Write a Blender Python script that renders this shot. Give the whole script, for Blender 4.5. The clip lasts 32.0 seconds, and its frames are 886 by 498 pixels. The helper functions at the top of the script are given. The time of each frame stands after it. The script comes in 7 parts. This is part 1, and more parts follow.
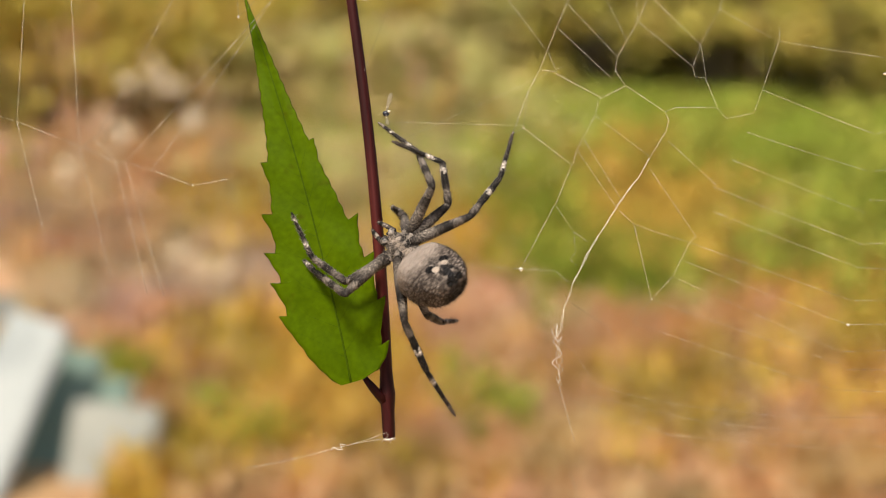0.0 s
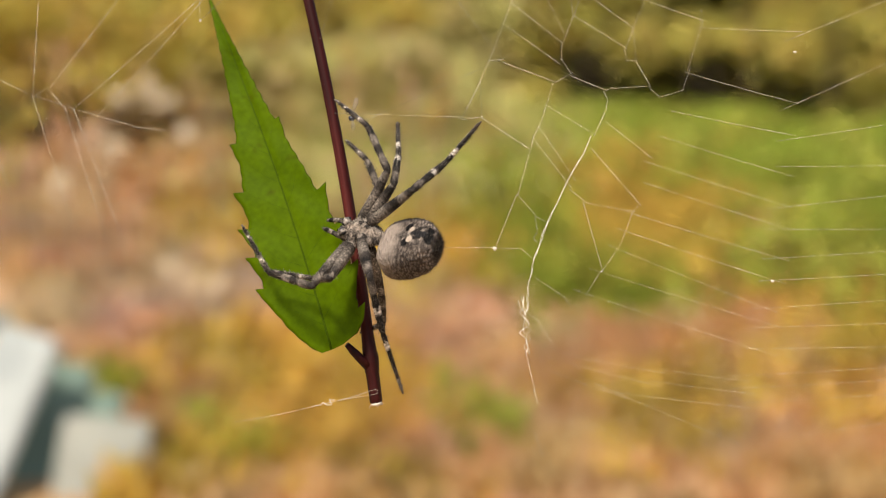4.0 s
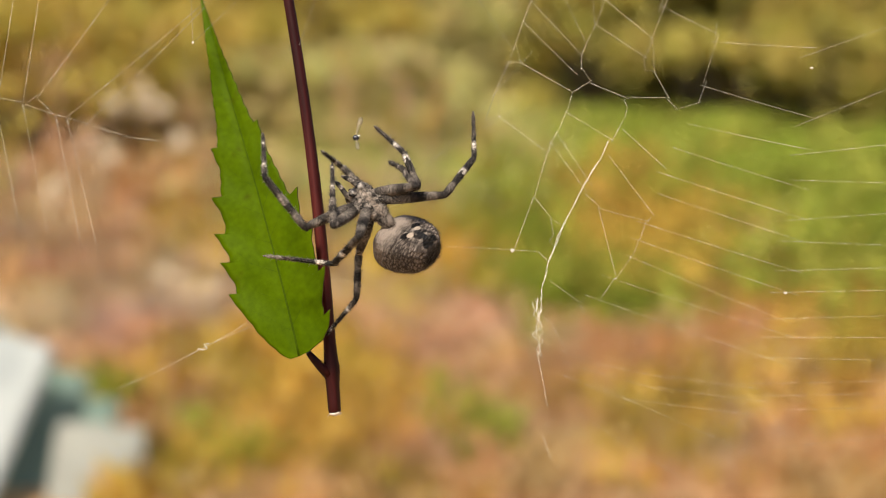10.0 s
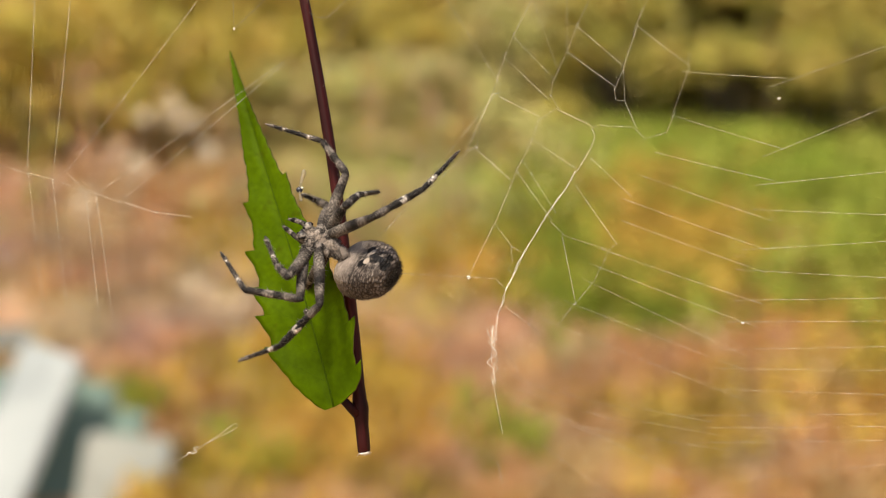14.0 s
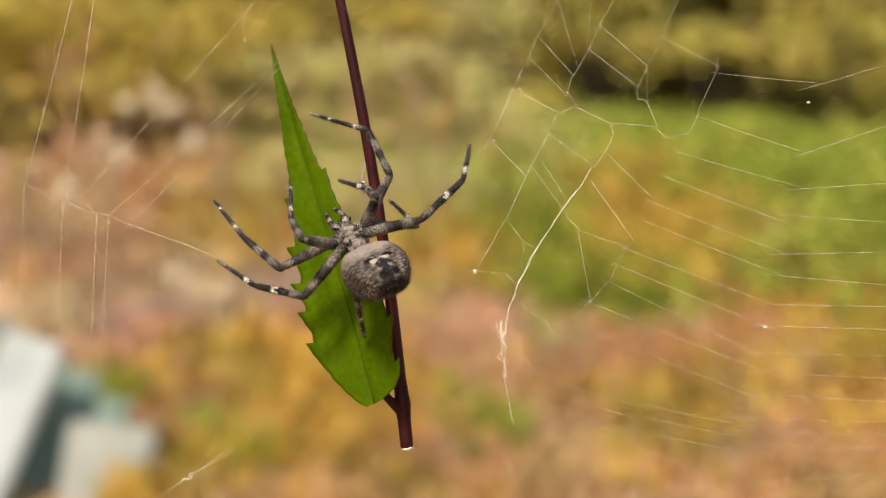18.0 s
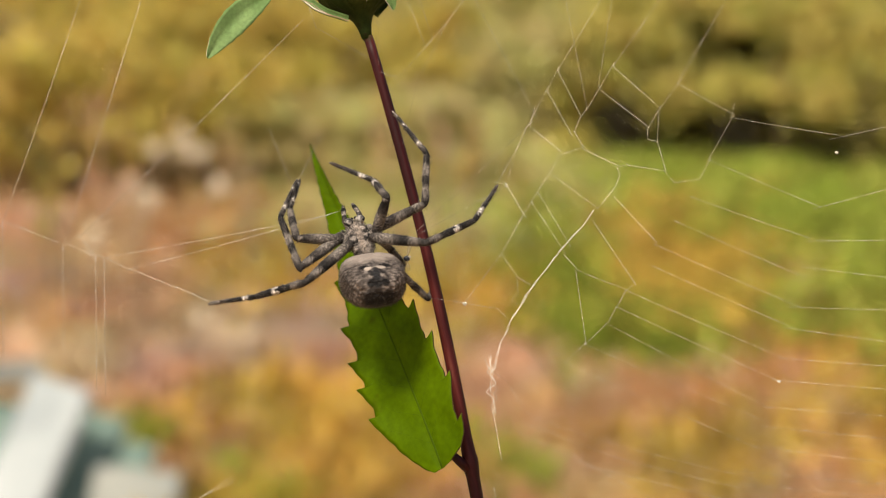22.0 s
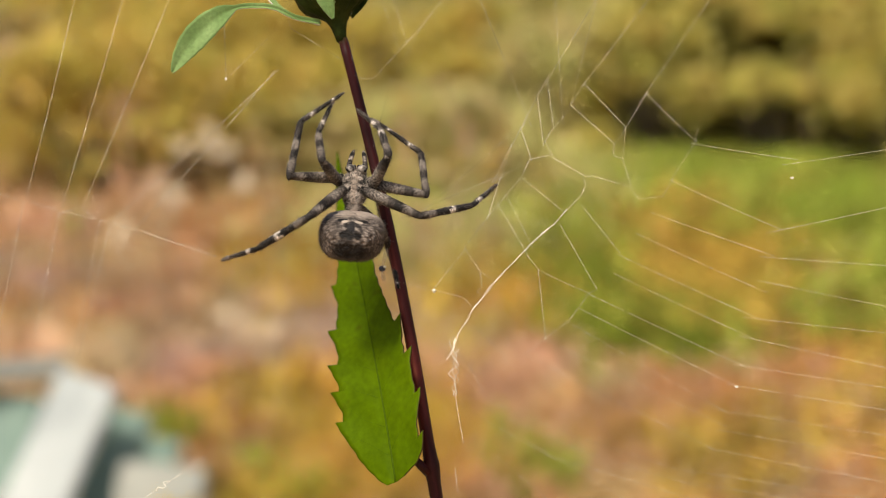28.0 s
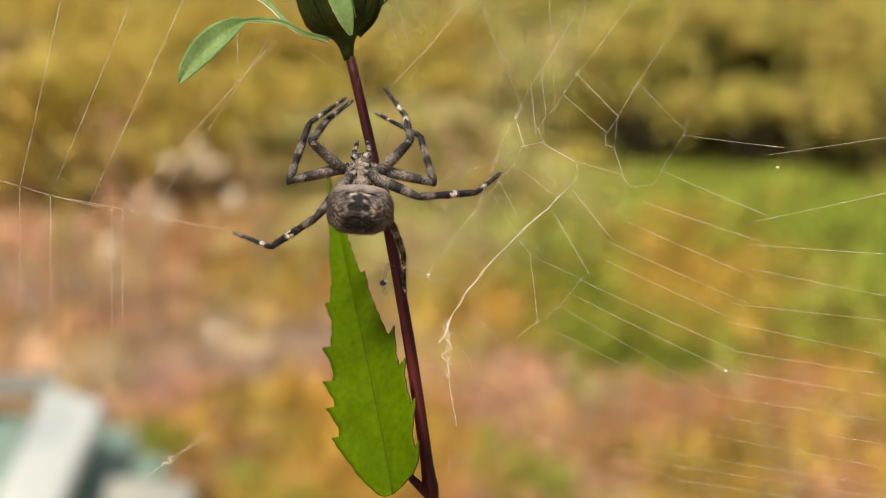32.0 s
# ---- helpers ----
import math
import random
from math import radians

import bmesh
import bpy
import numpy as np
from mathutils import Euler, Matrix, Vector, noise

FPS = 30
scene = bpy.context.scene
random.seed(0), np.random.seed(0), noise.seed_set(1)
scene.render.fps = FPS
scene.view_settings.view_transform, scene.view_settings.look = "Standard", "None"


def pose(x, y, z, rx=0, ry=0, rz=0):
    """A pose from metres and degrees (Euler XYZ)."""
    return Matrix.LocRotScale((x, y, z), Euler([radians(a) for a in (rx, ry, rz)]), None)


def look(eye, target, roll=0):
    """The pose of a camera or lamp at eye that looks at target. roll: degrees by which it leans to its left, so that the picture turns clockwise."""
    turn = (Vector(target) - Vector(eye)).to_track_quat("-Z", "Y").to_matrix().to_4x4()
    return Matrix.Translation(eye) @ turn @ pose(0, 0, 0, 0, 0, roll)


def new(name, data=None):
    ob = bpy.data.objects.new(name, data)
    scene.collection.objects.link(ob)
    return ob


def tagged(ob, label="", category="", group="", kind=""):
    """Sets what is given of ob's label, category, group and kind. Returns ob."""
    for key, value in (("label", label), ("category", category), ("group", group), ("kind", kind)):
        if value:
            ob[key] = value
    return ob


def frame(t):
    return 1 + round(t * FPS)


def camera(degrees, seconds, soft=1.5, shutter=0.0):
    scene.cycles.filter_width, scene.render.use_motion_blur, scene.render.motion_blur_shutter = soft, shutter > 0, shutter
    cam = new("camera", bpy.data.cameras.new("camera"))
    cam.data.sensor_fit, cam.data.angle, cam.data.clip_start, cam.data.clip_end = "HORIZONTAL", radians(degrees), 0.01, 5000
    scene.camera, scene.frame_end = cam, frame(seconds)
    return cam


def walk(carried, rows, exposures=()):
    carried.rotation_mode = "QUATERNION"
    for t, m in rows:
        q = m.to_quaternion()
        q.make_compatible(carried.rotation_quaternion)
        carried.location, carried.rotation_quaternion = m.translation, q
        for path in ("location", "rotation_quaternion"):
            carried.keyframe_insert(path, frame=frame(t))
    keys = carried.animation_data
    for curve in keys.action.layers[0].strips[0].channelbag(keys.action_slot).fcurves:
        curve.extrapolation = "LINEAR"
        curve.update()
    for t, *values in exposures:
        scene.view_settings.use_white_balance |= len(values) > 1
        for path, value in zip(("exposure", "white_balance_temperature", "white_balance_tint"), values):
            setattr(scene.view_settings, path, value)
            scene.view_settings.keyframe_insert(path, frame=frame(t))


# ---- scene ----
# A garden spider in its web on a cut stem with one leaf, a hand's width from the lens, before an autumn meadow.
MM = 0.001
EYE = (0.0, 0.0, 0.95)
REACH = 0.107                      # lens to the plane of the web
# the stage: x right, y up the picture, z towards the lens, its origin on the web
STAGE = pose(*EYE, 76, 0, 0) @ Matrix.Translation((0, 0, -REACH))
EXPOSURE = (0.66, 6850, 10)

# ---- camera ----
cam = camera(40.0, 32.0, soft=0.95)
cam.data.dof.use_dof = True
cam.data.dof.focus_distance = 0.1042
cam.data.dof.aperture_fstop = 21.0
walk(cam, [
    (0, STAGE @ pose(-0.00398, 0.00432, 0.10700, -0.638, 0.000, 0)),
    (0.5, STAGE @ pose(-0.00427, 0.00434, 0.10700, -0.372, 0.399, 0)),
    (1, STAGE @ pose(-0.00452, 0.00431, 0.10700, -0.479, -0.027, 0)),
    (1.5, STAGE @ pose(-0.00458, 0.00413, 0.10700, -0.532, -0.452, 0)),
    (2, STAGE @ pose(-0.00431, 0.00367, 0.10700, -0.559, -0.027, 0)),
    (2.5, STAGE @ pose(-0.00373, 0.00292, 0.10700, -0.239, -0.239, 0)),
    (3, STAGE @ pose(-0.00300, 0.00206, 0.10700, -0.186, -0.638, 0)),
    (3.5, STAGE @ pose(-0.00226, 0.00128, 0.10700, 0.000, -0.293, 0)),
    (5.5, STAGE @ pose(0.00056, -0.00021, 0.10700, 0.160, -0.585, 0)),
    (6, STAGE @ pose(0.00116, -0.00014, 0.10700, 0.027, 0.239, 0)),
    (6.5, STAGE @ pose(0.00141, -0.00004, 0.10700, -0.426, -0.160, 0)),
    (7, STAGE @ pose(0.00132, -0.00014, 0.10700, -0.532, 0.080, 0)),
    (7.5, STAGE @ pose(0.00110, -0.00045, 0.10700, 0.452, -0.426, 0)),
    (8, STAGE @ pose(0.00086, -0.00065, 0.10700, 0.479, -0.665, 0)),
    (8.5, STAGE @ pose(0.00053, -0.00047, 0.10700, 0.532, 0.000, 0)),
    (9, STAGE @ pose(0.00000, 0.00000, 0.10700, 0.000, 0.000, 0)),
    (9.5, STAGE @ pose(-0.00059, 0.00047, 0.10700, -0.080, -0.106, 0)),
    (10, STAGE @ pose(-0.00092, 0.00078, 0.10700, 0.399, -0.559, 0)),
    (10.5, STAGE @ pose(-0.00093, 0.00098, 0.10700, 0.027, 0.692, 0)),
    (11, STAGE @ pose(-0.00078, 0.00109, 0.10700, -0.213, 0.239, 0)),
    (11.5, STAGE @ pose(-0.00059, 0.00106, 0.10700, 0.027, -0.027, 0)),
    (12, STAGE @ pose(-0.00029, 0.00096, 0.10700, 0.399, 0.106, 0)),
    (12.5, STAGE @ pose(0.00025, 0.00095, 0.10700, 0.266, 0.612, 0)),
    (13, STAGE @ pose(0.00110, 0.00103, 0.10700, 1.064, 0.319, 0)),
    (13.5, STAGE @ pose(0.00237, 0.00088, 0.10700, 0.692, -0.106, 0)),
    (14, STAGE @ pose(0.00396, 0.00025, 0.10700, 0.957, 0.798, 0)),
    (14.5, STAGE @ pose(0.00548, -0.00067, 0.10700, 0.878, 1.011, 0)),
    (16.5, STAGE @ pose(0.00618, -0.00110, 0.10700, 1.011, 0.106, 0)),
    (17, STAGE @ pose(0.00551, -0.00065, 0.10700, 0.798, 0.798, 0)),
    (17.5, STAGE @ pose(0.00462, -0.00018, 0.10700, 1.011, 0.638, 0)),
    (18, STAGE @ pose(0.00384, 0.00017, 0.10700, 0.399, 0.027, 0)),
    (18.5, STAGE @ pose(0.00354, 0.00031, 0.10700, 0.771, 0.452, 0)),
    (19, STAGE @ pose(0.00369, 0.00037, 0.10700, 1.223, 1.170, 0)),
    (19.5, STAGE @ pose(0.00388, 0.00063, 0.10700, 1.064, 2.180, 0)),
    (20, STAGE @ pose(0.00380, 0.00112, 0.10700, 1.436, 1.649, 0)),
    (20.5, STAGE @ pose(0.00358, 0.00157, 0.10700, 1.529, 1.130, 0)),
    (21, STAGE @ pose(0.00351, 0.00173, 0.10700, 1.954, 1.343, 0)),
    (21.5, STAGE @ pose(0.00375, 0.00168, 0.10700, 2.631, 1.277, 0)),
    (22, STAGE @ pose(0.00418, 0.00161, 0.10700, 2.472, 1.237, 0)),
    (22.5, STAGE @ pose(0.00469, 0.00161, 0.10700, 1.928, 0.492, 0)),
    (23, STAGE @ pose(0.00520, 0.00162, 0.10700, 2.074, 0.399, 0)),
    (23.5, STAGE @ pose(0.00567, 0.00168, 0.10700, 2.817, 0.904, 0)),
    (24, STAGE @ pose(0.00602, 0.00186, 0.10700, 3.136, 1.037, 0)),
    (24.5, STAGE @ pose(0.00631, 0.00204, 0.10700, 2.764, 1.409, 0)),
    (26.5, STAGE @ pose(0.00800, 0.00146, 0.10700, 2.552, 2.100, 0)),
    (27, STAGE @ pose(0.00859, 0.00134, 0.10700, 1.782, 1.941, 0)),
    (27.5, STAGE @ pose(0.00944, 0.00086, 0.10700, 1.782, 2.419, 0)),
    (28, STAGE @ pose(0.01050, -0.00004, 0.10700, 2.339, 2.499, 0)),
    (28.5, STAGE @ pose(0.01146, -0.00094, 0.10700, 3.215, 3.056, 0)),
    (29, STAGE @ pose(0.01210, -0.00143, 0.10700, 2.313, 2.764, 0)),
    (29.5, STAGE @ pose(0.01243, -0.00158, 0.10700, 2.339, 2.472, 0)),
    (30, STAGE @ pose(0.01254, -0.00174, 0.10700, 2.074, 2.844, 0)),
    (30.5, STAGE @ pose(0.01247, -0.00211, 0.10700, 2.552, 2.233, 0)),
    (31, STAGE @ pose(0.01220, -0.00257, 0.10700, 2.976, 2.472, 0)),
    (31.5, STAGE @ pose(0.01183, -0.00291, 0.10700, 3.083, 2.180, 0)),
    (32, STAGE @ pose(0.01146, -0.00308, 0.10700, 3.162, 1.994, 0)),
], exposures=[(0.0, *EXPOSURE), (32.0, *EXPOSURE)])

# ---- light: a bright, lightly clouded autumn day ----
world = bpy.data.worlds.new("sky")
scene.world = world
world.use_nodes = True
wn, wl = world.node_tree.nodes, world.node_tree.links
sky = wn.new("ShaderNodeTexSky")
sky.sky_type, sky.sun_disc = "NISHITA", False
sky.sun_elevation, sky.sun_rotation = radians(58), radians(205)
sky.air_density, sky.dust_density = 1.0, 4.0
wn["Background"].inputs["Strength"].default_value = 0.09
wl.new(sky.outputs["Color"], wn["Background"].inputs["Color"])
sun = new("sun", bpy.data.lights.new("sun", "SUN"))
sun.data.energy, sun.data.angle, sun.data.color = 3.3, radians(12), (1.0, 0.93, 0.82)
sun.matrix_world = look((-0.9, -1.3, 3.4), (0, 0.6, 0))


# ---- materials ----
def material(name, rough=0.6):
    m = bpy.data.materials.new(name)
    m.use_nodes = True
    b = m.node_tree.nodes["Principled BSDF"]
    b.inputs["Roughness"].default_value = rough
    return m, m.node_tree.nodes, m.node_tree.links, b


def ramp(nodes, stops, mode="LINEAR"):
    r = nodes.new("ShaderNodeValToRGB")
    r.color_ramp.interpolation = mode
    e = r.color_ramp.elements
    while len(e) < len(stops):
        e.new(0.5)
    for el, (p, c) in zip(e, stops):
        el.position, el.color = p, (*c, 1)
    return r


def noise_tex(nodes, links, scale, detail=4.0, coord="Object", rough=0.55):
    tc = nodes.new("ShaderNodeTexCoord")
    n = nodes.new("ShaderNodeTexNoise")
    n.inputs["Scale"].default_value, n.inputs["Detail"].default_value = scale, detail
    n.inputs["Roughness"].default_value = rough
    links.new(tc.outputs[coord], n.inputs["Vector"])
    return n, tc


def mix(nodes, links, fac, a, b, mode="MIX"):
    m = nodes.new("ShaderNodeMix")
    m.data_type, m.blend_type = "RGBA", mode
    for sock, val in ((m.inputs[0], fac), (m.inputs[6], a), (m.inputs[7], b)):
        if hasattr(val, "links"):
            links.new(val, sock)
        elif isinstance(val, tuple):
            sock.default_value = (*val, 1)
        else:
            sock.default_value = val
    return m.outputs[2]


def bump(nodes, links, height, bsdf, strength, distance):
    b = nodes.new("ShaderNodeBump")
    b.inputs["Strength"].default_value, b.inputs["Distance"].default_value = strength, distance
    links.new(height, b.inputs["Height"])
    links.new(b.outputs["Normal"], bsdf.inputs["Normal"])


def axis_value(nodes, links, coord, axis, scale, offset=0.0):
    s = nodes.new("ShaderNodeSeparateXYZ")
    links.new(coord, s.inputs[0])
    m = nodes.new("ShaderNodeMath")
    m.operation = "MULTIPLY_ADD"
    m.inputs[1].default_value, m.inputs[2].default_value = scale, offset
    links.new(s.outputs[axis], m.inputs[0])
    return m.outputs[0]


def add(nodes, links, a, b, op="ADD"):
    m = nodes.new("ShaderNodeMath")
    m.operation = op
    for sock, val in ((m.inputs[0], a), (m.inputs[1], b)):
        if hasattr(val, "links"):
            links.new(val, sock)
        else:
            sock.default_value = val
    return m.outputs[0]


def banded(name, length, stops):
    """Hairy leg skin, ringed along the limb."""
    m, n, l, b = material(name, 0.65)
    b.inputs["Specular IOR Level"].default_value = 0.14
    nz, tc = noise_tex(n, l, 2600, 3)
    along = axis_value(n, l, tc.outputs["Object"], 1, 1000.0 / length)
    wob = add(n, l, nz.outputs["Fac"], 0.5, "SUBTRACT")
    wob = add(n, l, wob, 0.24, "MULTIPLY")
    r = ramp(n, stops)
    l.new(add(n, l, along, wob), r.inputs["Fac"])
    fine, _ = noise_tex(n, l, 5200, 3)
    speck = ramp(n, [(0.36, (0.2, 0.195, 0.19)), (0.5, (0.85, 0.85, 0.85)), (0.64, (2.0, 1.98, 1.95))])
    l.new(fine.outputs["Fac"], speck.inputs["Fac"])
    l.new(mix(n, l, 0.75, r.outputs["Color"], speck.outputs["Color"], "MULTIPLY"), b.inputs["Base Color"])
    bump(n, l, fine.outputs["Fac"], b, 0.5, 0.00008)
    return m


GREY, DARK, WHITE = (0.058, 0.049, 0.042), (0.008, 0.007, 0.0064), (0.5, 0.45, 0.395)
PALE, BROWN = (0.165, 0.141, 0.119), (0.024, 0.02, 0.0172)
FEMUR = banded("femur_skin", 5.0, [(0.0, BROWN), (0.12, GREY), (0.38, PALE), (0.5, GREY), (0.58, BROWN), (0.72, DARK), (0.78, GREY), (0.9, PALE), (1.0, BROWN)])
TIBIA = banded("tibia_skin", 4.8, [(0.0, BROWN), (0.14, GREY), (0.24, PALE), (0.3, DARK), (0.55, DARK), (0.585, WHITE), (0.65, WHITE), (0.685, DARK), (1.0, DARK)])
META = banded("metatarsus_skin", 4.6, [(0.0, DARK), (0.15, DARK), (0.19, WHITE), (0.3, WHITE), (0.34, DARK), (0.7, DARK), (0.74, GREY), (0.79, BROWN), (0.94, (0.03, 0.018, 0.013)), (1.0, PALE)])
# the legs held forwards are duller: grey-brown with soft rings
DULL_FEMUR = banded("dull_femur_skin", 5.0, [(0.0, BROWN), (0.15, GREY), (0.45, PALE), (0.6, GREY), (0.75, BROWN), (0.88, PALE), (1.0, BROWN)])
DULL_TIBIA = banded("dull_tibia_skin", 4.8, [(0.0, BROWN), (0.14, GREY), (0.26, PALE), (0.34, DARK), (0.5, BROWN), (0.57, PALE), (0.66, PALE), (0.72, DARK), (0.92, BROWN), (1.0, DARK)])
DULL_META = banded("dull_metatarsus_skin", 4.6, [(0.0, DARK), (0.14, BROWN), (0.19, PALE), (0.24, WHITE), (0.3, PALE), (0.35, DARK), (0.6, DARK), (0.7, BROWN), (0.74, WHITE), (0.8, PALE), (0.84, DARK), (0.94, DARK), (1.0, PALE)])

FEELER = banded("feeler_skin", 4.0, [(0.0, GREY), (0.5, PALE), (0.58, GREY), (0.66, BROWN), (0.69, PALE), (0.76, PALE), (0.79, DARK), (0.86, DARK), (0.89, PALE), (1.0, DARK)])

HAIR, hn, hl, hb = material("grey_hair", 0.55)
hb.inputs["Specular IOR Level"].default_value = 0.15
hb.inputs["Base Color"].default_value = (0.12, 0.1, 0.083, 1)
PALE_HAIR, hn, hl, hb = material("pale_hair", 0.55)
hb.inputs["Specular IOR Level"].default_value = 0.15
hb.inputs["Base Color"].default_value = (0.3, 0.26, 0.22, 1)
BRISTLE, hn, hl, hb = material("dark_bristle", 0.5)
hb.inputs["Specular IOR Level"].default_value = 0.15
hb.inputs["Base Color"].default_value = (0.018, 0.015, 0.013, 1)

SPINE, hn, hl, hb = material("pale_spine", 0.45)
hb.inputs["Base Color"].default_value = (0.26, 0.23, 0.195, 1)

CARAPACE, n, l, b = material("carapace", 0.6)
b.inputs["Specular IOR Level"].default_value = 0.15
nz, tc = noise_tex(n, l, 1700, 4)
r = ramp(n, [(0.4, (0.008, 0.007, 0.0065)), (0.48, (0.07, 0.059, 0.05)), (0.58, (0.25, 0.215, 0.185))])
l.new(nz.outputs["Fac"], r.inputs["Fac"])
stripe = ramp(n, [(0.1, (1, 1, 1)), (0.42, (0, 0, 0))])
off = axis_value(n, l, tc.outputs["Object"], 0, 1000.0)
off = add(n, l, off, 0.0, "ABSOLUTE")
l.new(add(n, l, off, add(n, l, nz.outputs["Fac"], 0.45, "SUBTRACT")), stripe.inputs["Fac"])
col = mix(n, l, stripe.outputs["Color"], r.outputs["Color"], (0.19, 0.155, 0.127))
fine, _ = noise_tex(n, l, 5000, 2)
sp = ramp(n, [(0.36, (0.3, 0.29, 0.28)), (0.64, (1.6, 1.55, 1.5))])
l.new(fine.outputs["Fac"], sp.inputs["Fac"])
l.new(mix(n, l, 0.8, col, sp.outputs["Color"], "MULTIPLY"), b.inputs["Base Color"])
bump(n, l, fine.outputs["Fac"], b, 0.6, 0.0001)
COXA, n, l, b = material("hip_skin", 0.6)
b.inputs["Specular IOR Level"].default_value = 0.15
nz, tc = noise_tex(n, l, 1500, 5)
r = ramp(n, [(0.42, (0.006, 0.005, 0.0046)), (0.5, (0.045, 0.038, 0.033)), (0.6, (0.24, 0.207, 0.178))])
l.new(nz.outputs["Fac"], r.inputs["Fac"])
l.new(r.outputs["Color"], b.inputs["Base Color"])

WAIST, n, l, b = material("waist_skin", 0.6)
b.inputs["Specular IOR Level"].default_value = 0.15
nz, tc = noise_tex(n, l, 1500, 4)
r = ramp(n, [(0.4, (0.018, 0.014, 0.011)), (0.52, (0.075, 0.06, 0.049)), (0.64, (0.2, 0.162, 0.132))])
l.new(nz.outputs["Fac"], r.inputs["Fac"])
l.new(r.outputs["Color"], b.inputs["Base Color"])
TURRET, n, l, b = material("eye_mound", 0.45)
nz, tc = noise_tex(n, l, 2600, 3)
r = ramp(n, [(0.4, (0.012, 0.01, 0.009)), (0.5, (0.1, 0.085, 0.072)), (0.62, (0.27, 0.235, 0.2))])
l.new(nz.outputs["Fac"], r.inputs["Fac"])
l.new(r.outputs["Color"], b.inputs["Base Color"])

# abdomen: pale grey-brown, fine dark mottling, dark figure with cream spots on the shoulders, darker belly
ABDOMEN, n, l, b = material("abdomen_skin", 0.55)
b.inputs["Specular IOR Level"].default_value = 0.15
vor = n.new("ShaderNodeTexVoronoi")
vor.inputs["Scale"].default_value = 3300
nz, tc = noise_tex(n, l, 420, 5)
warp, _ = noise_tex(n, l, 1500, 3)
rows_of_specks = n.new("ShaderNodeMapping")
rows_of_specks.inputs["Scale"].default_value = (0.6, 1.9, 1.0)
l.new(tc.outputs["Object"], rows_of_specks.inputs["Vector"])
l.new(rows_of_specks.outputs[0], vor.inputs["Vector"])
base = ramp(n, [(0.36, (0.115, 0.093, 0.078)), (0.5, (0.17, 0.14, 0.118)), (0.64, (0.235, 0.196, 0.167))])
l.new(nz.outputs["Fac"], base.inputs["Fac"])
dots = ramp(n, [(0.12, (1.2, 1.19, 1.17)), (0.34, (0.88, 0.86, 0.84)), (0.56, (0.15, 0.13, 0.12))])
l.new(vor.outputs["Distance"], dots.inputs["Fac"])
skin = mix(n, l, 0.85, base.outputs["Color"], dots.outputs["Color"], "MULTIPLY")


def spot(nodes, links, coord, centre, size, edge=0.5):
    """1 inside an oval round centre, 0 outside, with a ragged rim."""
    mp = nodes.new("ShaderNodeMapping")
    mp.vector_type = "TEXTURE"
    mp.inputs["Location"].default_value = [c * MM for c in centre]
    mp.inputs["Scale"].default_value = [s * MM for s in size]
    links.new(coord, mp.inputs["Vector"])
    ln = nodes.new("ShaderNodeVectorMath")
    ln.operation = "LENGTH"
    links.new(mp.outputs[0], ln.inputs[0])
    rag = add(nodes, links, add(nodes, links, warp.outputs["Fac"], 0.5, "SUBTRACT"), 0.6, "MULTIPLY")
    rg = ramp(nodes, [(0.45, (1, 1, 1)), (0.45 + edge * 0.5, (0, 0, 0))])
    half = add(nodes, links, ln.outputs["Value"], 0.5, "MULTIPLY")
    links.new(add(nodes, links, half, rag), rg.inputs["Fac"])
    return rg.outputs["Color"]


obj = tc.outputs["Object"]
for centre, size, colour, edge in (
        ((0.1, -2.5, -0.4), (1.2, 1.0, 1.0), (0.01, 0.008, 0.0065), 0.55),
        ((0, 0.2, -1.6), (2.6, 3.2, 0.7), (0.07, 0.057, 0.047), 0.8),
        ((0, 1.7, 0.7), (2.4, 1.2, 1.6), (0.27, 0.222, 0.185), 0.7),
        ((0, -1.0, 1.34), (0.9, 1.2, 1.0), "figure", 0.6),
        ((-0.85, -0.35, 1.35), (0.5, 0.36, 0.9), (0.005, 0.004, 0.0036), 0.2),
        ((0.85, -0.35, 1.35), (0.5, 0.36, 0.9), (0.005, 0.004, 0.0036), 0.2),
        ((-0.55, -0.72, 1.42), (0.3, 0.26, 0.8), (0.4, 0.33, 0.265), 0.35),
        ((0.55, -0.72, 1.42), (0.3, 0.26, 0.8), (0.4, 0.33, 0.265), 0.35),
        ((0.04, -1.55, 1.4), (0.26, 0.72, 0.8), (0.016, 0.015, 0.015), 0.35),
        ((0, -2.3, 1.25), (0.36, 0.24, 0.8), (0.007, 0.006, 0.005), 0.4),
        ((0.6, -2.25, 1.26), (0.3, 0.22, 0.8), (0.007, 0.006, 0.005), 0.3),
        ((-0.6, -2.25, 1.26), (0.3, 0.22, 0.8), (0.007, 0.006, 0.005), 0.3)):
    if colour == "figure":
        mott, _ = noise_tex(n, l, 1900, 3)
        fig = ramp(n, [(0.42, (0.012, 0.01, 0.009)), (0.5, (0.07, 0.058, 0.049)), (0.62, (0.26, 0.217, 0.182))])
        l.new(mott.outputs["Fac"], fig.inputs["Fac"])
        colour = fig.outputs["Color"]
    skin = mix(n, l, spot(n, l, obj, centre, size, edge), skin, colour)
l.new(skin, b.inputs["Base Color"])
folds, _ = noise_tex(n, l, 900, 4)
stretch = n.new("ShaderNodeMapping")
stretch.inputs["Scale"].default_value = (0.8, 2.6, 1.6)
l.new(tc.outputs["Object"], stretch.inputs["Vector"])
l.new(stretch.outputs[0], folds.inputs["Vector"])
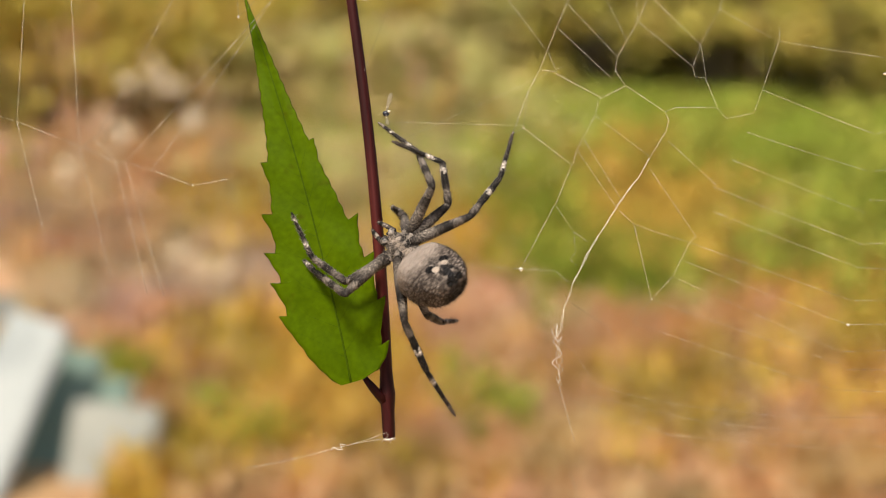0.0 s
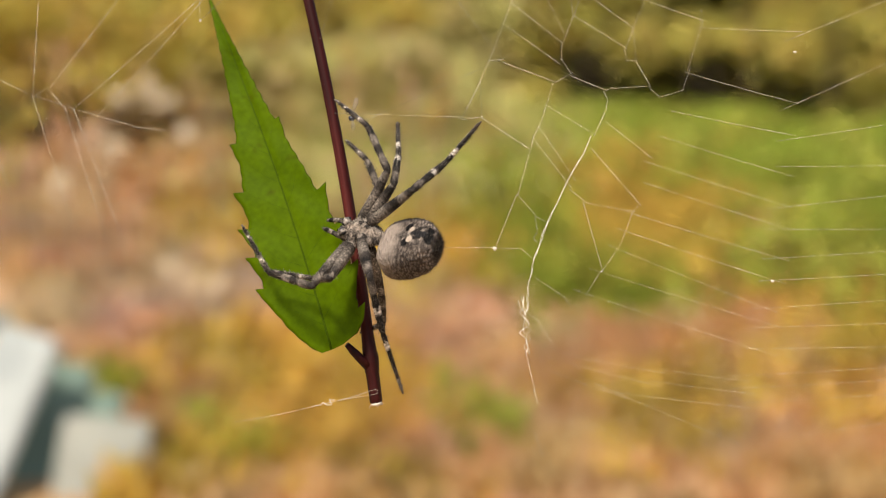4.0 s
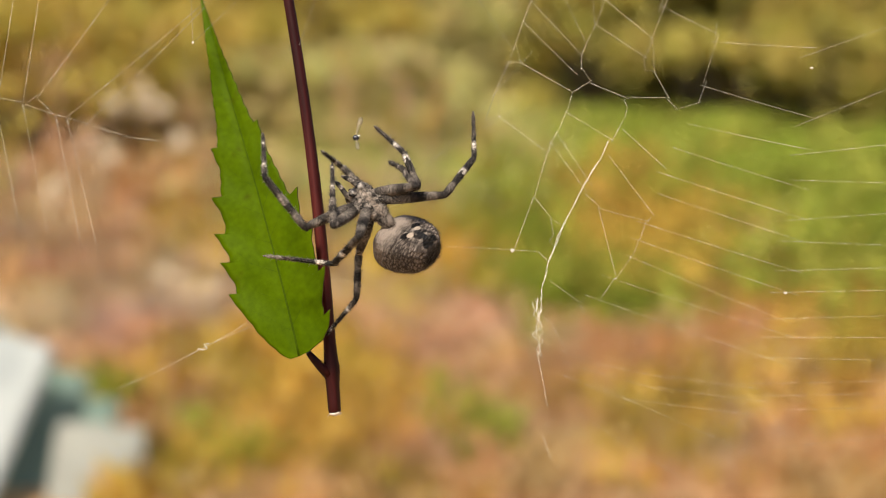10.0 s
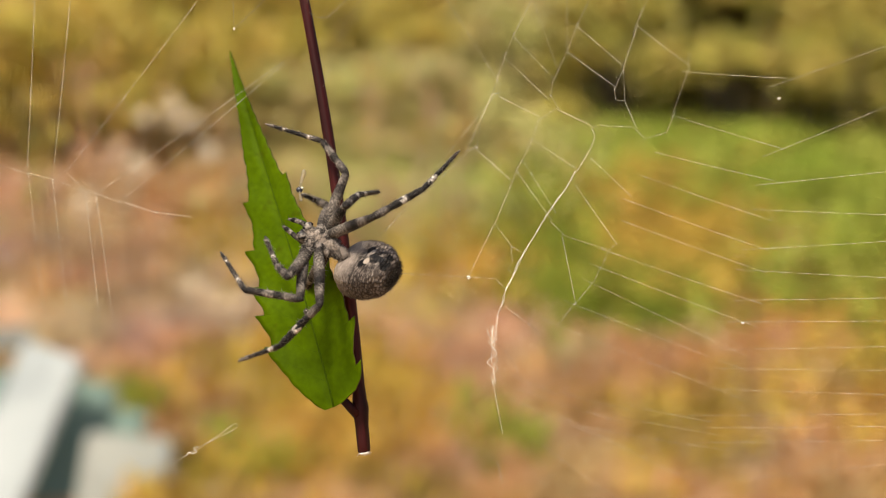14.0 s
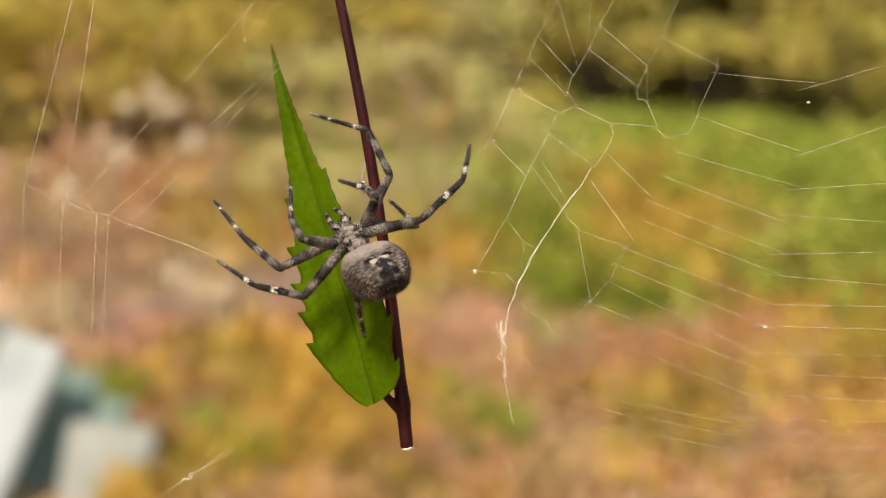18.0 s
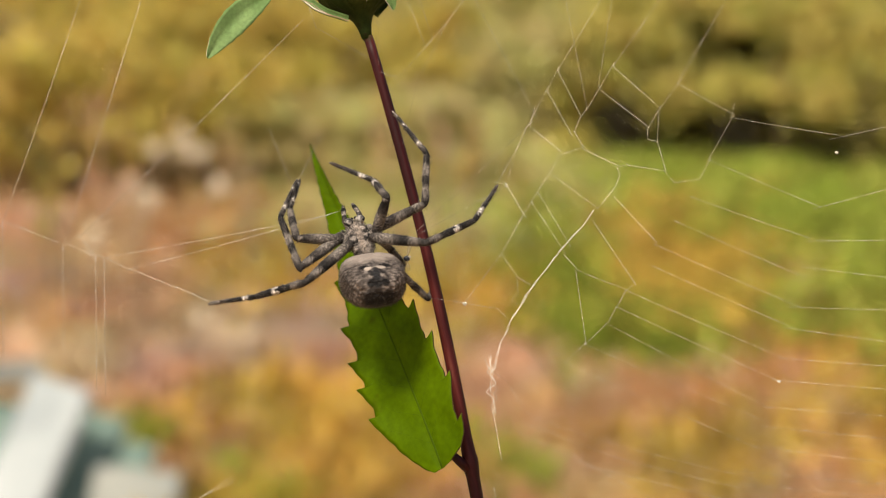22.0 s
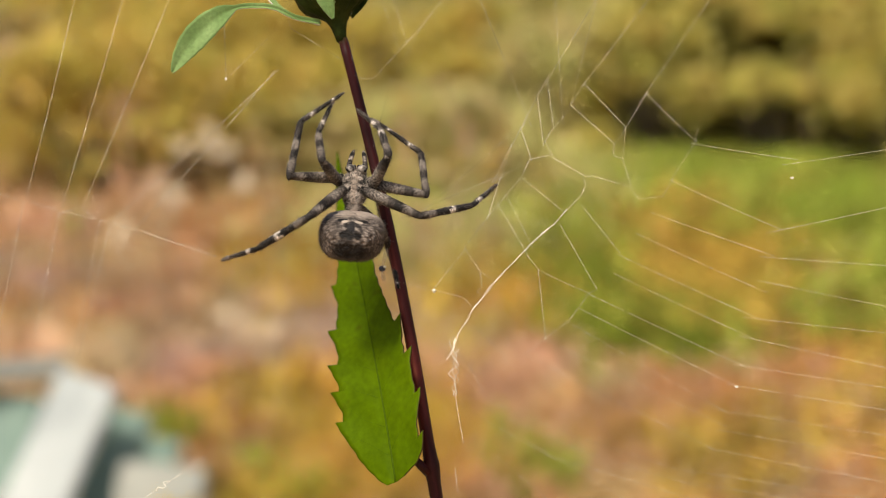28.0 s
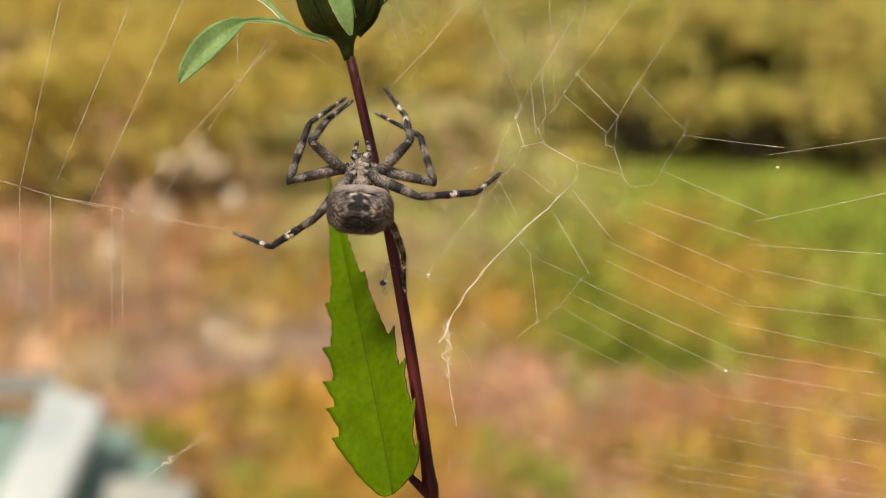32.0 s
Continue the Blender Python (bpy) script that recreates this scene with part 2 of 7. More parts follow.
relief = add(n, l, vor.outputs["Distance"], add(n, l, folds.outputs["Fac"], 2.2, "MULTIPLY"))
bump(n, l, relief, b, 0.9, 0.0002)

HUSK, n, l, b = material("insect_shell", 0.35)
b.inputs["Base Color"].default_value = (0.012, 0.016, 0.03, 1)
WING_FILM, n, l, b = material("insect_wing", 0.3)
b.inputs["Base Color"].default_value = (0.42, 0.38, 0.35, 1)
b.inputs["Alpha"].default_value = 0.3
EYE_BLACK, n, l, b = material("eye_black", 0.08)
b.inputs["Base Color"].default_value = (0.006, 0.005, 0.005, 1)

STEM, n, l, b = material("wine_red_stem", 0.5)
b.inputs["Specular IOR Level"].default_value = 0.16
nz, tc = noise_tex(n, l, 260, 5)
mp = n.new("ShaderNodeMapping")
mp.inputs["Scale"].default_value = (3.0, 0.25, 3.0)
l.new(tc.outputs["Object"], mp.inputs["Vector"])
l.new(mp.outputs[0], nz.inputs["Vector"])
r = ramp(n, [(0.32, (0.008, 0.0014, 0.0012)), (0.5, (0.032, 0.0042, 0.0038)), (0.66, (0.075, 0.012, 0.01)), (0.8, (0.16, 0.05, 0.03))])
l.new(nz.outputs["Fac"], r.inputs["Fac"])
g = ramp(n, [(0.0, (0, 0, 0)), (1.0, (1, 1, 1))])
l.new(axis_value(n, l, tc.outputs["Object"], 1, 1000 / 2.6, -42.2 / 2.6), g.inputs["Fac"])
l.new(mix(n, l, g.outputs["Color"], r.outputs["Color"], (0.07, 0.12, 0.03)), b.inputs["Base Color"])
bump(n, l, nz.outputs["Fac"], b, 0.4, 0.0001)

PITH, n, l, b = material("pale_pith", 0.8)
b.inputs["Base Color"].default_value = (0.72, 0.66, 0.58, 1)


def leaf_material(name, low, mid, high, blotch, glow, scale=1.0):
    m, n, l, b = material(name, 0.55)
    nz, tc = noise_tex(n, l, 130 * scale, 5)
    r = ramp(n, [(0.3, low), (0.5, mid), (0.72, high)])
    l.new(nz.outputs["Fac"], r.inputs["Fac"])
    spots, _ = noise_tex(n, l, 320 * scale, 3)
    sp = ramp(n, [(0.63, (0, 0, 0)), (0.74, (0.75, 0.75, 0.75))])
    l.new(spots.outputs["Fac"], sp.inputs["Fac"])
    fine, _ = noise_tex(n, l, 1700 * scale, 3)
    grain = ramp(n, [(0.3, (0.82, 0.82, 0.82)), (0.7, (1.15, 1.15, 1.15))])
    l.new(fine.outputs["Fac"], grain.inputs["Fac"])
    col = mix(n, l, sp.outputs["Color"], r.outputs["Color"], blotch)
    col = mix(n, l, 0.8, col, grain.outputs["Color"], "MULTIPLY")
    l.new(col, b.inputs["Base Color"])
    b.inputs["Specular IOR Level"].default_value = 0.04
    t = n.new("ShaderNodeBsdfTranslucent")
    l.new(mix(n, l, 1.0, col, glow, "MULTIPLY"), t.inputs["Color"])
    ms = n.new("ShaderNodeMixShader")
    ms.inputs[0].default_value = 0.35
    l.new(b.outputs[0], ms.inputs[1])
    l.new(t.outputs[0], ms.inputs[2])
    l.new(ms.outputs[0], n["Material Output"].inputs["Surface"])
    bump(n, l, fine.outputs["Fac"], b, 0.35, 0.00012)
    return m


LEAF = leaf_material("green_leaf", (0.058, 0.104, 0.0006), (0.077, 0.134, 0.0008), (0.1, 0.163, 0.0012), (0.06, 0.048, 0.004), (1.4, 1.4, 0.5))
RIM = leaf_material("leaf_rim", (0.06, 0.045, 0.012), (0.075, 0.055, 0.018), (0.055, 0.08, 0.01), (0.035, 0.02, 0.012), (1, 1, 0.7))
VEIN = leaf_material("leaf_vein", (0.05, 0.09, 0.002), (0.06, 0.105, 0.003), (0.07, 0.12, 0.004), (0.05, 0.08, 0.003), (1, 1, 0.7))
BRACT = leaf_material("bract_green", (0.13, 0.22, 0.07), (0.19, 0.3, 0.105), (0.28, 0.4, 0.16), (0.14, 0.22, 0.08), (1, 1.1, 0.7), 2.0)
CALYX = leaf_material("calyx_green", (0.02, 0.032, 0.008), (0.034, 0.05, 0.011), (0.06, 0.075, 0.018), (0.03, 0.018, 0.01), (1, 1, 0.7), 3.0)


def silk(name, show):
    """Silk thread: half seen, with brighter beads along it."""
    m, n, l, b = material(name, 0.35)
    b.inputs["Base Color"].default_value = (0.87, 0.83, 0.7, 1)
    t = n.new("ShaderNodeBsdfTransparent")
    ms = n.new("ShaderNodeMixShader")
    nz, tc = noise_tex(n, l, 420, 5)
    r = ramp(n, [(0.34, (show * 0.4,) * 3), (0.52, (show * 0.9,) * 3), (0.62, (min(1, show * 1.5),) * 3), (0.7, (min(1, show * 2.6),) * 3)])
    l.new(nz.outputs["Fac"], r.inputs["Fac"])
    l.new(r.outputs["Color"], ms.inputs[0])
    l.new(t.outputs[0], ms.inputs[1])
    l.new(b.outputs[0], ms.inputs[2])
    l.new(ms.outputs[0], n["Material Output"].inputs["Surface"])
    return m


SILK, SILK_FINE, SILK_BRIGHT = silk("silk", 0.4), silk("fine_silk", 0.27), silk("thick_silk", 0.75)


def foliage(name, a, b_, c, patch=(1.0, 1.0, 1.0), rough=0.7):
    """Leaves and blades of a meadow: their colour differs from piece to piece and from patch to patch."""
    m, n, l, b = material(name, rough)
    geo = n.new("ShaderNodeNewGeometry")
    r = ramp(n, [(0.1, a), (0.5, b_), (0.9, c)])
    l.new(geo.outputs["Random Per Island"], r.inputs["Fac"])
    nz, tc = noise_tex(n, l, 7.0, 3)
    rr = ramp(n, [(0.36, (0.76, 0.76, 0.74)), (0.5, (1.0, 1.0, 1.0)), (0.64, (1.2, 1.18, 1.13))])
    l.new(nz.outputs["Fac"], rr.inputs["Fac"])
    hue, _ = noise_tex(n, l, 4.5, 2)
    hr = ramp(n, [(0.38, (0.94, 1.04, 0.93)), (0.62, (1.06, 0.97, 1.06))])
    l.new(hue.outputs["Fac"], hr.inputs["Fac"])
    col = mix(n, l, 1.0, r.outputs["Color"], rr.outputs["Color"], "MULTIPLY")
    col = mix(n, l, 1.0, col, hr.outputs["Color"], "MULTIPLY")
    l.new(col, b.inputs["Base Color"])
    b.inputs["Specular IOR Level"].default_value = 0.2
    t = n.new("ShaderNodeBsdfTranslucent")
    l.new(col, t.inputs["Color"])
    ms = n.new("ShaderNodeMixShader")
    ms.inputs[0].default_value = 0.4
    l.new(b.outputs[0], ms.inputs[1])
    l.new(t.outputs[0], ms.inputs[2])
    l.new(ms.outputs[0], n["Material Output"].inputs["Surface"])
    return m


PINK = foliage("pinkish_dry_grass", (0.47, 0.275, 0.13), (0.57, 0.37, 0.195), (0.65, 0.452, 0.27))
RUST = foliage("rusty_dry_grass", (0.41, 0.2, 0.063), (0.49, 0.272, 0.103), (0.55, 0.342, 0.143))
OCHRE = foliage("ochre_herbs", (0.43, 0.268, 0.045), (0.53, 0.352, 0.066), (0.61, 0.43, 0.098))
TAN = foliage("straw", (0.58, 0.4, 0.25), (0.68, 0.49, 0.32), (0.76, 0.58, 0.41))
GOLD = foliage("golden_shrubs", (0.42, 0.33, 0.068), (0.54, 0.425, 0.096), (0.63, 0.505, 0.14))
LIME = foliage("yellow_green_herbs", (0.27, 0.33, 0.045), (0.36, 0.415, 0.065), (0.46, 0.475, 0.095))
GREEN = foliage("green_herbs", (0.19, 0.225, 0.026), (0.27, 0.3, 0.037), (0.35, 0.365, 0.055))
OLIVE = foliage("olive_shrubs", (0.38, 0.325, 0.072), (0.49, 0.425, 0.108), (0.6, 0.52, 0.155))
SAGE = foliage("grey_green_herbs", (0.43, 0.39, 0.14), (0.54, 0.485, 0.195), (0.64, 0.57, 0.26))
HEATH = foliage("mauve_grey_stalks", (0.4, 0.285, 0.21), (0.48, 0.365, 0.28), (0.57, 0.455, 0.365))
BROWN_HERB = foliage("brown_withered_herbs", (0.3, 0.19, 0.065), (0.39, 0.26, 0.095), (0.48, 0.34, 0.14))
# the shade inside the hedge, put into the leaf colour
HEDGE_SHADE = foliage("hedge_shade_leaves", (0.06, 0.05, 0.013), (0.12, 0.098, 0.026), (0.22, 0.178, 0.05))

SOIL, n, l, b = material("meadow_ground", 0.9)
nz, tc = noise_tex(n, l, 5.0, 6)
r = ramp(n, [(0.3, (0.24, 0.13, 0.06)), (0.45, (0.34, 0.2, 0.1)), (0.58, (0.36, 0.235, 0.1)), (0.72, (0.26, 0.2, 0.07))])
l.new(nz.outputs["Fac"], r.inputs["Fac"])
l.new(r.outputs["Color"], b.inputs["Base Color"])
bump(n, l, nz.outputs["Fac"], b, 0.6, 0.05)


def paint(name, a, c, rough):
    m, n, l, b = material(name, rough)
    nz, tc = noise_tex(n, l, 6, 5)
    r = ramp(n, [(0.35, a), (0.65, c)])
    l.new(nz.outputs["Fac"], r.inputs["Fac"])
    l.new(r.outputs["Color"], b.inputs["Base Color"])
    return m


PETAL = paint("cream_flowers", (0.7, 0.57, 0.39), (0.8, 0.69, 0.5), 0.7)
WHITEWASH = paint("weathered_white", (0.28, 0.315, 0.315), (0.42, 0.455, 0.445), 0.7)
TEAL = paint("faded_teal", (0.085, 0.15, 0.12), (0.14, 0.215, 0.175), 0.6)
GREYBOARD = paint("grey_board", (0.2, 0.21, 0.185), (0.29, 0.3, 0.265), 0.75)


# ---- mesh helpers ----
def mesh_object(name, bm, mats, parent=None, label="", smooth=True):
    me = bpy.data.meshes.new(name)
    bm.to_mesh(me)
    bm.free()
    for m in mats if isinstance(mats, (list, tuple)) else [mats]:
        me.materials.append(m)
    if smooth:
        me.polygons.foreach_set("use_smooth", [True] * len(me.polygons))
    ob = new(name, me)
    if parent is not None:
        ob.parent = parent
    if label:
        tagged(ob, label=label)
    return ob


def part(name, bm, mats, parent, label="", smooth=True):
    return mesh_object(name, bm, mats, parent, label, smooth)


def tube(bm, pts, radii, sides=8, mat=0, cap=True):
    """A round tube through the points, in metres."""
    pts = [Vector(p) for p in pts]
    rings, side = [], None
    for i, p in enumerate(pts):
        d = (pts[min(i + 1, len(pts) - 1)] - pts[max(i - 1, 0)]).normalized()
        if side is None:
            side = d.orthogonal().normalized()
        side = (side - d * side.dot(d)).normalized()
        up = d.cross(side)
        r = radii[i] if isinstance(radii, (list, tuple)) else radii
        rings.append([bm.verts.new(p + (side * math.cos(a) + up * math.sin(a)) * r) for a in (2 * math.pi * k / sides for k in range(sides))])
    for a, c in zip(rings, rings[1:]):
        for k in range(sides):
            f = bm.faces.new((a[k], a[(k + 1) % sides], c[(k + 1) % sides], c[k]))
            f.material_index = mat
    if cap:
        bm.faces.new(rings[0][::-1]).material_index = mat
        bm.faces.new(rings[-1]).material_index = mat


def hair(bm, root, tip, r, mat):
    """A fine tapered bristle."""
    root, tip = Vector(root), Vector(tip)
    d = (tip - root).normalized()
    s = d.orthogonal().normalized() * r
    u = d.cross(s)
    a = [bm.verts.new(root + s), bm.verts.new(root - s * 0.5 + u * 0.87), bm.verts.new(root - s * 0.5 - u * 0.87)]
    t = bm.verts.new(tip)
    for i in range(3):
        bm.faces.new((a[i], a[(i + 1) % 3], t)).material_index = mat


def ball(bm, centre, size, seg=16, rings=10, mat=0, shape=None):
    """An oval body; shape(v) may push each unit point about."""
    vs = []
    for i in range(rings + 1):
        th = math.pi * i / rings
        row = []
        for k in range(seg):
            ph = 2 * math.pi * k / seg
            v = Vector((math.sin(th) * math.cos(ph), math.cos(th), math.sin(th) * math.sin(ph)))
            w = shape(v) if shape else v
            row.append(Vector((w.x * size[0], w.y * size[1], w.z * size[2])) + Vector(centre))
        vs.append(row)
    top, end = bm.verts.new(vs[0][0]), bm.verts.new(vs[-1][0])
    body = [[bm.verts.new(p) for p in row] for row in vs[1:-1]]
    for k in range(seg):
        k2 = (k + 1) % seg
        bm.faces.new((top, body[0][k2], body[0][k])).material_index = mat
        bm.faces.new((end, body[-1][k], body[-1][k2])).material_index = mat
        for a, c in zip(body, body[1:]):
            bm.faces.new((a[k], a[k2], c[k2], c[k])).material_index = mat


# ---- the meadow behind ----
def sight(px, py, dist):
    """A place in the meadow, dist metres away, in the direction (px, py) off the picture's centre, thousandths of the reach."""
    way = STAGE.to_3x3() @ Vector((px, py, -1))
    return Vector(EYE) + way.normalized() * dist


def ground_at(px, py):
    way = STAGE.to_3x3() @ Vector((px, py, -1))
    s = EYE[2] / max(-way.z, 0.03)
    return Vector(EYE) + way * s


rng = np.random.default_rng(7)
ground_bm = bmesh.new()
G = [[ground_bm.verts.new((-300 + 600 * (i / 40), -60 + 460 * (j / 40) ** 1.0, 0)) for j in range(41)] for i in range(41)]
for i in range(40):
    for j in range(40):
        ground_bm.faces.new((G[i][j], G[i + 1][j], G[i + 1][j + 1], G[i][j + 1]))
tagged(mesh_object("ground", ground_bm, SOIL), label="reddish-brown autumn meadow soil with dry litter", category="ground", kind="structure")


def blades(name, mat, patches, height, width, label, lean=0.6, lift=0.0):
    """Leaves and blades scattered in round patches: (right, up) of the patch's middle, its half sizes, number."""
    roots = []
    for px, py, rx, ry, count in patches:
        tuft = 0
        for i in range(count):
            if i % 16 == 0:
                a, c = rng.normal(size=2) * 0.62
                tuft = ground_at(px + a * rx, py + c * ry)
                loose = 0.016 * tuft.y
            if 1.2 < tuft.y < 16:
                roots.append((tuft.x + rng.normal() * loose, tuft.y + rng.normal() * loose, 0.0))
    roots = np.array(roots)
    k = len(roots)
    ang = rng.uniform(0, 2 * np.pi, k)
    tip = rng.uniform(0, 2 * np.pi, k)
    far = np.clip(np.linalg.norm(roots[:, :2], axis=1) / 3.2, 0.7, 3.0)
    h = height * rng.uniform(0.45, 1.25, k) * far ** 0.5
    w = width * rng.uniform(0.6, 1.4, k) * far ** 0.6
    side = np.stack([np.cos(ang), np.sin(ang), np.zeros(k)], 1) * w[:, None] * 0.5
    out = np.stack([np.cos(tip), np.sin(tip), np.zeros(k)], 1) * (h * lean * rng.uniform(0.2, 1.2, k))[:, None]
    up = np.zeros((k, 3))
    up[:, 2] = h
    base = roots + np.array([0, 0, lift])
    pts = np.stack([base - side * 0.6, base + side * 0.6, base + out * 0.35 + up * 0.6 + side, base + out * 0.35 + up * 0.6 - side, base + out + up], 1)
    verts = pts.reshape(-1, 3)
    o = np.arange(k) * 5
    faces = [f for i in o.tolist() for f in ((i, i + 1, i + 2, i + 3), (i + 3, i + 2, i + 4))]
    me = bpy.data.meshes.new(name)
    me.from_pydata(verts.tolist(), [], faces)
    me.materials.append(mat)
    return tagged(new(name, me), label=label, category="plants", kind="stuff")


def offs(x, y):
    """A direction of sight, off the middle of the view."""
    return (x - 784) / 2154, (441 - y) / 2154


def patch(x, y, rx, ry, count):
    return (*offs(x, y), rx / 2154, ry / 2154, count)


blades("pinkish_grass", PINK, [patch(200, 440, 300, 130, 3300), patch(1250, 800, 460, 140, 8000), patch(900, 800, 300, 140, 5200), patch(420, 780, 150, 110, 1800), patch(620, 850, 180, 70, 1500), patch(1480, 760, 260, 140, 3600), patch(740, 600, 200, 110, 3800), patch(40, 400, 200, 140, 2200), patch(1230, 660, 300, 70, 2600), patch(520, 560, 160, 90, 1600)], 0.075, 0.024, "dry pinkish-brown grass of the autumn meadow")
blades("rusty_grass", RUST, [patch(1200, 640, 260, 60, 1500), patch(330, 360, 200, 80, 1500), patch(1440, 820, 300, 110, 1900), patch(1080, 700, 240, 80, 1300), patch(640, 800, 160, 90, 900), patch(430, 720, 120, 80, 500), patch(820, 860, 240, 90, 900), patch(120, 470, 160, 80, 1300), patch(1330, 470, 90, 70, 800), patch(1420, 640, 160, 80, 900)], 0.08, 0.022, "rust-red dry grass of the autumn meadow")
blades("ochre_herbs", OCHRE, [patch(610, 730, 130, 100, 1900), patch(480, 830, 140, 70, 420), patch(1180, 790, 240, 80, 420), patch(1400, 730, 200, 90, 300), patch(1110, 390, 110, 100, 2000), patch(1080, 470, 110, 70, 900), patch(1250, 450, 110, 70, 900), patch(1240, 740, 150, 70, 500), patch(1540, 640, 120, 110, 700), patch(440, 660, 130, 60, 420), patch(430, 420, 120, 70, 600), patch(1180, 300, 90, 50, 500), patch(820, 420, 120, 60, 500), patch(760, 480, 120, 60, 500), patch(330, 860, 80, 50, 200)], 0.1, 0.032, "ochre-yellow autumn herbs in the meadow")
blades("straw", TAN, [patch(60, 570, 180, 50, 1100), patch(350, 500, 150, 60, 1200), patch(230, 420, 180, 70, 450), patch(760, 570, 140, 60, 700), patch(1390, 430, 160, 80, 500), patch(960, 640, 160, 60, 600), patch(150, 330, 160, 60, 350)], 0.08, 0.02, "pale straw and withered stalks")
blades("mauve_stalks", HEATH, [patch(470, 540, 130, 50, 1500), patch(660, 170, 110, 40, 900), patch(60, 440, 140, 50, 800), patch(240, 560, 130, 40, 700), patch(1330, 790, 120, 40, 500)], 0.08, 0.02, "mauve-grey withered stalks")
blades("brown_herbs", BROWN_HERB, [patch(120, 215, 200, 35, 1500), patch(420, 215, 120, 40, 700), patch(480, 170, 140, 40, 700)], 0.09, 0.026, "brown withered herbs")
blades("lime_herbs", LIME, [patch(1330, 225, 300, 50, 5200), patch(1500, 280, 200, 80, 2600), patch(1120, 225, 130, 40, 1600), patch(1300, 310, 200, 60, 1800), patch(1440, 500, 110, 80, 900), patch(1500, 400, 120, 80, 900), patch(870, 760, 60, 50, 120), patch(430, 830, 80, 50, 260), patch(900, 300, 120, 60, 600), patch(620, 300, 90, 40, 300)], 0.1, 0.034, "bright yellow-green low herbs")
blades("green_herbs", GREEN, [patch(1020, 525, 95, 45, 900), patch(950, 400, 90, 60, 600), patch(1090, 545, 70, 50, 420), patch(865, 790, 60, 60, 90), patch(1490, 430, 130, 90, 700), patch(1330, 330, 140, 40, 600), patch(960, 450, 90, 60, 500), patch(230, 690, 60, 40, 40), patch(1540, 520, 90, 80, 400)], 0.11, 0.034, "mid-green leafy herbs")
blades("grey_green_herbs", SAGE, [patch(760, 330, 220, 100, 2600), patch(900, 220, 160, 70, 2200), patch(580, 330, 160, 70, 1300), patch(1000, 180, 100, 50, 900)], 0.1, 0.03, "grey-green withering herbs")


def shrub(name, mat, centre, size, count, leaf, label, stems=9, twig=None):
    """A shrub: a fan of tapering stems and an uneven crown of separate leaves."""
    root = tagged(new(name), label=label, category="shrub")
    root.location = (centre[0], centre[1], 0)
    for i in range(stems):
        bm = bmesh.new()
        a, rr = rng.uniform(0, 6.28), rng.uniform(0.3, 0.95)
        top = Vector((math.cos(a) * size[0] * rr, math.sin(a) * size[1] * rr, centre[2] + size[2] * rng.uniform(0.2, 0.8)))
        foot = Vector((math.cos(a), math.sin(a), 0)) * 0.1
        mid = (foot * 0.55 + top * 0.45) + Vector((rng.normal() * 0.06, rng.normal() * 0.06, 0.12))
        tube(bm, [foot, mid, top], [0.022, 0.014, 0.005], 6)
        part("stem", bm, WOOD, root)
    lumps = [(rng.normal(size=3) * 0.5, rng.uniform(0.3, 0.55)) for _ in range(16)]
    c = np.array([lumps[i % 16][0] + rng.normal(size=3) * lumps[i % 16][1] * 0.5 for i in range(count)])
    c *= np.array(size)
    c[:, 2] += centre[2]
    c[:, 2] = np.maximum(c[:, 2], 0.04)
    a, e = rng.uniform(0, 6.28, count), rng.uniform(-0.9, 0.9, count)
    d = np.stack([np.cos(a) * np.cos(e), np.sin(a) * np.cos(e), np.sin(e)], 1) * (leaf * rng.uniform(0.6, 1.3, count))[:, None]
    s = np.cross(d, rng.normal(size=(count, 3)))
    s = s / np.linalg.norm(s, axis=1)[:, None] * (leaf * 0.28)
    pts = np.stack([c, c + d * 0.5 + s, c + d, c + d * 0.5 - s], 1).reshape(-1, 3)
    me = bpy.data.meshes.new("crown")
    me.from_pydata(pts.tolist(), [], [(i, i + 1, i + 2, i + 3) for i in range(0, count * 4, 4)])
    me.materials.append(mat)
    crown = new("crown", me)
    crown.parent = root
    tagged(crown, kind="stuff")
    return root


WOOD = paint("shrub_bark", (0.06, 0.045, 0.03), (0.12, 0.09, 0.06), 0.85)


def shrub_at(name, mat, x, y, dist, size, count, leaf, label):
    c = sight(*offs(x, y), dist)
    return shrub(name, mat, (c.x, c.y, max(c.z, size[2] * 0.6)), size, count, leaf, label)


# the hedge's hollow: shrubs whose dark leaf colour stands for the shade there
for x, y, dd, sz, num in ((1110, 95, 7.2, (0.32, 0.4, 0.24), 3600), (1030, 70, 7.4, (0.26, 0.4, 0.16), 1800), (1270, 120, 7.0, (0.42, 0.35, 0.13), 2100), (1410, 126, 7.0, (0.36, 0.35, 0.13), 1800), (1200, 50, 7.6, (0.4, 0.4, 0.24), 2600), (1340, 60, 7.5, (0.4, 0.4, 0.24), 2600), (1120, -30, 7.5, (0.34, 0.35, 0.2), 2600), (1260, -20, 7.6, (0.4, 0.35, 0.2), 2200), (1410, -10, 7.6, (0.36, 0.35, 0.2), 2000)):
    shrub_at("hedge_shade_shrub", HEDGE_SHADE, x, y, dd, sz, num, 0.07, "shrub in the hedge's hollow, its leaves coloured dark to give the shade")
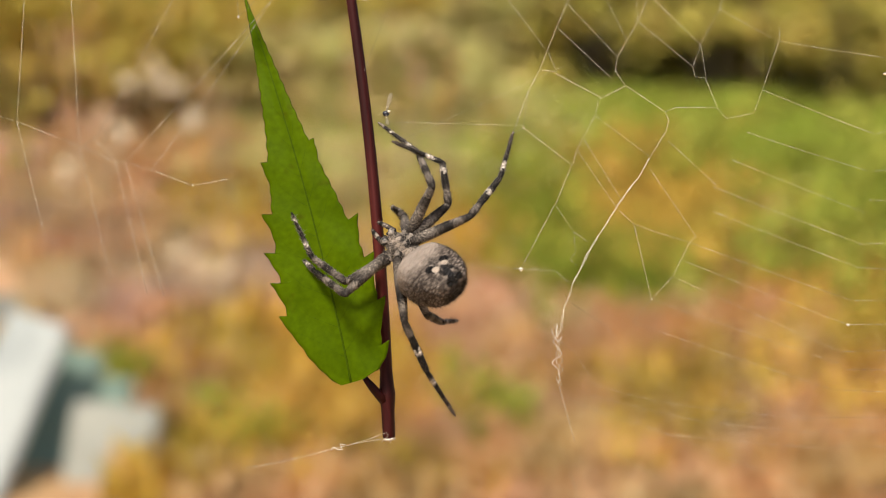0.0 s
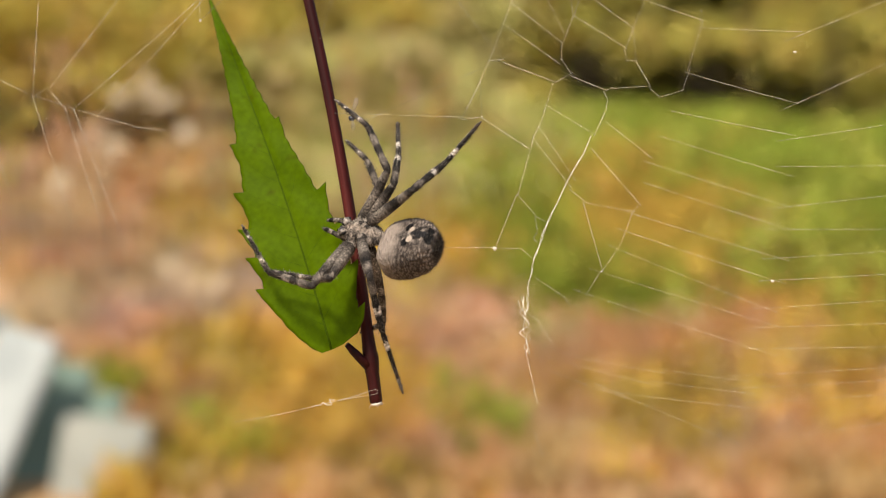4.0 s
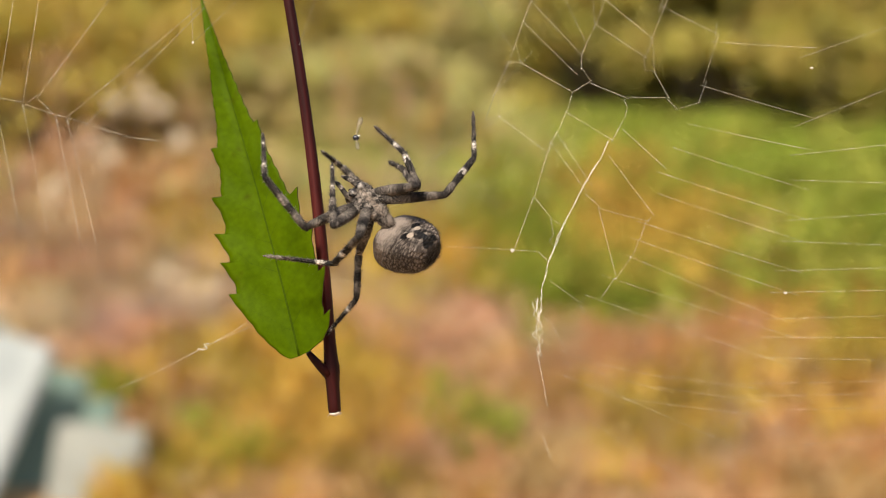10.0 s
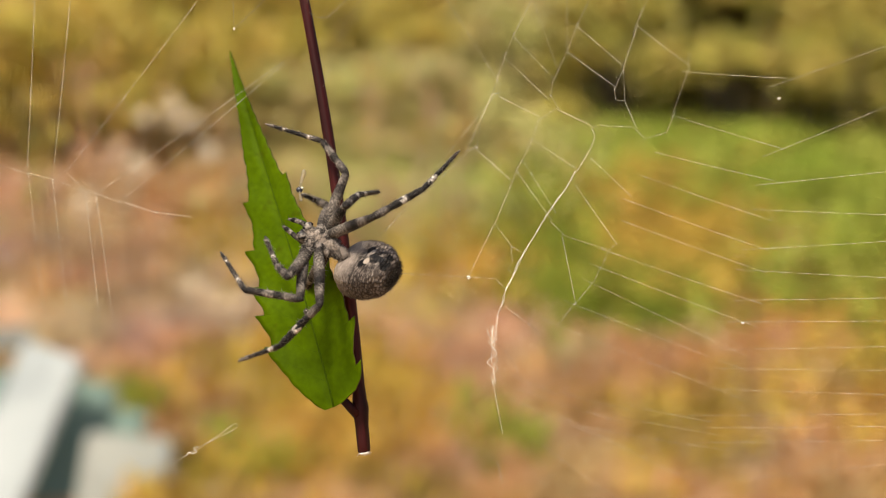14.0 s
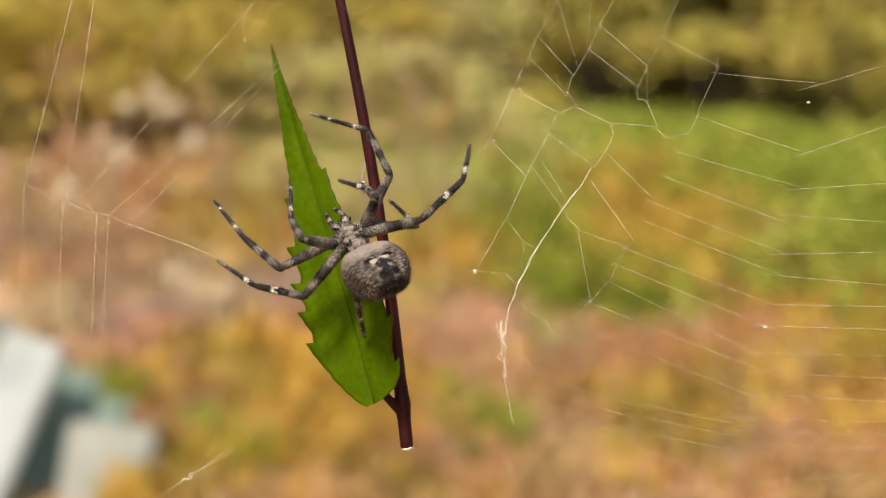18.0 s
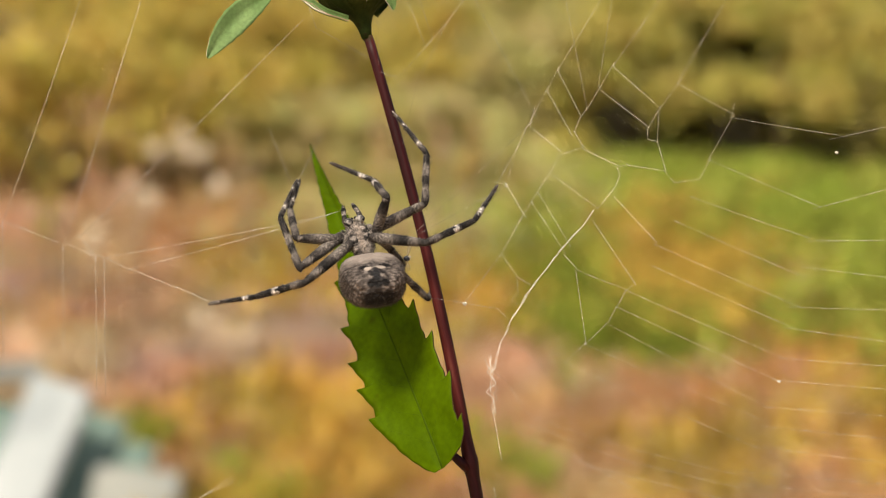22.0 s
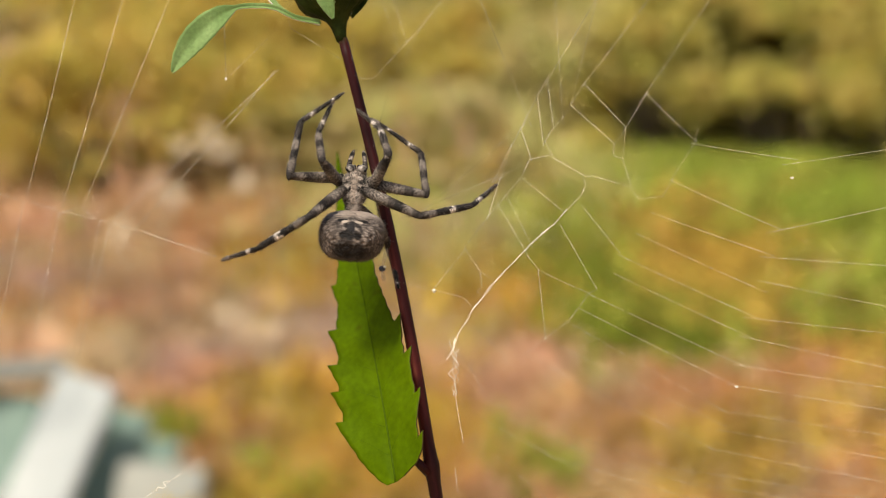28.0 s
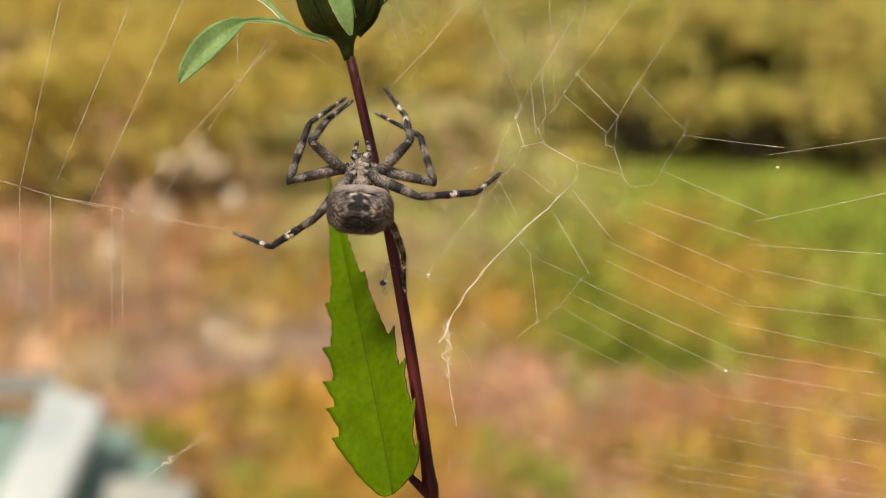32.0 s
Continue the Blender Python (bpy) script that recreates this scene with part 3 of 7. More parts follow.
for x, y, dd, sz, num in ((1275, 50, 6.8, (0.2, 0.25, 0.1), 900), (1370, 70, 6.75, (0.2, 0.25, 0.11), 1000), (1490, 70, 6.6, (0.26, 0.3, 0.24), 3000), (1600, 70, 6.7, (0.4, 0.4, 0.4), 4200), (1150, -90, 7.4, (0.5, 0.4, 0.12), 3000), (1320, -50, 7.1, (0.3, 0.3, 0.13), 2600), (1500, -50, 7.0, (0.5, 0.4, 0.25), 4200)):
    shrub_at("olive_shrub", OLIVE, x, y, dd, sz, num, 0.07, "olive-yellow autumn shrub with small leaves")
for x, y, dd, sz, mt in ((120, 60, 6.0, (0.8, 0.5, 0.32), GOLD), (330, -40, 7.5, (0.9, 0.5, 0.5), GOLD), (520, 20, 7.5, (0.7, 0.5, 0.35), GOLD), (720, -20, 8.5, (0.9, 0.5, 0.5), SAGE), (900, 60, 8.0, (0.7, 0.5, 0.4), SAGE), (650, 150, 6.0, (0.55, 0.4, 0.2), SAGE), (980, -60, 9.0, (0.9, 0.5, 0.5), OLIVE), (1040, 60, 7.0, (0.4, 0.4, 0.3), OLIVE)):
    shrub_at("autumn_shrub", mt, x, y, dd, sz, 5200, 0.075, "ochre and olive autumn shrub with thin stems")
hedge = [(x, 9.6 + 0.5 * math.sin(x * 1.7)) for x in np.arange(-9, 9.1, 1.5)]
for hx, hy in hedge:
    shrub("far_hedge_shrub", SAGE if int(hx * 2) % 2 else GOLD, (hx, hy, 1.0), (1.1, 0.6, 1.0), 3800, 0.13, "tall ochre-green hedge shrub at the meadow's edge", stems=5)


stalk_rng = np.random.default_rng(5)
for k in range(26):
    c = sight(*offs(stalk_rng.uniform(-60, 900), stalk_rng.uniform(60, 330)), stalk_rng.uniform(3.2, 5.0))
    stalk = tagged(new("dry_stalk"), label="thin dry stalk with small withered seed heads in the meadow", category="dry stalk", group="dry stalks in the meadow")
    stalk.location = (c.x, c.y, 0)
    bend = stalk_rng.normal(size=2) * 0.08
    tall = c.z + 0.1
    bm = bmesh.new()
    tube(bm, [(bend[0] * q * q, bend[1] * q * q, tall * q) for q in np.linspace(0, 1, 6)], [0.006 * (1 - 0.6 * q) for q in np.linspace(0, 1, 6)], 6)
    part("stalk", bm, TAN if k % 3 else WOOD, stalk)
    bm = bmesh.new()
    for _ in range(22):
        q = stalk_rng.uniform(0.55, 1.0)
        ball(bm, Vector((bend[0] * q * q + stalk_rng.normal() * 0.022, bend[1] * q * q + stalk_rng.normal() * 0.022, tall * q)), (0.008, 0.008, 0.012), 6, 4)
    tagged(part("seed_head", bm, (TAN, OCHRE, PINK, OLIVE)[k % 4], stalk), kind="stuff")


def umbel(x, y, dist, spread):
    """A withered flower head: a stalk, spokes and a flat cluster of florets."""
    c = sight(*offs(x, y), dist)
    root = tagged(new("wild_flower"), label="cream-white wild flower head on a thin dry stalk", category="flower", group="wild flowers in the meadow")
    root.location = (c.x, c.y, 0)
    bm = bmesh.new()
    tube(bm, [(0, 0, 0), (0.01, 0, c.z * 0.5), (0, 0, c.z)], [0.003, 0.0025, 0.002], 6)
    part("stalk", bm, TAN, root)
    bm = bmesh.new()
    for i in range(44 if spread > 0.018 else 18):
        a, r_ = rng.uniform(0, 6.28), spread * math.sqrt(rng.uniform(0, 1))
        p = Vector((math.cos(a) * r_, math.sin(a) * r_, c.z + rng.normal() * spread * 0.6))
        ball(bm, p, (0.0024 * dist, 0.0024 * dist, 0.0016 * dist), 6, 4)
    tagged(part("flower_head", bm, PETAL, root), kind="stuff")


for x, y, dd, sp in ((275, 160, 4.2, 0.032), (308, 180, 4.3, 0.026), (225, 172, 4.4, 0.019), (120, 322, 3.6, 0.03), (215, 262, 3.8, 0.025), (310, 470, 2.7, 0.016), (350, 488, 2.7, 0.014), (400, 500, 2.6, 0.01), (340, 235, 3.9, 0.02), (175, 245, 3.9, 0.02)):
    umbel(x, y, dd, sp)


def board(name, mat, corners, thick, label, category, parent=None):
    """A board with softened edges between two ends: foot, head, half width."""
    foot, head, half = Vector(corners[0]), Vector(corners[1]), corners[2]
    d = (head - foot).normalized()
    s = d.cross(Vector((0, -1, 0.2))).normalized() * half
    t_ = d.cross(s).normalized() * thick
    bm = bmesh.new()
    v = [bm.verts.new(p + a * s + c * t_) for p in (foot, head) for a, c in ((-1, -1), (1, -1), (1, 1), (-1, 1))]
    for f in ((0, 1, 2, 3), (7, 6, 5, 4), (0, 4, 5, 1), (1, 5, 6, 2), (2, 6, 7, 3), (3, 7, 4, 0)):
        bm.faces.new([v[i] for i in f])
    bmesh.ops.recalc_face_normals(bm, faces=bm.faces)
    bmesh.ops.bevel(bm, geom=bm.edges[:], offset=thick * 0.4, segments=2, affect="EDGES")
    ob = mesh_object(name, bm, mat, parent, smooth=False)
    if parent is None:
        tagged(ob, label=label, category=category)
    return ob


# whitewashed bench end with a teal side and a grey panel, low in the grass
bench = tagged(new("garden_bench"), label="weathered white and teal wooden garden bench in the grass", category="bench")


def bench_board(nm, mat, a, c, half, dist):
    foot, head = sight(*offs(*a), dist), sight(*offs(*c), dist)
    return board(nm, mat, (foot, head, half), 0.018, "", "", bench)


bench_board("armrest", WHITEWASH, (-135, 1060), (70, 585), 0.056, 2.3)
bench_board("back_board", GREYBOARD, (-260, 578), (30, 562), 0.022, 2.5)
bench_board("side_board", TEAL, (-190, 1060), (-80, 610), 0.075, 2.55)
bench_board("side_board", GREYBOARD, (-260, 860), (-60, 830), 0.05, 2.44)
bench_board("side_board", TEAL, (5, 1060), (140, 640), 0.05, 2.42)
bench_board("side_board", TEAL, (110, 1060), (205, 690), 0.045, 2.6)
bench_board("seat_board", GREYBOARD, (160, 1060), (205, 735), 0.08, 2.32)


# ---- the cut stem with its leaf and flower head (x right, y along the stem, z towards the lens) ----
plant = tagged(new("plant_stem"), label="cut wine-red stem hanging in the web with one green leaf", category="plant")


def bow(y):
    return 0.75 * math.sin(math.pi * min(max(y / 45.0, 0), 1))


bm = bmesh.new()
ys = [0.0, 0.15, 1, 2.5, 3.4, 4.0, 4.6, 6] + [6 + 1.84 * i for i in range(1, 21)]
rad = [0.5, 0.57, 0.58, 0.6, 0.7, 0.74, 0.64, 0.56] + [0.56 - 0.006 * i for i in range(1, 21)]
tube(bm, [(bow(y) * MM, y * MM, 0) for y in ys], [r * MM for r in rad], 14)
# faint ridges along the stem
for v in bm.verts:
    a = math.atan2(v.co.z, v.co.x - bow(v.co.y / MM) * MM)
    v.co.x += math.cos(a) * 0.03 * MM * math.cos(5 * a)
    v.co.z += math.sin(a) * 0.03 * MM * math.cos(5 * a)
for _ in range(150):
    y, a = random.uniform(1, 40), random.uniform(0, 6.28)
    root = Vector((bow(y) + 0.55 * math.cos(a), y, 0.55 * math.sin(a))) * MM
    hair(bm, root, root + Vector((math.cos(a), random.uniform(-0.3, 0.6), math.sin(a))) * random.uniform(0.08, 0.2) * MM, 0.012 * MM, 0)
part("stem", bm, STEM, plant)
bm = bmesh.new()
ball(bm, (0.03 * MM, -0.05 * MM, 0), (0.5 * MM, 0.26 * MM, 0.5 * MM), 14, 8, shape=lambda v: v * (1 + 0.18 * noise.noise(v * 3)))
for i in range(9):
    a = i * 0.7
    hair(bm, Vector((0.42 * math.cos(a), 0, 0.42 * math.sin(a))) * MM, Vector((0.75 * math.cos(a), -0.25 - 0.1 * (i % 3), 0.6 * math.sin(a))) * MM, 0.05 * MM, 0)
part("cut_end", bm, PITH, plant, "pale torn cut end of the stem")
bm = bmesh.new()
tube(bm, [(-0.1 * MM, 3.5 * MM, 0.2 * MM), (-0.6 * MM, 4.1 * MM, 0.5 * MM), (-1.1 * MM, 4.9 * MM, 0.9 * MM), (-1.5 * MM, 5.6 * MM, 1.3 * MM)], [0.55 * MM, 0.42 * MM, 0.36 * MM, 0.25 * MM], 10)
part("petiole", bm, STEM, plant)

# the leaf: base at the origin, tip up y, toothed rim
LEAF_LONG = 36.2
EDGES = {
    -1: [(0, 0.9), (0.026, 1.7), (0.076, 2.7), (0.142, 3.55), (0.192, 3.65), (0.266, 3.4), (0.343, 3.2), (0.44, 2.6), (0.569, 1.7), (0.634, 1.3), (0.704, 0.95), (0.845, 0.39), (0.95, 0.12), (1.0, 0.02)],
    1: [(0, 1.1), (0.012, 2.6), (0.03, 3.2), (0.07, 3.5), (0.131, 4.1), (0.211, 4.35), (0.323, 4.0), (0.394, 3.5), (0.447, 3.2), (0.526, 2.6), (0.592, 2.15), (0.679, 1.65), (0.785, 1.1), (0.9, 0.5), (1.0, 0.03)]}
TEETH = {-1: [(0.187, 0.8), (0.266, 0.95), (0.34, 0.95), (0.434, 0.85), (0.56, 0.65)], 1: [(0.06, 0.9), (0.165, 0.8), (0.272, 0.9), (0.37, 0.95), (0.585, 0.5)]}


def ridge(s):
    """The midrib's way off the straight line."""
    return 0.7 * math.sin(math.pi * min(s, 1.0)) ** 0.8


def half_width(s, side):
    return max(float(np.interp(s, *zip(*EDGES[side]))) + tooth(s, side) - side * ridge(s), 0.02)


def tooth(s, side):
    w = 0.0
    for t_, high in TEETH[side]:
        q = (s - t_) / 0.06
        if -1 < q <= 0:                # long slope from the base, cut in sharply behind the point
            w += high * (1 + q) ** 1.5
        elif 0 < q < 0.09:
            w += high * (1 - q / 0.09)
    w += 0.05 * math.sin(s * 170 + side) * min(1, (1 - s) * 4)
    return w


def leaf_point(s, x):
    """s along the leaf, x across in mm."""
    curl = -1.2 * max(0.0, s - 0.6) ** 2 * 4 + 0.5 * math.sin(s * math.pi)
    cup = 0.035 * x * x * (1 - 0.6 * s) + 0.10 * math.sin(s * 40 + x) * min(1, abs(x) / 2)
    return Vector((ridge(s) + x, s * LEAF_LONG, curl + cup - 0.18 * math.exp(-(x / 0.35) ** 2))) * MM


leaf = new("leaf")
leaf.parent = plant
tagged(leaf, label="long toothed bright green leaf")
bm = bmesh.new()
NS, NX = 420, 9
front, back = [], []
for i in range(NS + 1):
    s = i / NS
    fr, bk = [], []
    for k in range(-NX, NX + 1):
        x = half_width(s, 1 if k > 0 else -1) * k / NX
        p = leaf_point(s + 0.016 * max(0.0, tooth(s, 1 if k > 0 else -1)) * (abs(k) / NX) ** 3, x)
        fr.append(bm.verts.new(p))
        bk.append(bm.verts.new(p - Vector((0, 0, 0.16 * MM))))
    front.append(fr)
    back.append(bk)
for i in range(NS):
    for k in range(2 * NX):
        bm.faces.new((front[i][k], front[i][k + 1], front[i + 1][k + 1], front[i + 1][k])).material_index = 0
        bm.faces.new((back[i][k], back[i + 1][k], back[i + 1][k + 1], back[i][k + 1])).material_index = 0
    for k in (0, 2 * NX):
        bm.faces.new((front[i][k], front[i + 1][k], back[i + 1][k], back[i][k])).material_index = 1
bmesh.ops.recalc_face_normals(bm, faces=bm.faces)
part("blade", bm, [LEAF, RIM], leaf)
bm = bmesh.new()
tube(bm, [leaf_point(s, 0) + Vector((0, 0, 0.03 * MM)) for s in np.linspace(0.0, 0.96, 40)], [0.1 * MM * (1 - 0.75 * s) for s in np.linspace(0, 1, 40)], 6)
part("midrib", bm, VEIN, leaf)
for i in range(9):
    for side in (-1, 1):
        s0 = 0.06 + 0.075 * i + 0.015 * (side > 0)
        pts = []
        for q in np.linspace(0, 0.92, 8):
            s = s0 + 0.10 * q ** 1.2
            pts.append(leaf_point(s, side * half_width(s, side) * 0.95 * q) + Vector((0, 0, -0.004 * MM)))
        bm = bmesh.new()
        tube(bm, pts, [0.02 * MM * (1 - 0.7 * q) for q in np.linspace(0, 1, 8)], 5)
        part("side_vein", bm, VEIN, leaf)
# thickened brownish edge
for side in (-1, 1):
    bm = bmesh.new()
    tube(bm, [leaf_point(s + 0.016 * max(0.0, tooth(s, side)), side * half_width(s, side)) - Vector((0, 0, 0.05 * MM)) for s in np.linspace(0.01, 0.99, 420)], 0.045 * MM, 5)
    part("leaf_edge", bm, RIM, leaf)

# flower head: a part of its own that turns about the stem
flower = new("flower_head")
flower.parent = plant
tagged(flower, label="unopened green flower head with spoon-shaped bracts")
bm = bmesh.new()
cup_y = [42.6, 43.2, 43.8, 44.3, 44.7, 45.05, 45.4, 45.8, 46.5, 48.2, 50.5, 53.0, 55.0]
cup_r = [0.46, 0.54, 0.68, 0.86, 1.1, 1.5, 2.15, 2.7, 3.15, 3.5, 3.6, 3.3, 2.5]
tube(bm, [(0, y * MM, 0) for y in cup_y], [r * MM for r in cup_r], 32)
for v in bm.verts:
    a = math.atan2(v.co.z, v.co.x)
    lobe = 1 + 0.09 * math.cos(9 * a) * min(1, max(0, (v.co.y / MM - 43.6) / 2))
    v.co.x, v.co.z = v.co.x * lobe, v.co.z * lobe
part("calyx", bm, CALYX, flower, "dark green flower cup")


def strap(pts, widths, normal=(0, 0, 1), mats=BRACT, label="", name="bract", cup=0.25):
    """A small leaf along the points: folded along its midrib, with a pale finely toothed rim."""
    bm = bmesh.new()
    pts = [Vector(p) * MM for p in pts]
    rows_ = []
    across = np.linspace(-1, 1, 9)
    for i, p in enumerate(pts):
        d = (pts[min(i + 1, len(pts) - 1)] - pts[max(i - 1, 0)]).normalized()
        s = d.cross(Vector(normal)).normalized()
        up = s.cross(d)
        w = widths[i] * MM
        row = []
        for q in across:
            wave = 1 + 0.035 * math.sin(i * 2.6 + q) * (abs(q) > 0.9)
            lift = (cup * w / MM * abs(q) ** 1.5 - 0.09 * math.exp(-(q / 0.16) ** 2) + 0.03 * math.sin(i * 0.9) * abs(q)) * MM
            row.append((bm.verts.new(p + s * w * q * wave + up * lift), bm.verts.new(p + s * w * q * 0.98 * wave + up * (lift - 0.13 * MM))))
        rows_.append(row)
    for a, c in zip(rows_, rows_[1:]):
        for k in range(8):
            bm.faces.new((a[k][0], a[k + 1][0], c[k + 1][0], c[k][0]))
            bm.faces.new((a[k][1], c[k][1], c[k + 1][1], a[k + 1][1]))
        for k in (0, 8):
            bm.faces.new((a[k][0], c[k][0], c[k][1], a[k][1])).material_index = 1
    bmesh.ops.recalc_face_normals(bm, faces=bm.faces)
    return part(name, bm, [mats, CALYX if mats is CALYX else PITH], flower, label)


def smooth_line(pts, k=30):
    """A Catmull-Rom line through the points."""
    p = [Vector(q) for q in pts]
    p = [2 * p[0] - p[1]] + p + [2 * p[-1] - p[-2]]
    res = []
    for j in range(k + 1):
        f = j / k * (len(p) - 3)
        i = min(int(f), len(p) - 4)
        t_ = f - i
        a, b_, c, d = p[i:i + 4]
        res.append(0.5 * (2 * b_ + (c - a) * t_ + (2 * a - 5 * b_ + 4 * c - d) * t_ ** 2 + (3 * b_ - 3 * c + d - a) * t_ ** 3))
    return res


def spatula(k, top, foot=0.3, start=0.42):
    """Half widths of a spoon-shaped bract: a narrow foot, then an oval blade with a short point."""
    res = []
    for i in range(k + 1):
        q = (i / k - start) / (1 - start)
        res.append(foot if q <= 0 else max(foot * (1 - q), 0.04, top * math.sin(math.pi * min(1, q ** 0.8 * 0.97 + 0.01)) ** 0.75, foot * (1 - 3 * q)))
    return res


# seen as at 30 s: one bract points left, one hangs in front, one stands off behind
strap(smooth_line([(-1.6, 44.5, 0.6), (-3.6, 45.2, 1.0), (-5.2, 46.3, 1.2), (-6.9, 46.8, 1.3), (-8.7, 46.9, 1.4), (-10.8, 46.1, 1.4), (-12.6, 44.9, 1.3), (-14.0, 43.7, 1.1), (-15.2, 42.4, 0.8)]), spatula(30, 1.16, 0.24, 0.5), normal=(0.15, 0.1, 1), label="spoon-shaped pale green bract")
strap(smooth_line([(0.2, 45.6, 2.4), (-0.4, 48.2, 5.4), (-1.0, 48.3, 7.2), (-1.3, 46.3, 8.0), (-1.1, 44.4, 8.2), (-0.8, 42.8, 7.8)]), spatula(30, 0.98, 0.7, 0.3), normal=(0, 0.15, 1), label="spoon-shaped pale green bract")
strap(smooth_line([(-1.6, 44.4, 0.4), (-4.4, 46.0, 0.0), (-6.6, 49.4, -1.2), (-9.2, 51.6, -3.0), (-12.4, 52.8, -5.4), (-15.0, 53.8, -7.4)]), spatula(30, 1.3, 0.34, 0.34), normal=(0.25, 0.75, 0.6), label="spoon-shaped pale green bract")
strap(smooth_line([(1.2, 44.6, 0.3), (3.0, 46.2, 0.4), (4.6, 49.6, 0.2), (6.4, 54.0, 0)]), spatula(30, 1.0), mats=CALYX)
for i in range(13):
    a = i * 0.483 + 0.2
    ca, sa = math.cos(a), math.sin(a)
    strap([(ca * r_, y, sa * r_) for r_, y in ((1.5, 45.0), (2.7, 45.7), (3.5, 47.2), (3.9, 49.8), (4.0, 52.6), (3.7, 55.5))], [0.3, 0.62, 0.72, 0.66, 0.5, 0.12], normal=(ca, 0.2, sa), mats=CALYX, name="inner_bract", cup=-0.2)

# ---- the spider (x its right, y forwards, z its back) ----
spider = tagged(new("spider"), label="grey-brown hairy garden spider with ringed legs on the leaf", category="spider")


def thorax_shape(v):
    head = max(0.0, v.y)
    w = 1.0 - 0.3 * head ** 1.5 - 0.1 * max(0.0, -v.y)
    z = v.z * (1.0 + 0.25 * head) if v.z > 0 else v.z * 0.7
    dent = 0.14 * math.exp(-((v.x * 2.2) ** 2 + ((v.y + 0.25) * 3) ** 2)) if v.z > 0 else 0
    return Vector((v.x * w, v.y, z - dent))


bm = bmesh.new()
ball(bm, (0, 0, 0), (1.18 * MM, 1.9 * MM, 0.88 * MM), 40, 30, 0, thorax_shape)
for _ in range(1300):
    v = Vector((random.gauss(0, 1), random.gauss(0, 1), abs(random.gauss(0, 1)) * 0.8)).normalized()
    p = thorax_shape(v)
    root = Vector((p.x * 1.18, p.y * 1.9, p.z * 0.88)) * MM
    hair(bm, root, root + (v + Vector((0, 0.5, 0.1))).normalized() * random.uniform(0.12, 0.34) * MM, 0.014 * MM, 1 if random.random() < 0.45 else 2)
thorax = part("cephalothorax", bm, [CARAPACE, PALE_HAIR, BRISTLE], spider)
for side in (-1, 1):
    bm = bmesh.new()
    ball(bm, (side * 0.48 * MM, 1.66 * MM, 0.52 * MM), (0.4 * MM, 0.4 * MM, 0.38 * MM), 18, 12, shape=lambda v: v * (1 + 0.05 * noise.noise(v * 4)))
    for _ in range(30):
        v = Vector((random.gauss(0, 1), random.gauss(0.2, 1), random.gauss(0.2, 1))).normalized()
        root = Vector((side * 0.48 + v.x * 0.4, 1.66 + v.y * 0.4, 0.52 + v.z * 0.38)) * MM
        hair(bm, root, root + v * random.uniform(0.08, 0.2) * MM, 0.012 * MM, 1)
    part("eye_turret", bm, [TURRET, HAIR], thorax, "raised pale grey eye mound")
for x, y, z, r_ in ((0.54, 2.0, 0.62, 0.13), (-0.54, 2.0, 0.62, 0.13), (0.16, 1.88, 0.6, 0.13), (-0.16, 1.88, 0.6, 0.13), (0.84, 1.68, 0.55, 0.12), (-0.84, 1.68, 0.55, 0.12), (0.76, 1.44, 0.7, 0.11), (-0.76, 1.44, 0.7, 0.11)):
    bm = bmesh.new()
    ball(bm, (x * MM, y * MM, z * MM), (r_ * MM, r_ * MM, r_ * MM), 12, 8)
    part("eye", bm, EYE_BLACK, thorax, "glossy black eye")
for side in (-1, 1):
    bm = bmesh.new()
    ball(bm, (side * 0.42 * MM, 1.75 * MM, -0.45 * MM), (0.42 * MM, 0.55 * MM, 0.85 * MM), 14, 10)
    for _ in range(40):
        v = Vector((random.gauss(0, 1), random.gauss(0.5, 1), random.gauss(0, 1))).normalized()
        root = Vector((side * 0.42 + v.x * 0.42, 1.75 + v.y * 0.55, -0.45 + v.z * 0.85)) * MM
        hair(bm, root, root + v * 0.22 * MM, 0.014 * MM, 1)
    part("jaw", bm, [COXA, HAIR], spider)
    bm = bmesh.new()
    way_out = [Vector((side * 0.5, 1.5, -0.35)), Vector((side * 0.7, 2.15, -0.05)), Vector((side * 0.62, 2.75, 0.05)), Vector((side * 0.5, 3.3, 0.0)), Vector((side * 0.42, 3.75, -0.15))]
    tube(bm, [p * MM for p in way_out], [0.22 * MM, 0.25 * MM, 0.21 * MM, 0.21 * MM, 0.1 * MM], 10)
    for _ in range(110):
        q = random.random() * 3.99
        root = way_out[int(q)].lerp(way_out[int(q) + 1], q % 1) * MM
        v = Vector((random.gauss(0, 1), random.gauss(0.7, 0.4), random.gauss(0, 1))).normalized()
        hair(bm, root, root + v * random.uniform(0.25, 0.5) * MM, 0.014 * MM, 1 if random.random() < 0.6 else 2)
    part("feeler", bm, [FEELER, BRISTLE, HAIR], spider, "short ringed feeler beside the jaws")


bm = bmesh.new()
ball(bm, (0, -1.75 * MM, -0.05 * MM), (0.66 * MM, 0.9 * MM, 0.5 * MM), 24, 16, shape=lambda v: v * (1 + 0.07 * noise.noise(v * 3)))
for _ in range(420):
    v = Vector((random.gauss(0, 1), random.gauss(-0.3, 1), random.gauss(0.4, 1))).normalized()
    root = Vector((v.x * 0.66, -1.75 + v.y * 0.9, -0.05 + v.z * 0.5)) * MM
    hair(bm, root, root + (v + Vector((0, -0.7, 0))).normalized() * random.uniform(0.12, 0.3) * MM, 0.013 * MM, 1)
part("waist", bm, [WAIST, PALE_HAIR], spider, "pale tan hairy waist")


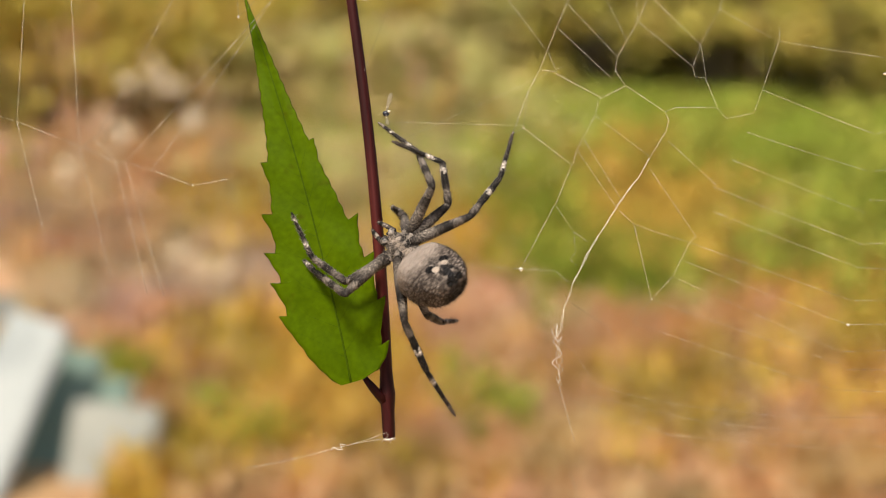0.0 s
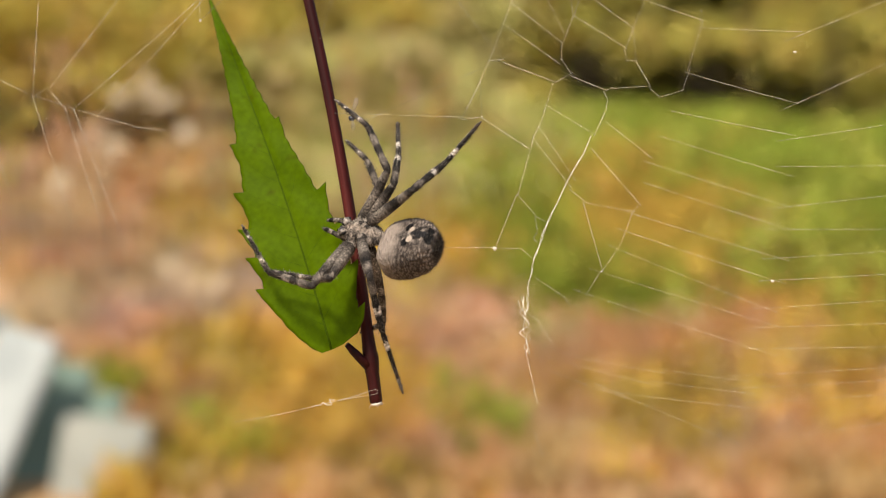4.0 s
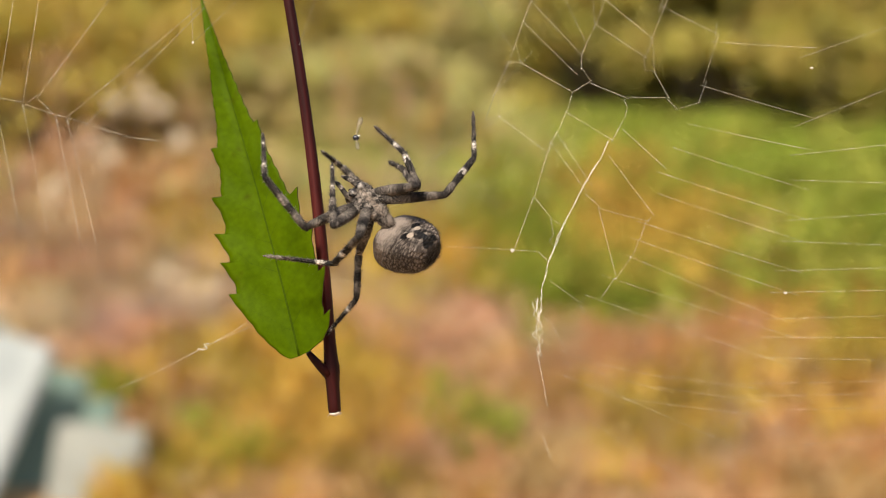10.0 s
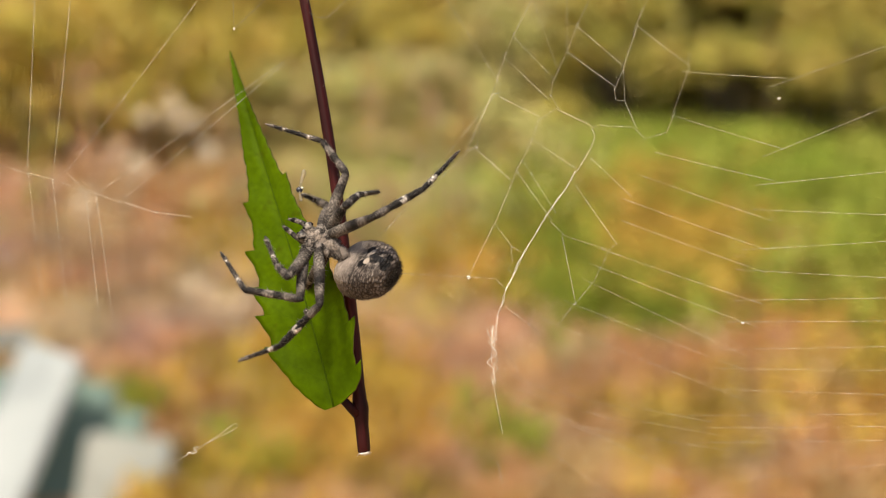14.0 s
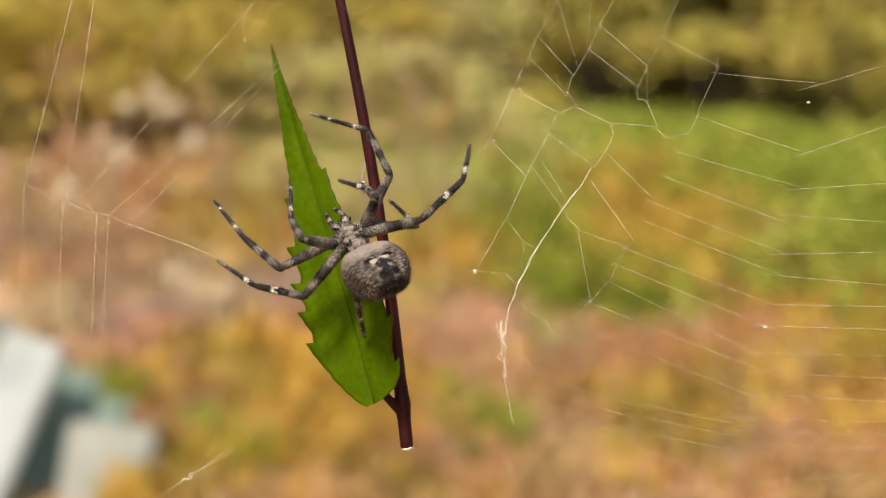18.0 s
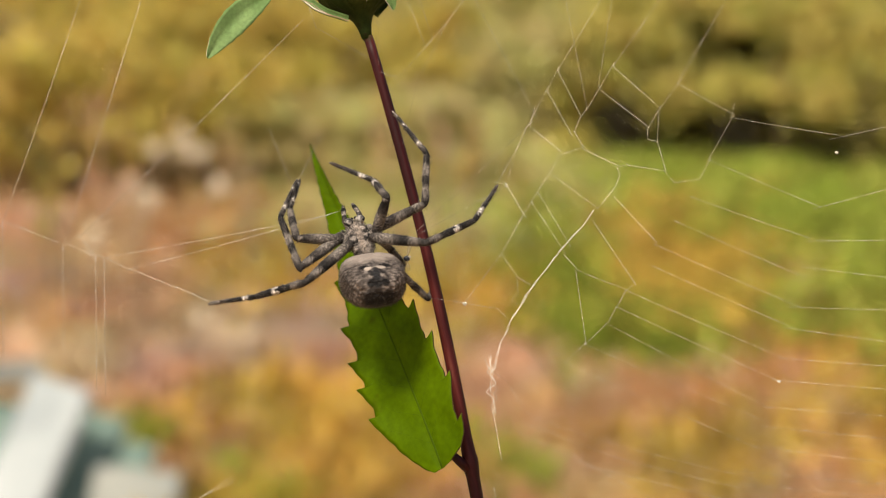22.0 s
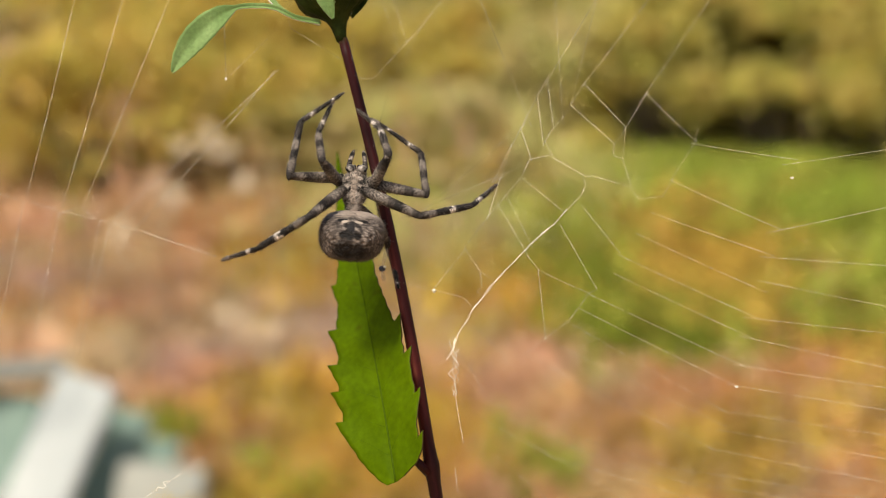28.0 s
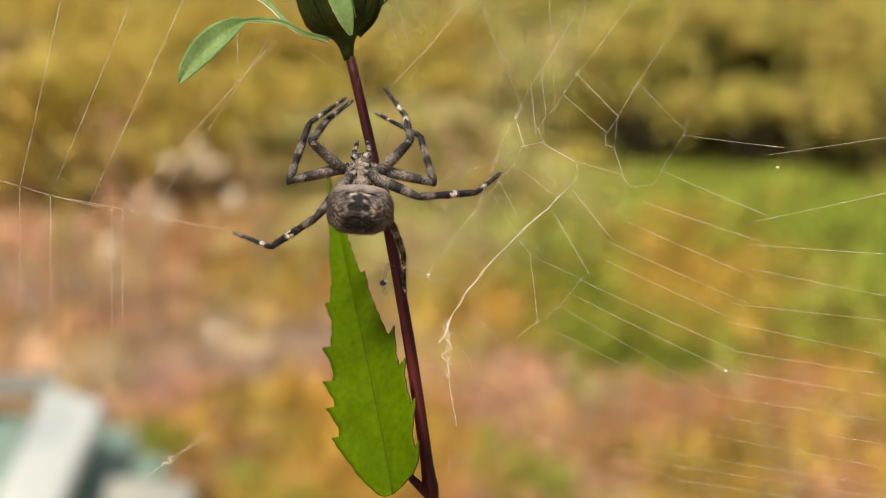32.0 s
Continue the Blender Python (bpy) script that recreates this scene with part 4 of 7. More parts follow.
def abdomen_shape(v):
    """A blunt barrel: pinched at the waist, broad shoulders, tapering behind; a small hump on the back."""
    w = 1.0 + 0.08 * math.exp(-((v.y - 0.1) * 2.0) ** 2) - 0.32 * max(0.0, -v.y) ** 2
    z = v.z * (1.0 + 0.1 * max(0.0, v.y)) if v.z > 0 else v.z * 0.95
    hump = 0.10 * math.exp(-((v.x / 0.22) ** 2 + ((v.y + 0.34) / 0.2) ** 2)) if v.z > 0 else 0.0
    dip = 0.06 * sum(math.exp(-(((v.x - s * 0.28) / 0.12) ** 2 + ((v.y - 0.05) / 0.1) ** 2)) for s in (-1, 1)) if v.z > 0 else 0.0
    q = noise.noise(v * 4.0) * 0.015
    box = (abs(v.x) ** 3.3 + abs(v.y) ** 3.3 + abs(v.z) ** 3.3) ** (-1 / 3.3)
    w, z, y = w * box, z * box, v.y * box
    return Vector((v.x * (w + q), y * (1 + q), z * (1 + q) + hump - dip))


AB = (2.52, 2.62, 1.62)
bm = bmesh.new()
ball(bm, (0, 0, 0), [a * MM for a in AB], 72, 54, 0, abdomen_shape)
for _ in range(4600):
    v = Vector((random.gauss(0, 1), random.gauss(0, 1), random.gauss(0, 1))).normalized()
    if v.z > 0.3 and abs(v.x) < 0.6 and random.random() < 0.9:
        continue
    p = abdomen_shape(v)
    root = Vector((p.x * AB[0], p.y * AB[1], p.z * AB[2])) * MM
    hair(bm, root, root + (v * 0.5 + Vector((0, -0.8, 0))).normalized() * random.uniform(0.15, 0.34) * MM, 0.013 * MM, 1 if random.random() < 0.22 else 0)
abdomen = part("abdomen", bm, [ABDOMEN, HAIR], spider, "barrel-shaped mottled grey-brown abdomen with dark and cream shoulder marks")

LENGTHS = {'A': (5.46, 4.87, 4.42), 'B': (5.58, 5.1, 5.8), 'C': (5.23, 5.28, 4.5), 'D': (4.18, 3.6, 4.0), 'E': (4.0, 3.6, 4.5), 'F': (4.92, 4.37, 5.03), 'G': (4.65, 3.95, 4.0), 'H': (3.5, 3.0, 3.5)}
HIPS = {'C': (-1.3, .95, 0), 'D': (-1.4, .5, 0), 'B': (-.85, -.3, .55), 'G': (-.7, -.75, -.5), 'H': (1.25, .95, -.3), 'F': (1.4, .6, 0), 'E': (1.4, .2, 0), 'A': (.8, -.35, .6)}
PROFILES = {
    "femur": ([(0, 0.44), (0.12, 0.53), (0.35, 0.56), (0.65, 0.5), (0.88, 0.4), (1.0, 0.33)], FEMUR, 46),
    "tibia": ([(-0.03, 0.28), (0.06, 0.39), (0.22, 0.38), (0.3, 0.32), (0.5, 0.37), (0.75, 0.34), (0.95, 0.29), (1.0, 0.22)], TIBIA, 60),
    "metatarsus": ([(-0.02, 0.2), (0.04, 0.26), (0.3, 0.22), (0.6, 0.19), (0.68, 0.16), (0.74, 0.175), (0.92, 0.15), (1.0, 0.08)], META, 64),
}


DULL = {"femur": DULL_FEMUR, "tibia": DULL_TIBIA, "metatarsus": DULL_META}


def limb(kind, long, dull):
    """One joint of a leg, along +y from its root."""
    prof, mat, count = PROFILES[kind]
    bm = bmesh.new()
    q = [(-0.04 if prof[0][0] < 0 else 0.0) - 0.03] + [a for a, _ in prof] + [1.035]
    rr = [0.1] + [r_ * 0.86 for _, r_ in prof] + [0.06]
    fine = np.linspace(q[0], q[-1], 22)
    rad = np.interp(fine, q, rr)
    tube(bm, [(0, a * long * MM, 0) for a in fine], [float(r_) * MM for r_ in rad], 12)
    for _ in range(count * 9):
        a, ph = random.uniform(0.02, 0.98), random.uniform(0, 6.28)
        r_ = float(np.interp(a, q, rr))
        d = Vector((math.cos(ph), 0, math.sin(ph)))
        root = (d * r_ * 0.9 + Vector((0, a * long, 0))) * MM
        strong = random.random() < 0.07
        size = random.uniform(0.28, 0.5) if strong else random.uniform(0.12, 0.26)
        hair(bm, root, root + (d + Vector((0, 0.75, 0))).normalized() * size * MM, (0.018 if strong else 0.015) * MM, 2 if strong else (1 if random.random() < 0.6 else 4 if random.random() < 0.3 else 0))
    for _ in range(7):
        a, ph = random.uniform(0.1, 0.95), random.uniform(0, 6.28)
        d = Vector((math.cos(ph), 0, math.sin(ph)))
        root = (d * float(np.interp(a, q, rr)) * 0.9 + Vector((0, a * long, 0))) * MM
        hair(bm, root, root + (d + Vector((0, 0.35, 0))).normalized() * random.uniform(0.28, 0.5) * MM, 0.018 * MM, 3)
    if kind == "metatarsus":
        for s in (-1, 1):
            hair(bm, Vector((s * 0.05, long * 0.99, 0)) * MM, Vector((s * 0.12, long * 1.06, -0.12)) * MM, 0.03 * MM, 2)
    return part(kind, bm, [DULL[kind] if dull else mat, HAIR, BRISTLE, SPINE, PALE_HAIR], spider)


for n_, (hx, hy, hz) in HIPS.items():
    # each hip: a long rounded joint from the middle of the body out to the leg, with a knob at its end
    inner, outer = Vector((hx * 0.4, hy * 0.75, hz * 0.5 + 0.1)), Vector((hx, hy, hz))
    bm = bmesh.new()
    tube(bm, [inner.lerp(outer, f) * MM for f in (0, 0.15, 0.4, 0.6, 0.72, 0.85, 1.0, 1.15)], [r_ * MM for r_ in (0.2, 0.4, 0.45, 0.36, 0.27, 0.42, 0.42, 0.15)], 14)
    for v in bm.verts:
        v.co += v.co.normalized() * 0.09 * MM * noise.noise(v.co * 2800)
    for _ in range(170):
        d = Vector((random.gauss(0, 1), random.gauss(0, 1), random.gauss(0.5, 1))).normalized()
        root = (inner.lerp(outer, random.random()) + d * 0.4) * MM
        hair(bm, root, root + (d + Vector((hx * 0.4, 0, 0))).normalized() * random.uniform(0.12, 0.3) * MM, 0.013 * MM, 1)
    part("hip", bm, [COXA, PALE_HAIR], spider)
legs = {n_: [limb(kd, LENGTHS[n_][i], n_ not in "ABE") for i, kd in enumerate(("femur", "tibia", "metatarsus"))] for n_ in HIPS}


# ---- silk ----
def spot_mm(x, y, z=0.0):
    """A spot of the web's plane, in millimetres."""
    return Vector(((x - 784) * 0.04968, (441 - y) * 0.04968, z))


def thread(parent, origin, pts, r_=0.03, mat=None, sag=0.0, name="thread"):
    """A silk line through the spots, hanging a little between them."""
    line = []
    for a, c in zip(pts, pts[1:]):
        a, c = spot_mm(*a) - origin, spot_mm(*c) - origin
        for k in range(6):
            f = k / 6
            line.append((a.lerp(c, f) + Vector((0, -sag * 4 * f * (1 - f), 0))) * MM)
    line.append((spot_mm(*pts[-1]) - origin) * MM)
    bm = bmesh.new()
    tube(bm, line, r_ * MM, 5)
    return part(name, bm, mat or SILK, parent)


# The torn web sways and opens as the spider pulls at it: its knots drift by themselves, and each thread is a stiff
# piece hung between two knots. Knots in millimetres off the thick band's fork, at each of the times.
SWAY = (0.0, 3.5, 8.0, 13.0, 19.0, 24.0, 30.0)
WING_SWAY = (0.0, 6.0, 9.0, 13.0, 18.0, 21.0, 24.0, 27.0, 30.0, 32.0)
KNOTS, SPANS = {}, []


def knot(name, *spots):
    KNOTS[name] = [Vector((x, y, 0)) for x, y in spots]


def place(name, x, y):
    """A minor knot, known at 19 s; it drifts with the main knots round it."""
    here = np.array((x, y))
    spots = []
    for k in range(len(SWAY)):
        a = np.array([KNOTS[n][4].xy for n in MAIN_KNOTS])
        c = np.array([KNOTS[n][k].xy for n in MAIN_KNOTS])
        w = 1 / (np.sum((a - here) ** 2, 1) + 0.3) ** 1.5
        w /= w.sum()
        pa, pc = w @ a, w @ c
        a, c = a - pa, c - pc
        m = np.linalg.solve((a * w[:, None]).T @ a + 0.05 * np.eye(2), (a * w[:, None]).T @ c + 0.05 * np.eye(2))
        spots.append(tuple((here - pa) @ m + pc))
    knot(name, *spots)


def span_pose(a, c, long, held):
    """Hangs a piece of that length, lying along x from its middle, between two spots; where they close up it leans a little in
    depth. held: its first end stays on its spot."""
    d = c - a
    lean = 0.0 if held else min(math.acos(min(1.0, d.length / long)), math.asin(min(0.7, 4.6 / long)))
    mid = a + d.normalized() * long * 0.5 if held else (a + c) * 0.5
    return pose(*(mid * MM), 0, 0, math.degrees(math.atan2(d.y, d.x))) @ pose(0, 0, 0, 0, -math.degrees(lean), 0)


def span(owner, a, c, r_, mat, name="thread", line=None, sag=0.0, held=False):
    """One piece of silk from knot a to knot c. line: spots (along, across) as shares of its length, where it isn't straight."""
    pa, pc = KNOTS[a], KNOTS[c]
    lengths = [(q - p).length for p, q in zip(pa, pc)]
    long = max(lengths) if held else 0.8 * max(lengths) + 0.2 * sum(lengths) / len(lengths)
    line = line or [(f, 0.0) for f in (0, 0.25, 0.5, 0.75, 1)]
    bm = bmesh.new()
    tube(bm, [Vector(((u - 0.5) * long, v * long - sag * 4 * u * (1 - u), 0)) * MM for u, v in line], r_ * MM, 5)
    ob = part(name, bm, mat, owner)
    SPANS.append((ob, SWAY if owner is web else WING_SWAY, [span_pose(p, q, long, held) for p, q in zip(pa, pc)]))
    return ob


def run(owner, names, r_, mat, name="thread", sag=0.0, held=False):
    names = names.split()
    for a, c in zip(names, names[1:]):
        span(owner, a, c, r_, mat, name, sag=sag, held=held)


web = tagged(new("orb_web"), label="torn pale orb web of fine sagging silk threads", category="spider web")
knot("g", (-2.84, 18.28), (-3.59, 16.82), (-3.93, 17.14), (-1.72, 16.67), (-0.47, 16.74), (2.52, 15.17), (4.24, 15.03))
knot("f", (1.37, 15.05), (0.53, 13.93), (0.58, 13.96), (1.47, 13.57), (2.12, 13.49), (3.01, 13.11), (2.73, 11.14))
knot("s", (-3.07, 6.09), (-2.61, 5.51), (-2.37, 5.37), (-2.11, 5.44), (-2.44, 5.45), (-2.24, 5.71), (-1.66, 5.11))
knot("e", (8.13, 15.78), (6.02, 15.21), (6.03, 14.80), (7.06, 14.60), (8.09, 14.21), (9.42, 13.20), (9.44, 11.61))
knot("i", (5.34, 11.23), (4.01, 10.65), (3.92, 10.28), (4.80, 10.29), (5.64, 10.20), (6.42, 9.42), (6.26, 8.08))
knot("b", (3.67, 20.77), (2.49, 19.91), (2.65, 19.17), (3.78, 19.13), (4.92, 18.94), (6.36, 18.08), (6.56, 16.39))
knot("cc", (6.01, 21.94), (4.11, 20.70), (4.27, 20.05), (5.50, 20.11), (6.78, 19.67), (8.43, 18.52), (8.52, 16.62))
knot("c", (5.08, 23.16), (3.23, 21.97), (3.34, 21.13), (4.77, 21.14), (5.91, 20.85), (7.70, 19.95), (7.89, 17.76))
knot("d", (9.39, 19.69), (6.90, 19.13), (7.07, 18.54), (8.34, 18.39), (9.66, 17.94), (11.26, 16.79), (11.21, 14.69))
knot("j", (12.11, 8.88), (9.95, 9.13), (9.76, 8.47), (10.37, 8.23), (11.44, 7.84), (12.40, 6.59), (12.15, 5.09))
knot("m", (13.84, 20.08), (10.88, 19.53), (10.96, 18.74), (12.11, 18.38), (13.72, 17.73), (15.46, 16.24), (15.20, 13.69))
knot("n1", (11.98, 22.72), (8.91, 21.88), (8.99, 21.15), (10.36, 20.89), (12.11, 20.24), (13.97, 19.20), (13.75, 16.40))
knot("n2", (12.51, 25.41), (9.41, 24.43), (9.49, 23.46), (10.95, 23.45), (12.90, 22.80), (14.92, 21.57), (14.73, 18.60))
knot("o", (17.82, 21.59), (14.36, 21.15), (14.36, 20.27), (15.45, 19.86), (17.43, 19.00), (19.33, 17.22), (18.73, 14.38))
knot("p", (27.63, 17.72), (23.20, 17.82), (23.18, 16.84), (24.25, 16.41), (26.35, 15.16), (28.77, 12.75), (27.42, 9.94))
knot("q", (28.43, 24.37), (23.54, 24.00), (23.63, 22.90), (24.48, 22.41), (27.26, 21.17), (30.58, 18.96), (28.55, 15.77))
knot("ar", (0.04, 23.16), (-1.73, 21.77), (-1.92, 21.71), (0.10, 21.44), (1.74, 21.21), (4.51, 21.00), (6.03, 18.91))
knot("au", (-0.74, 24.82), (-2.36, 22.90), (-2.61, 23.19), (-0.04, 22.97), (1.84, 22.74), (5.05, 22.59), (6.52, 20.14))
knot("sp1", (0.04, 27.11), (-1.58, 25.20), (-1.92, 25.30), (0.65, 24.94), (2.87, 24.36), (6.24, 24.32), (7.41, 21.71))
knot("sp2", (7.03, 27.50), (4.40, 26.04), (4.67, 25.32), (6.25, 25.28), (7.97, 24.83), (10.03, 23.81), (10.25, 21.05))
knot("k1", (13.96, 13.24), (11.02, 13.15), (10.75, 12.35), (11.61, 12.29), (13.11, 11.51), (14.38, 10.10), (14.20, 8.07))
knot("c3k", (26.07, 8.20), (22.37, 9.04), (22.22, 8.18), (22.59, 7.98), (24.60, 6.52), (26.80, 4.40), (25.41, 2.57))
knot("c1k", (27.12, 14.52), (22.95, 15.03), (23.12, 14.13), (23.60, 13.71), (25.85, 12.27), (28.10, 10.14), (26.75, 7.80))
knot("ib", (8.25, 3.44), (6.71, 3.45), (6.66, 2.82), (6.93, 3.09), (7.67, 2.62), (8.09, 1.72), (7.76, 1.00))
knot("c9k", (24.06, -4.41), (20.60, -3.42), (20.22, -3.90), (19.85, -4.33), (21.87, -5.64), (23.25, -7.67), (22.69, -8.77))
knot("spk", (25.31, 1.24), (21.58, 2.61), (21.56, 1.84), (21.49, 1.57), (23.21, 0.24), (25.01, -1.94), (23.88, -3.13))
knot("bd", (0.02, 0.01), (-0.01, 0.02), (-0.01, -0.02), (-0.06, -0.04), (-0.09, -0.07), (-0.15, -0.13), (-0.02, 0.01))
knot("be", (0.22, -3.97), (0.19, -3.56), (0.03, -3.69), (-0.02, -3.66), (0.15, -3.64), (0.04, -3.72), (0.03, -3.65))
knot("tl", (1.60, -8.88), (1.22, -8.02), (0.86, -8.20), (0.81, -8.14), (0.92, -7.87), (0.72, -7.86), (0.82, -7.93))
knot("r1", (19.25, 25.80), (15.39, 25.12), (15.20, 24.11), (16.54, 23.69), (19.10, 22.77), (21.33, 20.81), (20.65, 17.58))
knot("t3", (14.02, 28.61), (10.57, 27.49), (10.62, 26.47), (12.24, 27.49), (14.48, 25.64), (16.91, 24.29), (16.60, 21.88))
knot("s1", (-0.14, 11.67), (-0.55, 10.21), (-0.50, 10.03), (0.09, 10.09), (0.41, 9.96), (0.94, 9.77), (0.91, 8.69))
knot("foot", (-3.77, 17.84), (-5.45, 16.58), (-5.21, 16.80), (-2.70, 16.48), (-1.25, 16.05), (1.74, 16.11), (3.76, 14.48))
knot("gm", (-2.50, 21.31), (-3.73, 19.96), (-4.13, 19.89), (-1.47, 19.28), (0.32, 19.05), (3.57, 19.12), (5.09, 17.29))
knot("a1", (-1.47, 23.31), (-2.95, 21.77), (-3.20, 21.86), (-0.48, 21.44), (1.20, 21.12), (4.41, 20.90), (5.98, 18.86))
knot("h", (3.33, 19.35), (2.00, 18.15), (2.20, 17.69), (3.29, 17.55), (4.28, 17.46), (5.57, 16.55), (5.92, 14.91))
knot("h2", (2.30, 17.44), (1.36, 16.24), (1.47, 15.82), (2.45, 15.74), (3.30, 15.70), (4.39, 14.93), (4.60, 13.35))
MAIN_KNOTS = list(KNOTS)
knot("hk", (-14.43, 19.01), (-16.76, 17.40), (-12.46, 14.48), (-10.15, 9.46), (-9.25, 8.74), (-7.01, 11.89), (-2.39, 12.39))
knot("hl", (-12.97, 17.64), (-14.70, 16.57), (-11.48, 13.75), (-9.66, 9.60), (-8.76, 8.89), (-6.51, 11.99), (-2.05, 12.29))
place("f0", 2.71, 14.72)
place("i0", 6.03, 10.79)
place("bm", 2.95, 7.36)
place("w1", 1.82, 8.00)
place("w3", 1.92, 6.53)
place("w4", 1.43, 6.04)
place("w5", 1.97, 5.55)
place("v1", 0.25, 5.21)
place("v2", 1.33, 4.18)
place("sl", -8.76, 6.04)
place("d2", 9.91, 17.20)
place("d1", 9.56, 16.22)
place("e2", 9.61, 15.49)
place("dm", 10.54, 18.18)
place("n1b", 12.99, 20.09)
place("m2", 14.44, 16.80)
place("m3", 16.64, 17.19)
place("o2", 19.25, 23.90)
place("et", 7.94, 13.38)
place("ia", 6.76, 8.97)
place("ja", 10.90, 7.40)
place("jc", 10.17, 5.94)
place("jd", 9.43, 4.47)
place("c9s", 6.01, 0.91)
place("c1s", 15.90, 15.72)
place("c1e", 39.93, 12.98)
place("c2s", 14.68, 13.61)
place("c2k", 25.25, 8.95)
place("c2b", 25.59, 10.03)
place("c2e", 39.89, 8.70)
place("c3e", 39.87, 6.80)
place("c4s", 12.96, 9.65)
place("c4k", 24.20, 4.71)
place("c4e", 39.84, 3.25)
place("c5k", 23.70, 2.13)
place("c5e", 39.83, 1.80)
place("c6e", 39.81, -0.19)
place("c7k", 22.52, -2.15)
place("c7e", 39.79, -2.32)
place("c8k", 22.37, -3.31)
place("c8b", 22.46, -3.85)
place("c8e", 39.77, -4.45)
place("c9e", 39.75, -6.58)
place("u1", 1.95, -3.24)
place("u2", 6.10, -4.80)
place("u3", 12.41, -6.39)
place("u4", 19.97, -7.83)
place("u5", 39.74, -8.03)
place("x1", 2.49, -4.46)
place("x2", 11.73, -7.36)
place("x3", 20.45, -8.95)
place("x4", 39.73, -9.09)
place("y1", 1.76, -5.19)
place("y2", 8.81, -8.10)
place("y3", 20.93, -10.25)
place("y4", 39.72, -10.25)
place("z1", 3.94, -8.84)
place("z2", 12.67, -14.88)
place("z3", 5.90, -6.65)
place("z4", 18.49, -12.92)
place("z5", 22.84, -13.64)
place("z6", 39.70, -11.89)
place("b1", 1.32, -1.05)
place("b2", 2.59, -3.15)
place("b3", 1.28, 2.71)
place("b4", 3.96, 0.76)
place("b5", 4.54, -0.22)
place("tm", 0.68, -6.66)
place("tn", 0.39, -10.31)
place("to", 0.82, -12.25)
place("qe", 40.03, 24.56)
place("pe", 39.99, 19.66)
place("auf", -6.07, 35.14)
place("sb", 3.71, 26.18)
place("st", 8.93, 35.05)
place("cx", 5.66, 20.26)
place("ca", 6.25, 21.98)
place("cb", 7.14, 23.31)
place("ct", 3.53, 33.59)
place("s2b", 9.01, 26.90)
place("s2t", 15.31, 37.23)
place("s2v", 8.44, 35.05)
place("na", 12.02, 21.08)
place("t3t", 20.69, 38.18)
# the broken spokes and the ladder of threads between them
for way_along, r_ in (
        ("foot g", 0.01804), ("foot gm a1", 0.01968), ("g gm", 0.01312), ("g f", 0.02132), ("a1 ar b", 0.02132), ("a1 sp1 sb st", 0.01804), ("ar au auf", 0.01558),
        ("b cc d", 0.02214), ("b h h2 f0 f s1 s", 0.0164), ("cc c ca cb", 0.01968), ("cb sp2 s2b s2t", 0.0164), ("cb ct", 0.01394), ("sp2 s2v", 0.01312),
        ("d d2 d1 e", 0.01968), ("d dm m", 0.0164), ("m m2 m3 o", 0.01476), ("o r1 o2", 0.01476), ("n1 n1b m", 0.01722), ("n1 na n2 t3 t3t", 0.0164), ("n1b n2", 0.01394)):
    run(web, way_along, r_, SILK)
for way_along, r_ in (
        ("h e", 0.01394), ("h2 i0", 0.01394), ("f0 i", 0.01394), ("s1 w1 bm", 0.01394), ("w1 w3 w4 w5", 0.01148), ("s v1 v2", 0.01476), ("sp1 cx", 0.01476), ("sb ca", 0.01476),
        ("sp2 na", 0.01722), ("s2b n2", 0.0164), ("e2 k1", 0.01558), ("et j", 0.01558), ("i ia", 0.01558), ("ia ib", 0.01476), ("j ja jc jd ib c9s", 0.01312)):
    run(web, way_along, r_, SILK)
run(web, "sl s", 0.014, SILK_FINE)
run(web, "hk g", 0.015, SILK_FINE)
run(web, "hl ar", 0.013, SILK_FINE)
run(web, "b3 b4 b5", 0.016, SILK_FINE)
run(web, "bd b1 b2", 0.014, SILK_FINE)
# the rows of capture thread: they run down from the broken spokes, bend at a spoke and go on level
for k, way_along in enumerate(("t3 r1 q qe", "o p pe", "c1s c1k c1e", "c2s c2k", "c2b c2e", "k1 c3k c3e", "c4s c4k c4e", "ia ja c5k c5e", "jc spk c6e", "jd c7k c7e", "ib c8k", "c8b c8e", "c9s c9k c9e")):
    run(web, way_along, 0.0145 if k < 3 else 0.012, SILK if k < 9 else SILK_FINE, "capture_thread", 0.0492)
for way_along in ("u1 u2 u3 u4 u5", "x1 x2 x3 x4", "y1 y2 y3 y4", "z1 z2", "z3 z4", "z5 z6"):
    run(web, way_along, 0.0105, SILK_FINE, "capture_thread", 0.0656)
# the thick twisted band of silk
bow_line = [(0, 0), (0.11, -0.006), (0.2, -0.024), (0.28, -0.034), (0.38, -0.044), (0.45, -0.05), (0.58, -0.058), (0.7, -0.052), (0.84, -0.036), (1, 0)]
for strand, r_ in enumerate((0.016, 0.012, 0.01)):
    line = []
    for i in range(60):
        f = i / 59
        loose = 0.004 + 0.009 * f * f
        line.append((f, float(np.interp(f, *zip(*bow_line))) + loose * (1.6 * noise.noise(Vector((f * 9, strand * 5.3, 2.0))) + 0.9 * noise.noise(Vector((f * 31, strand * 2.1, 7.0))))))
    span(web, "e", "bd", r_, SILK_BRIGHT, "silk_band", line)
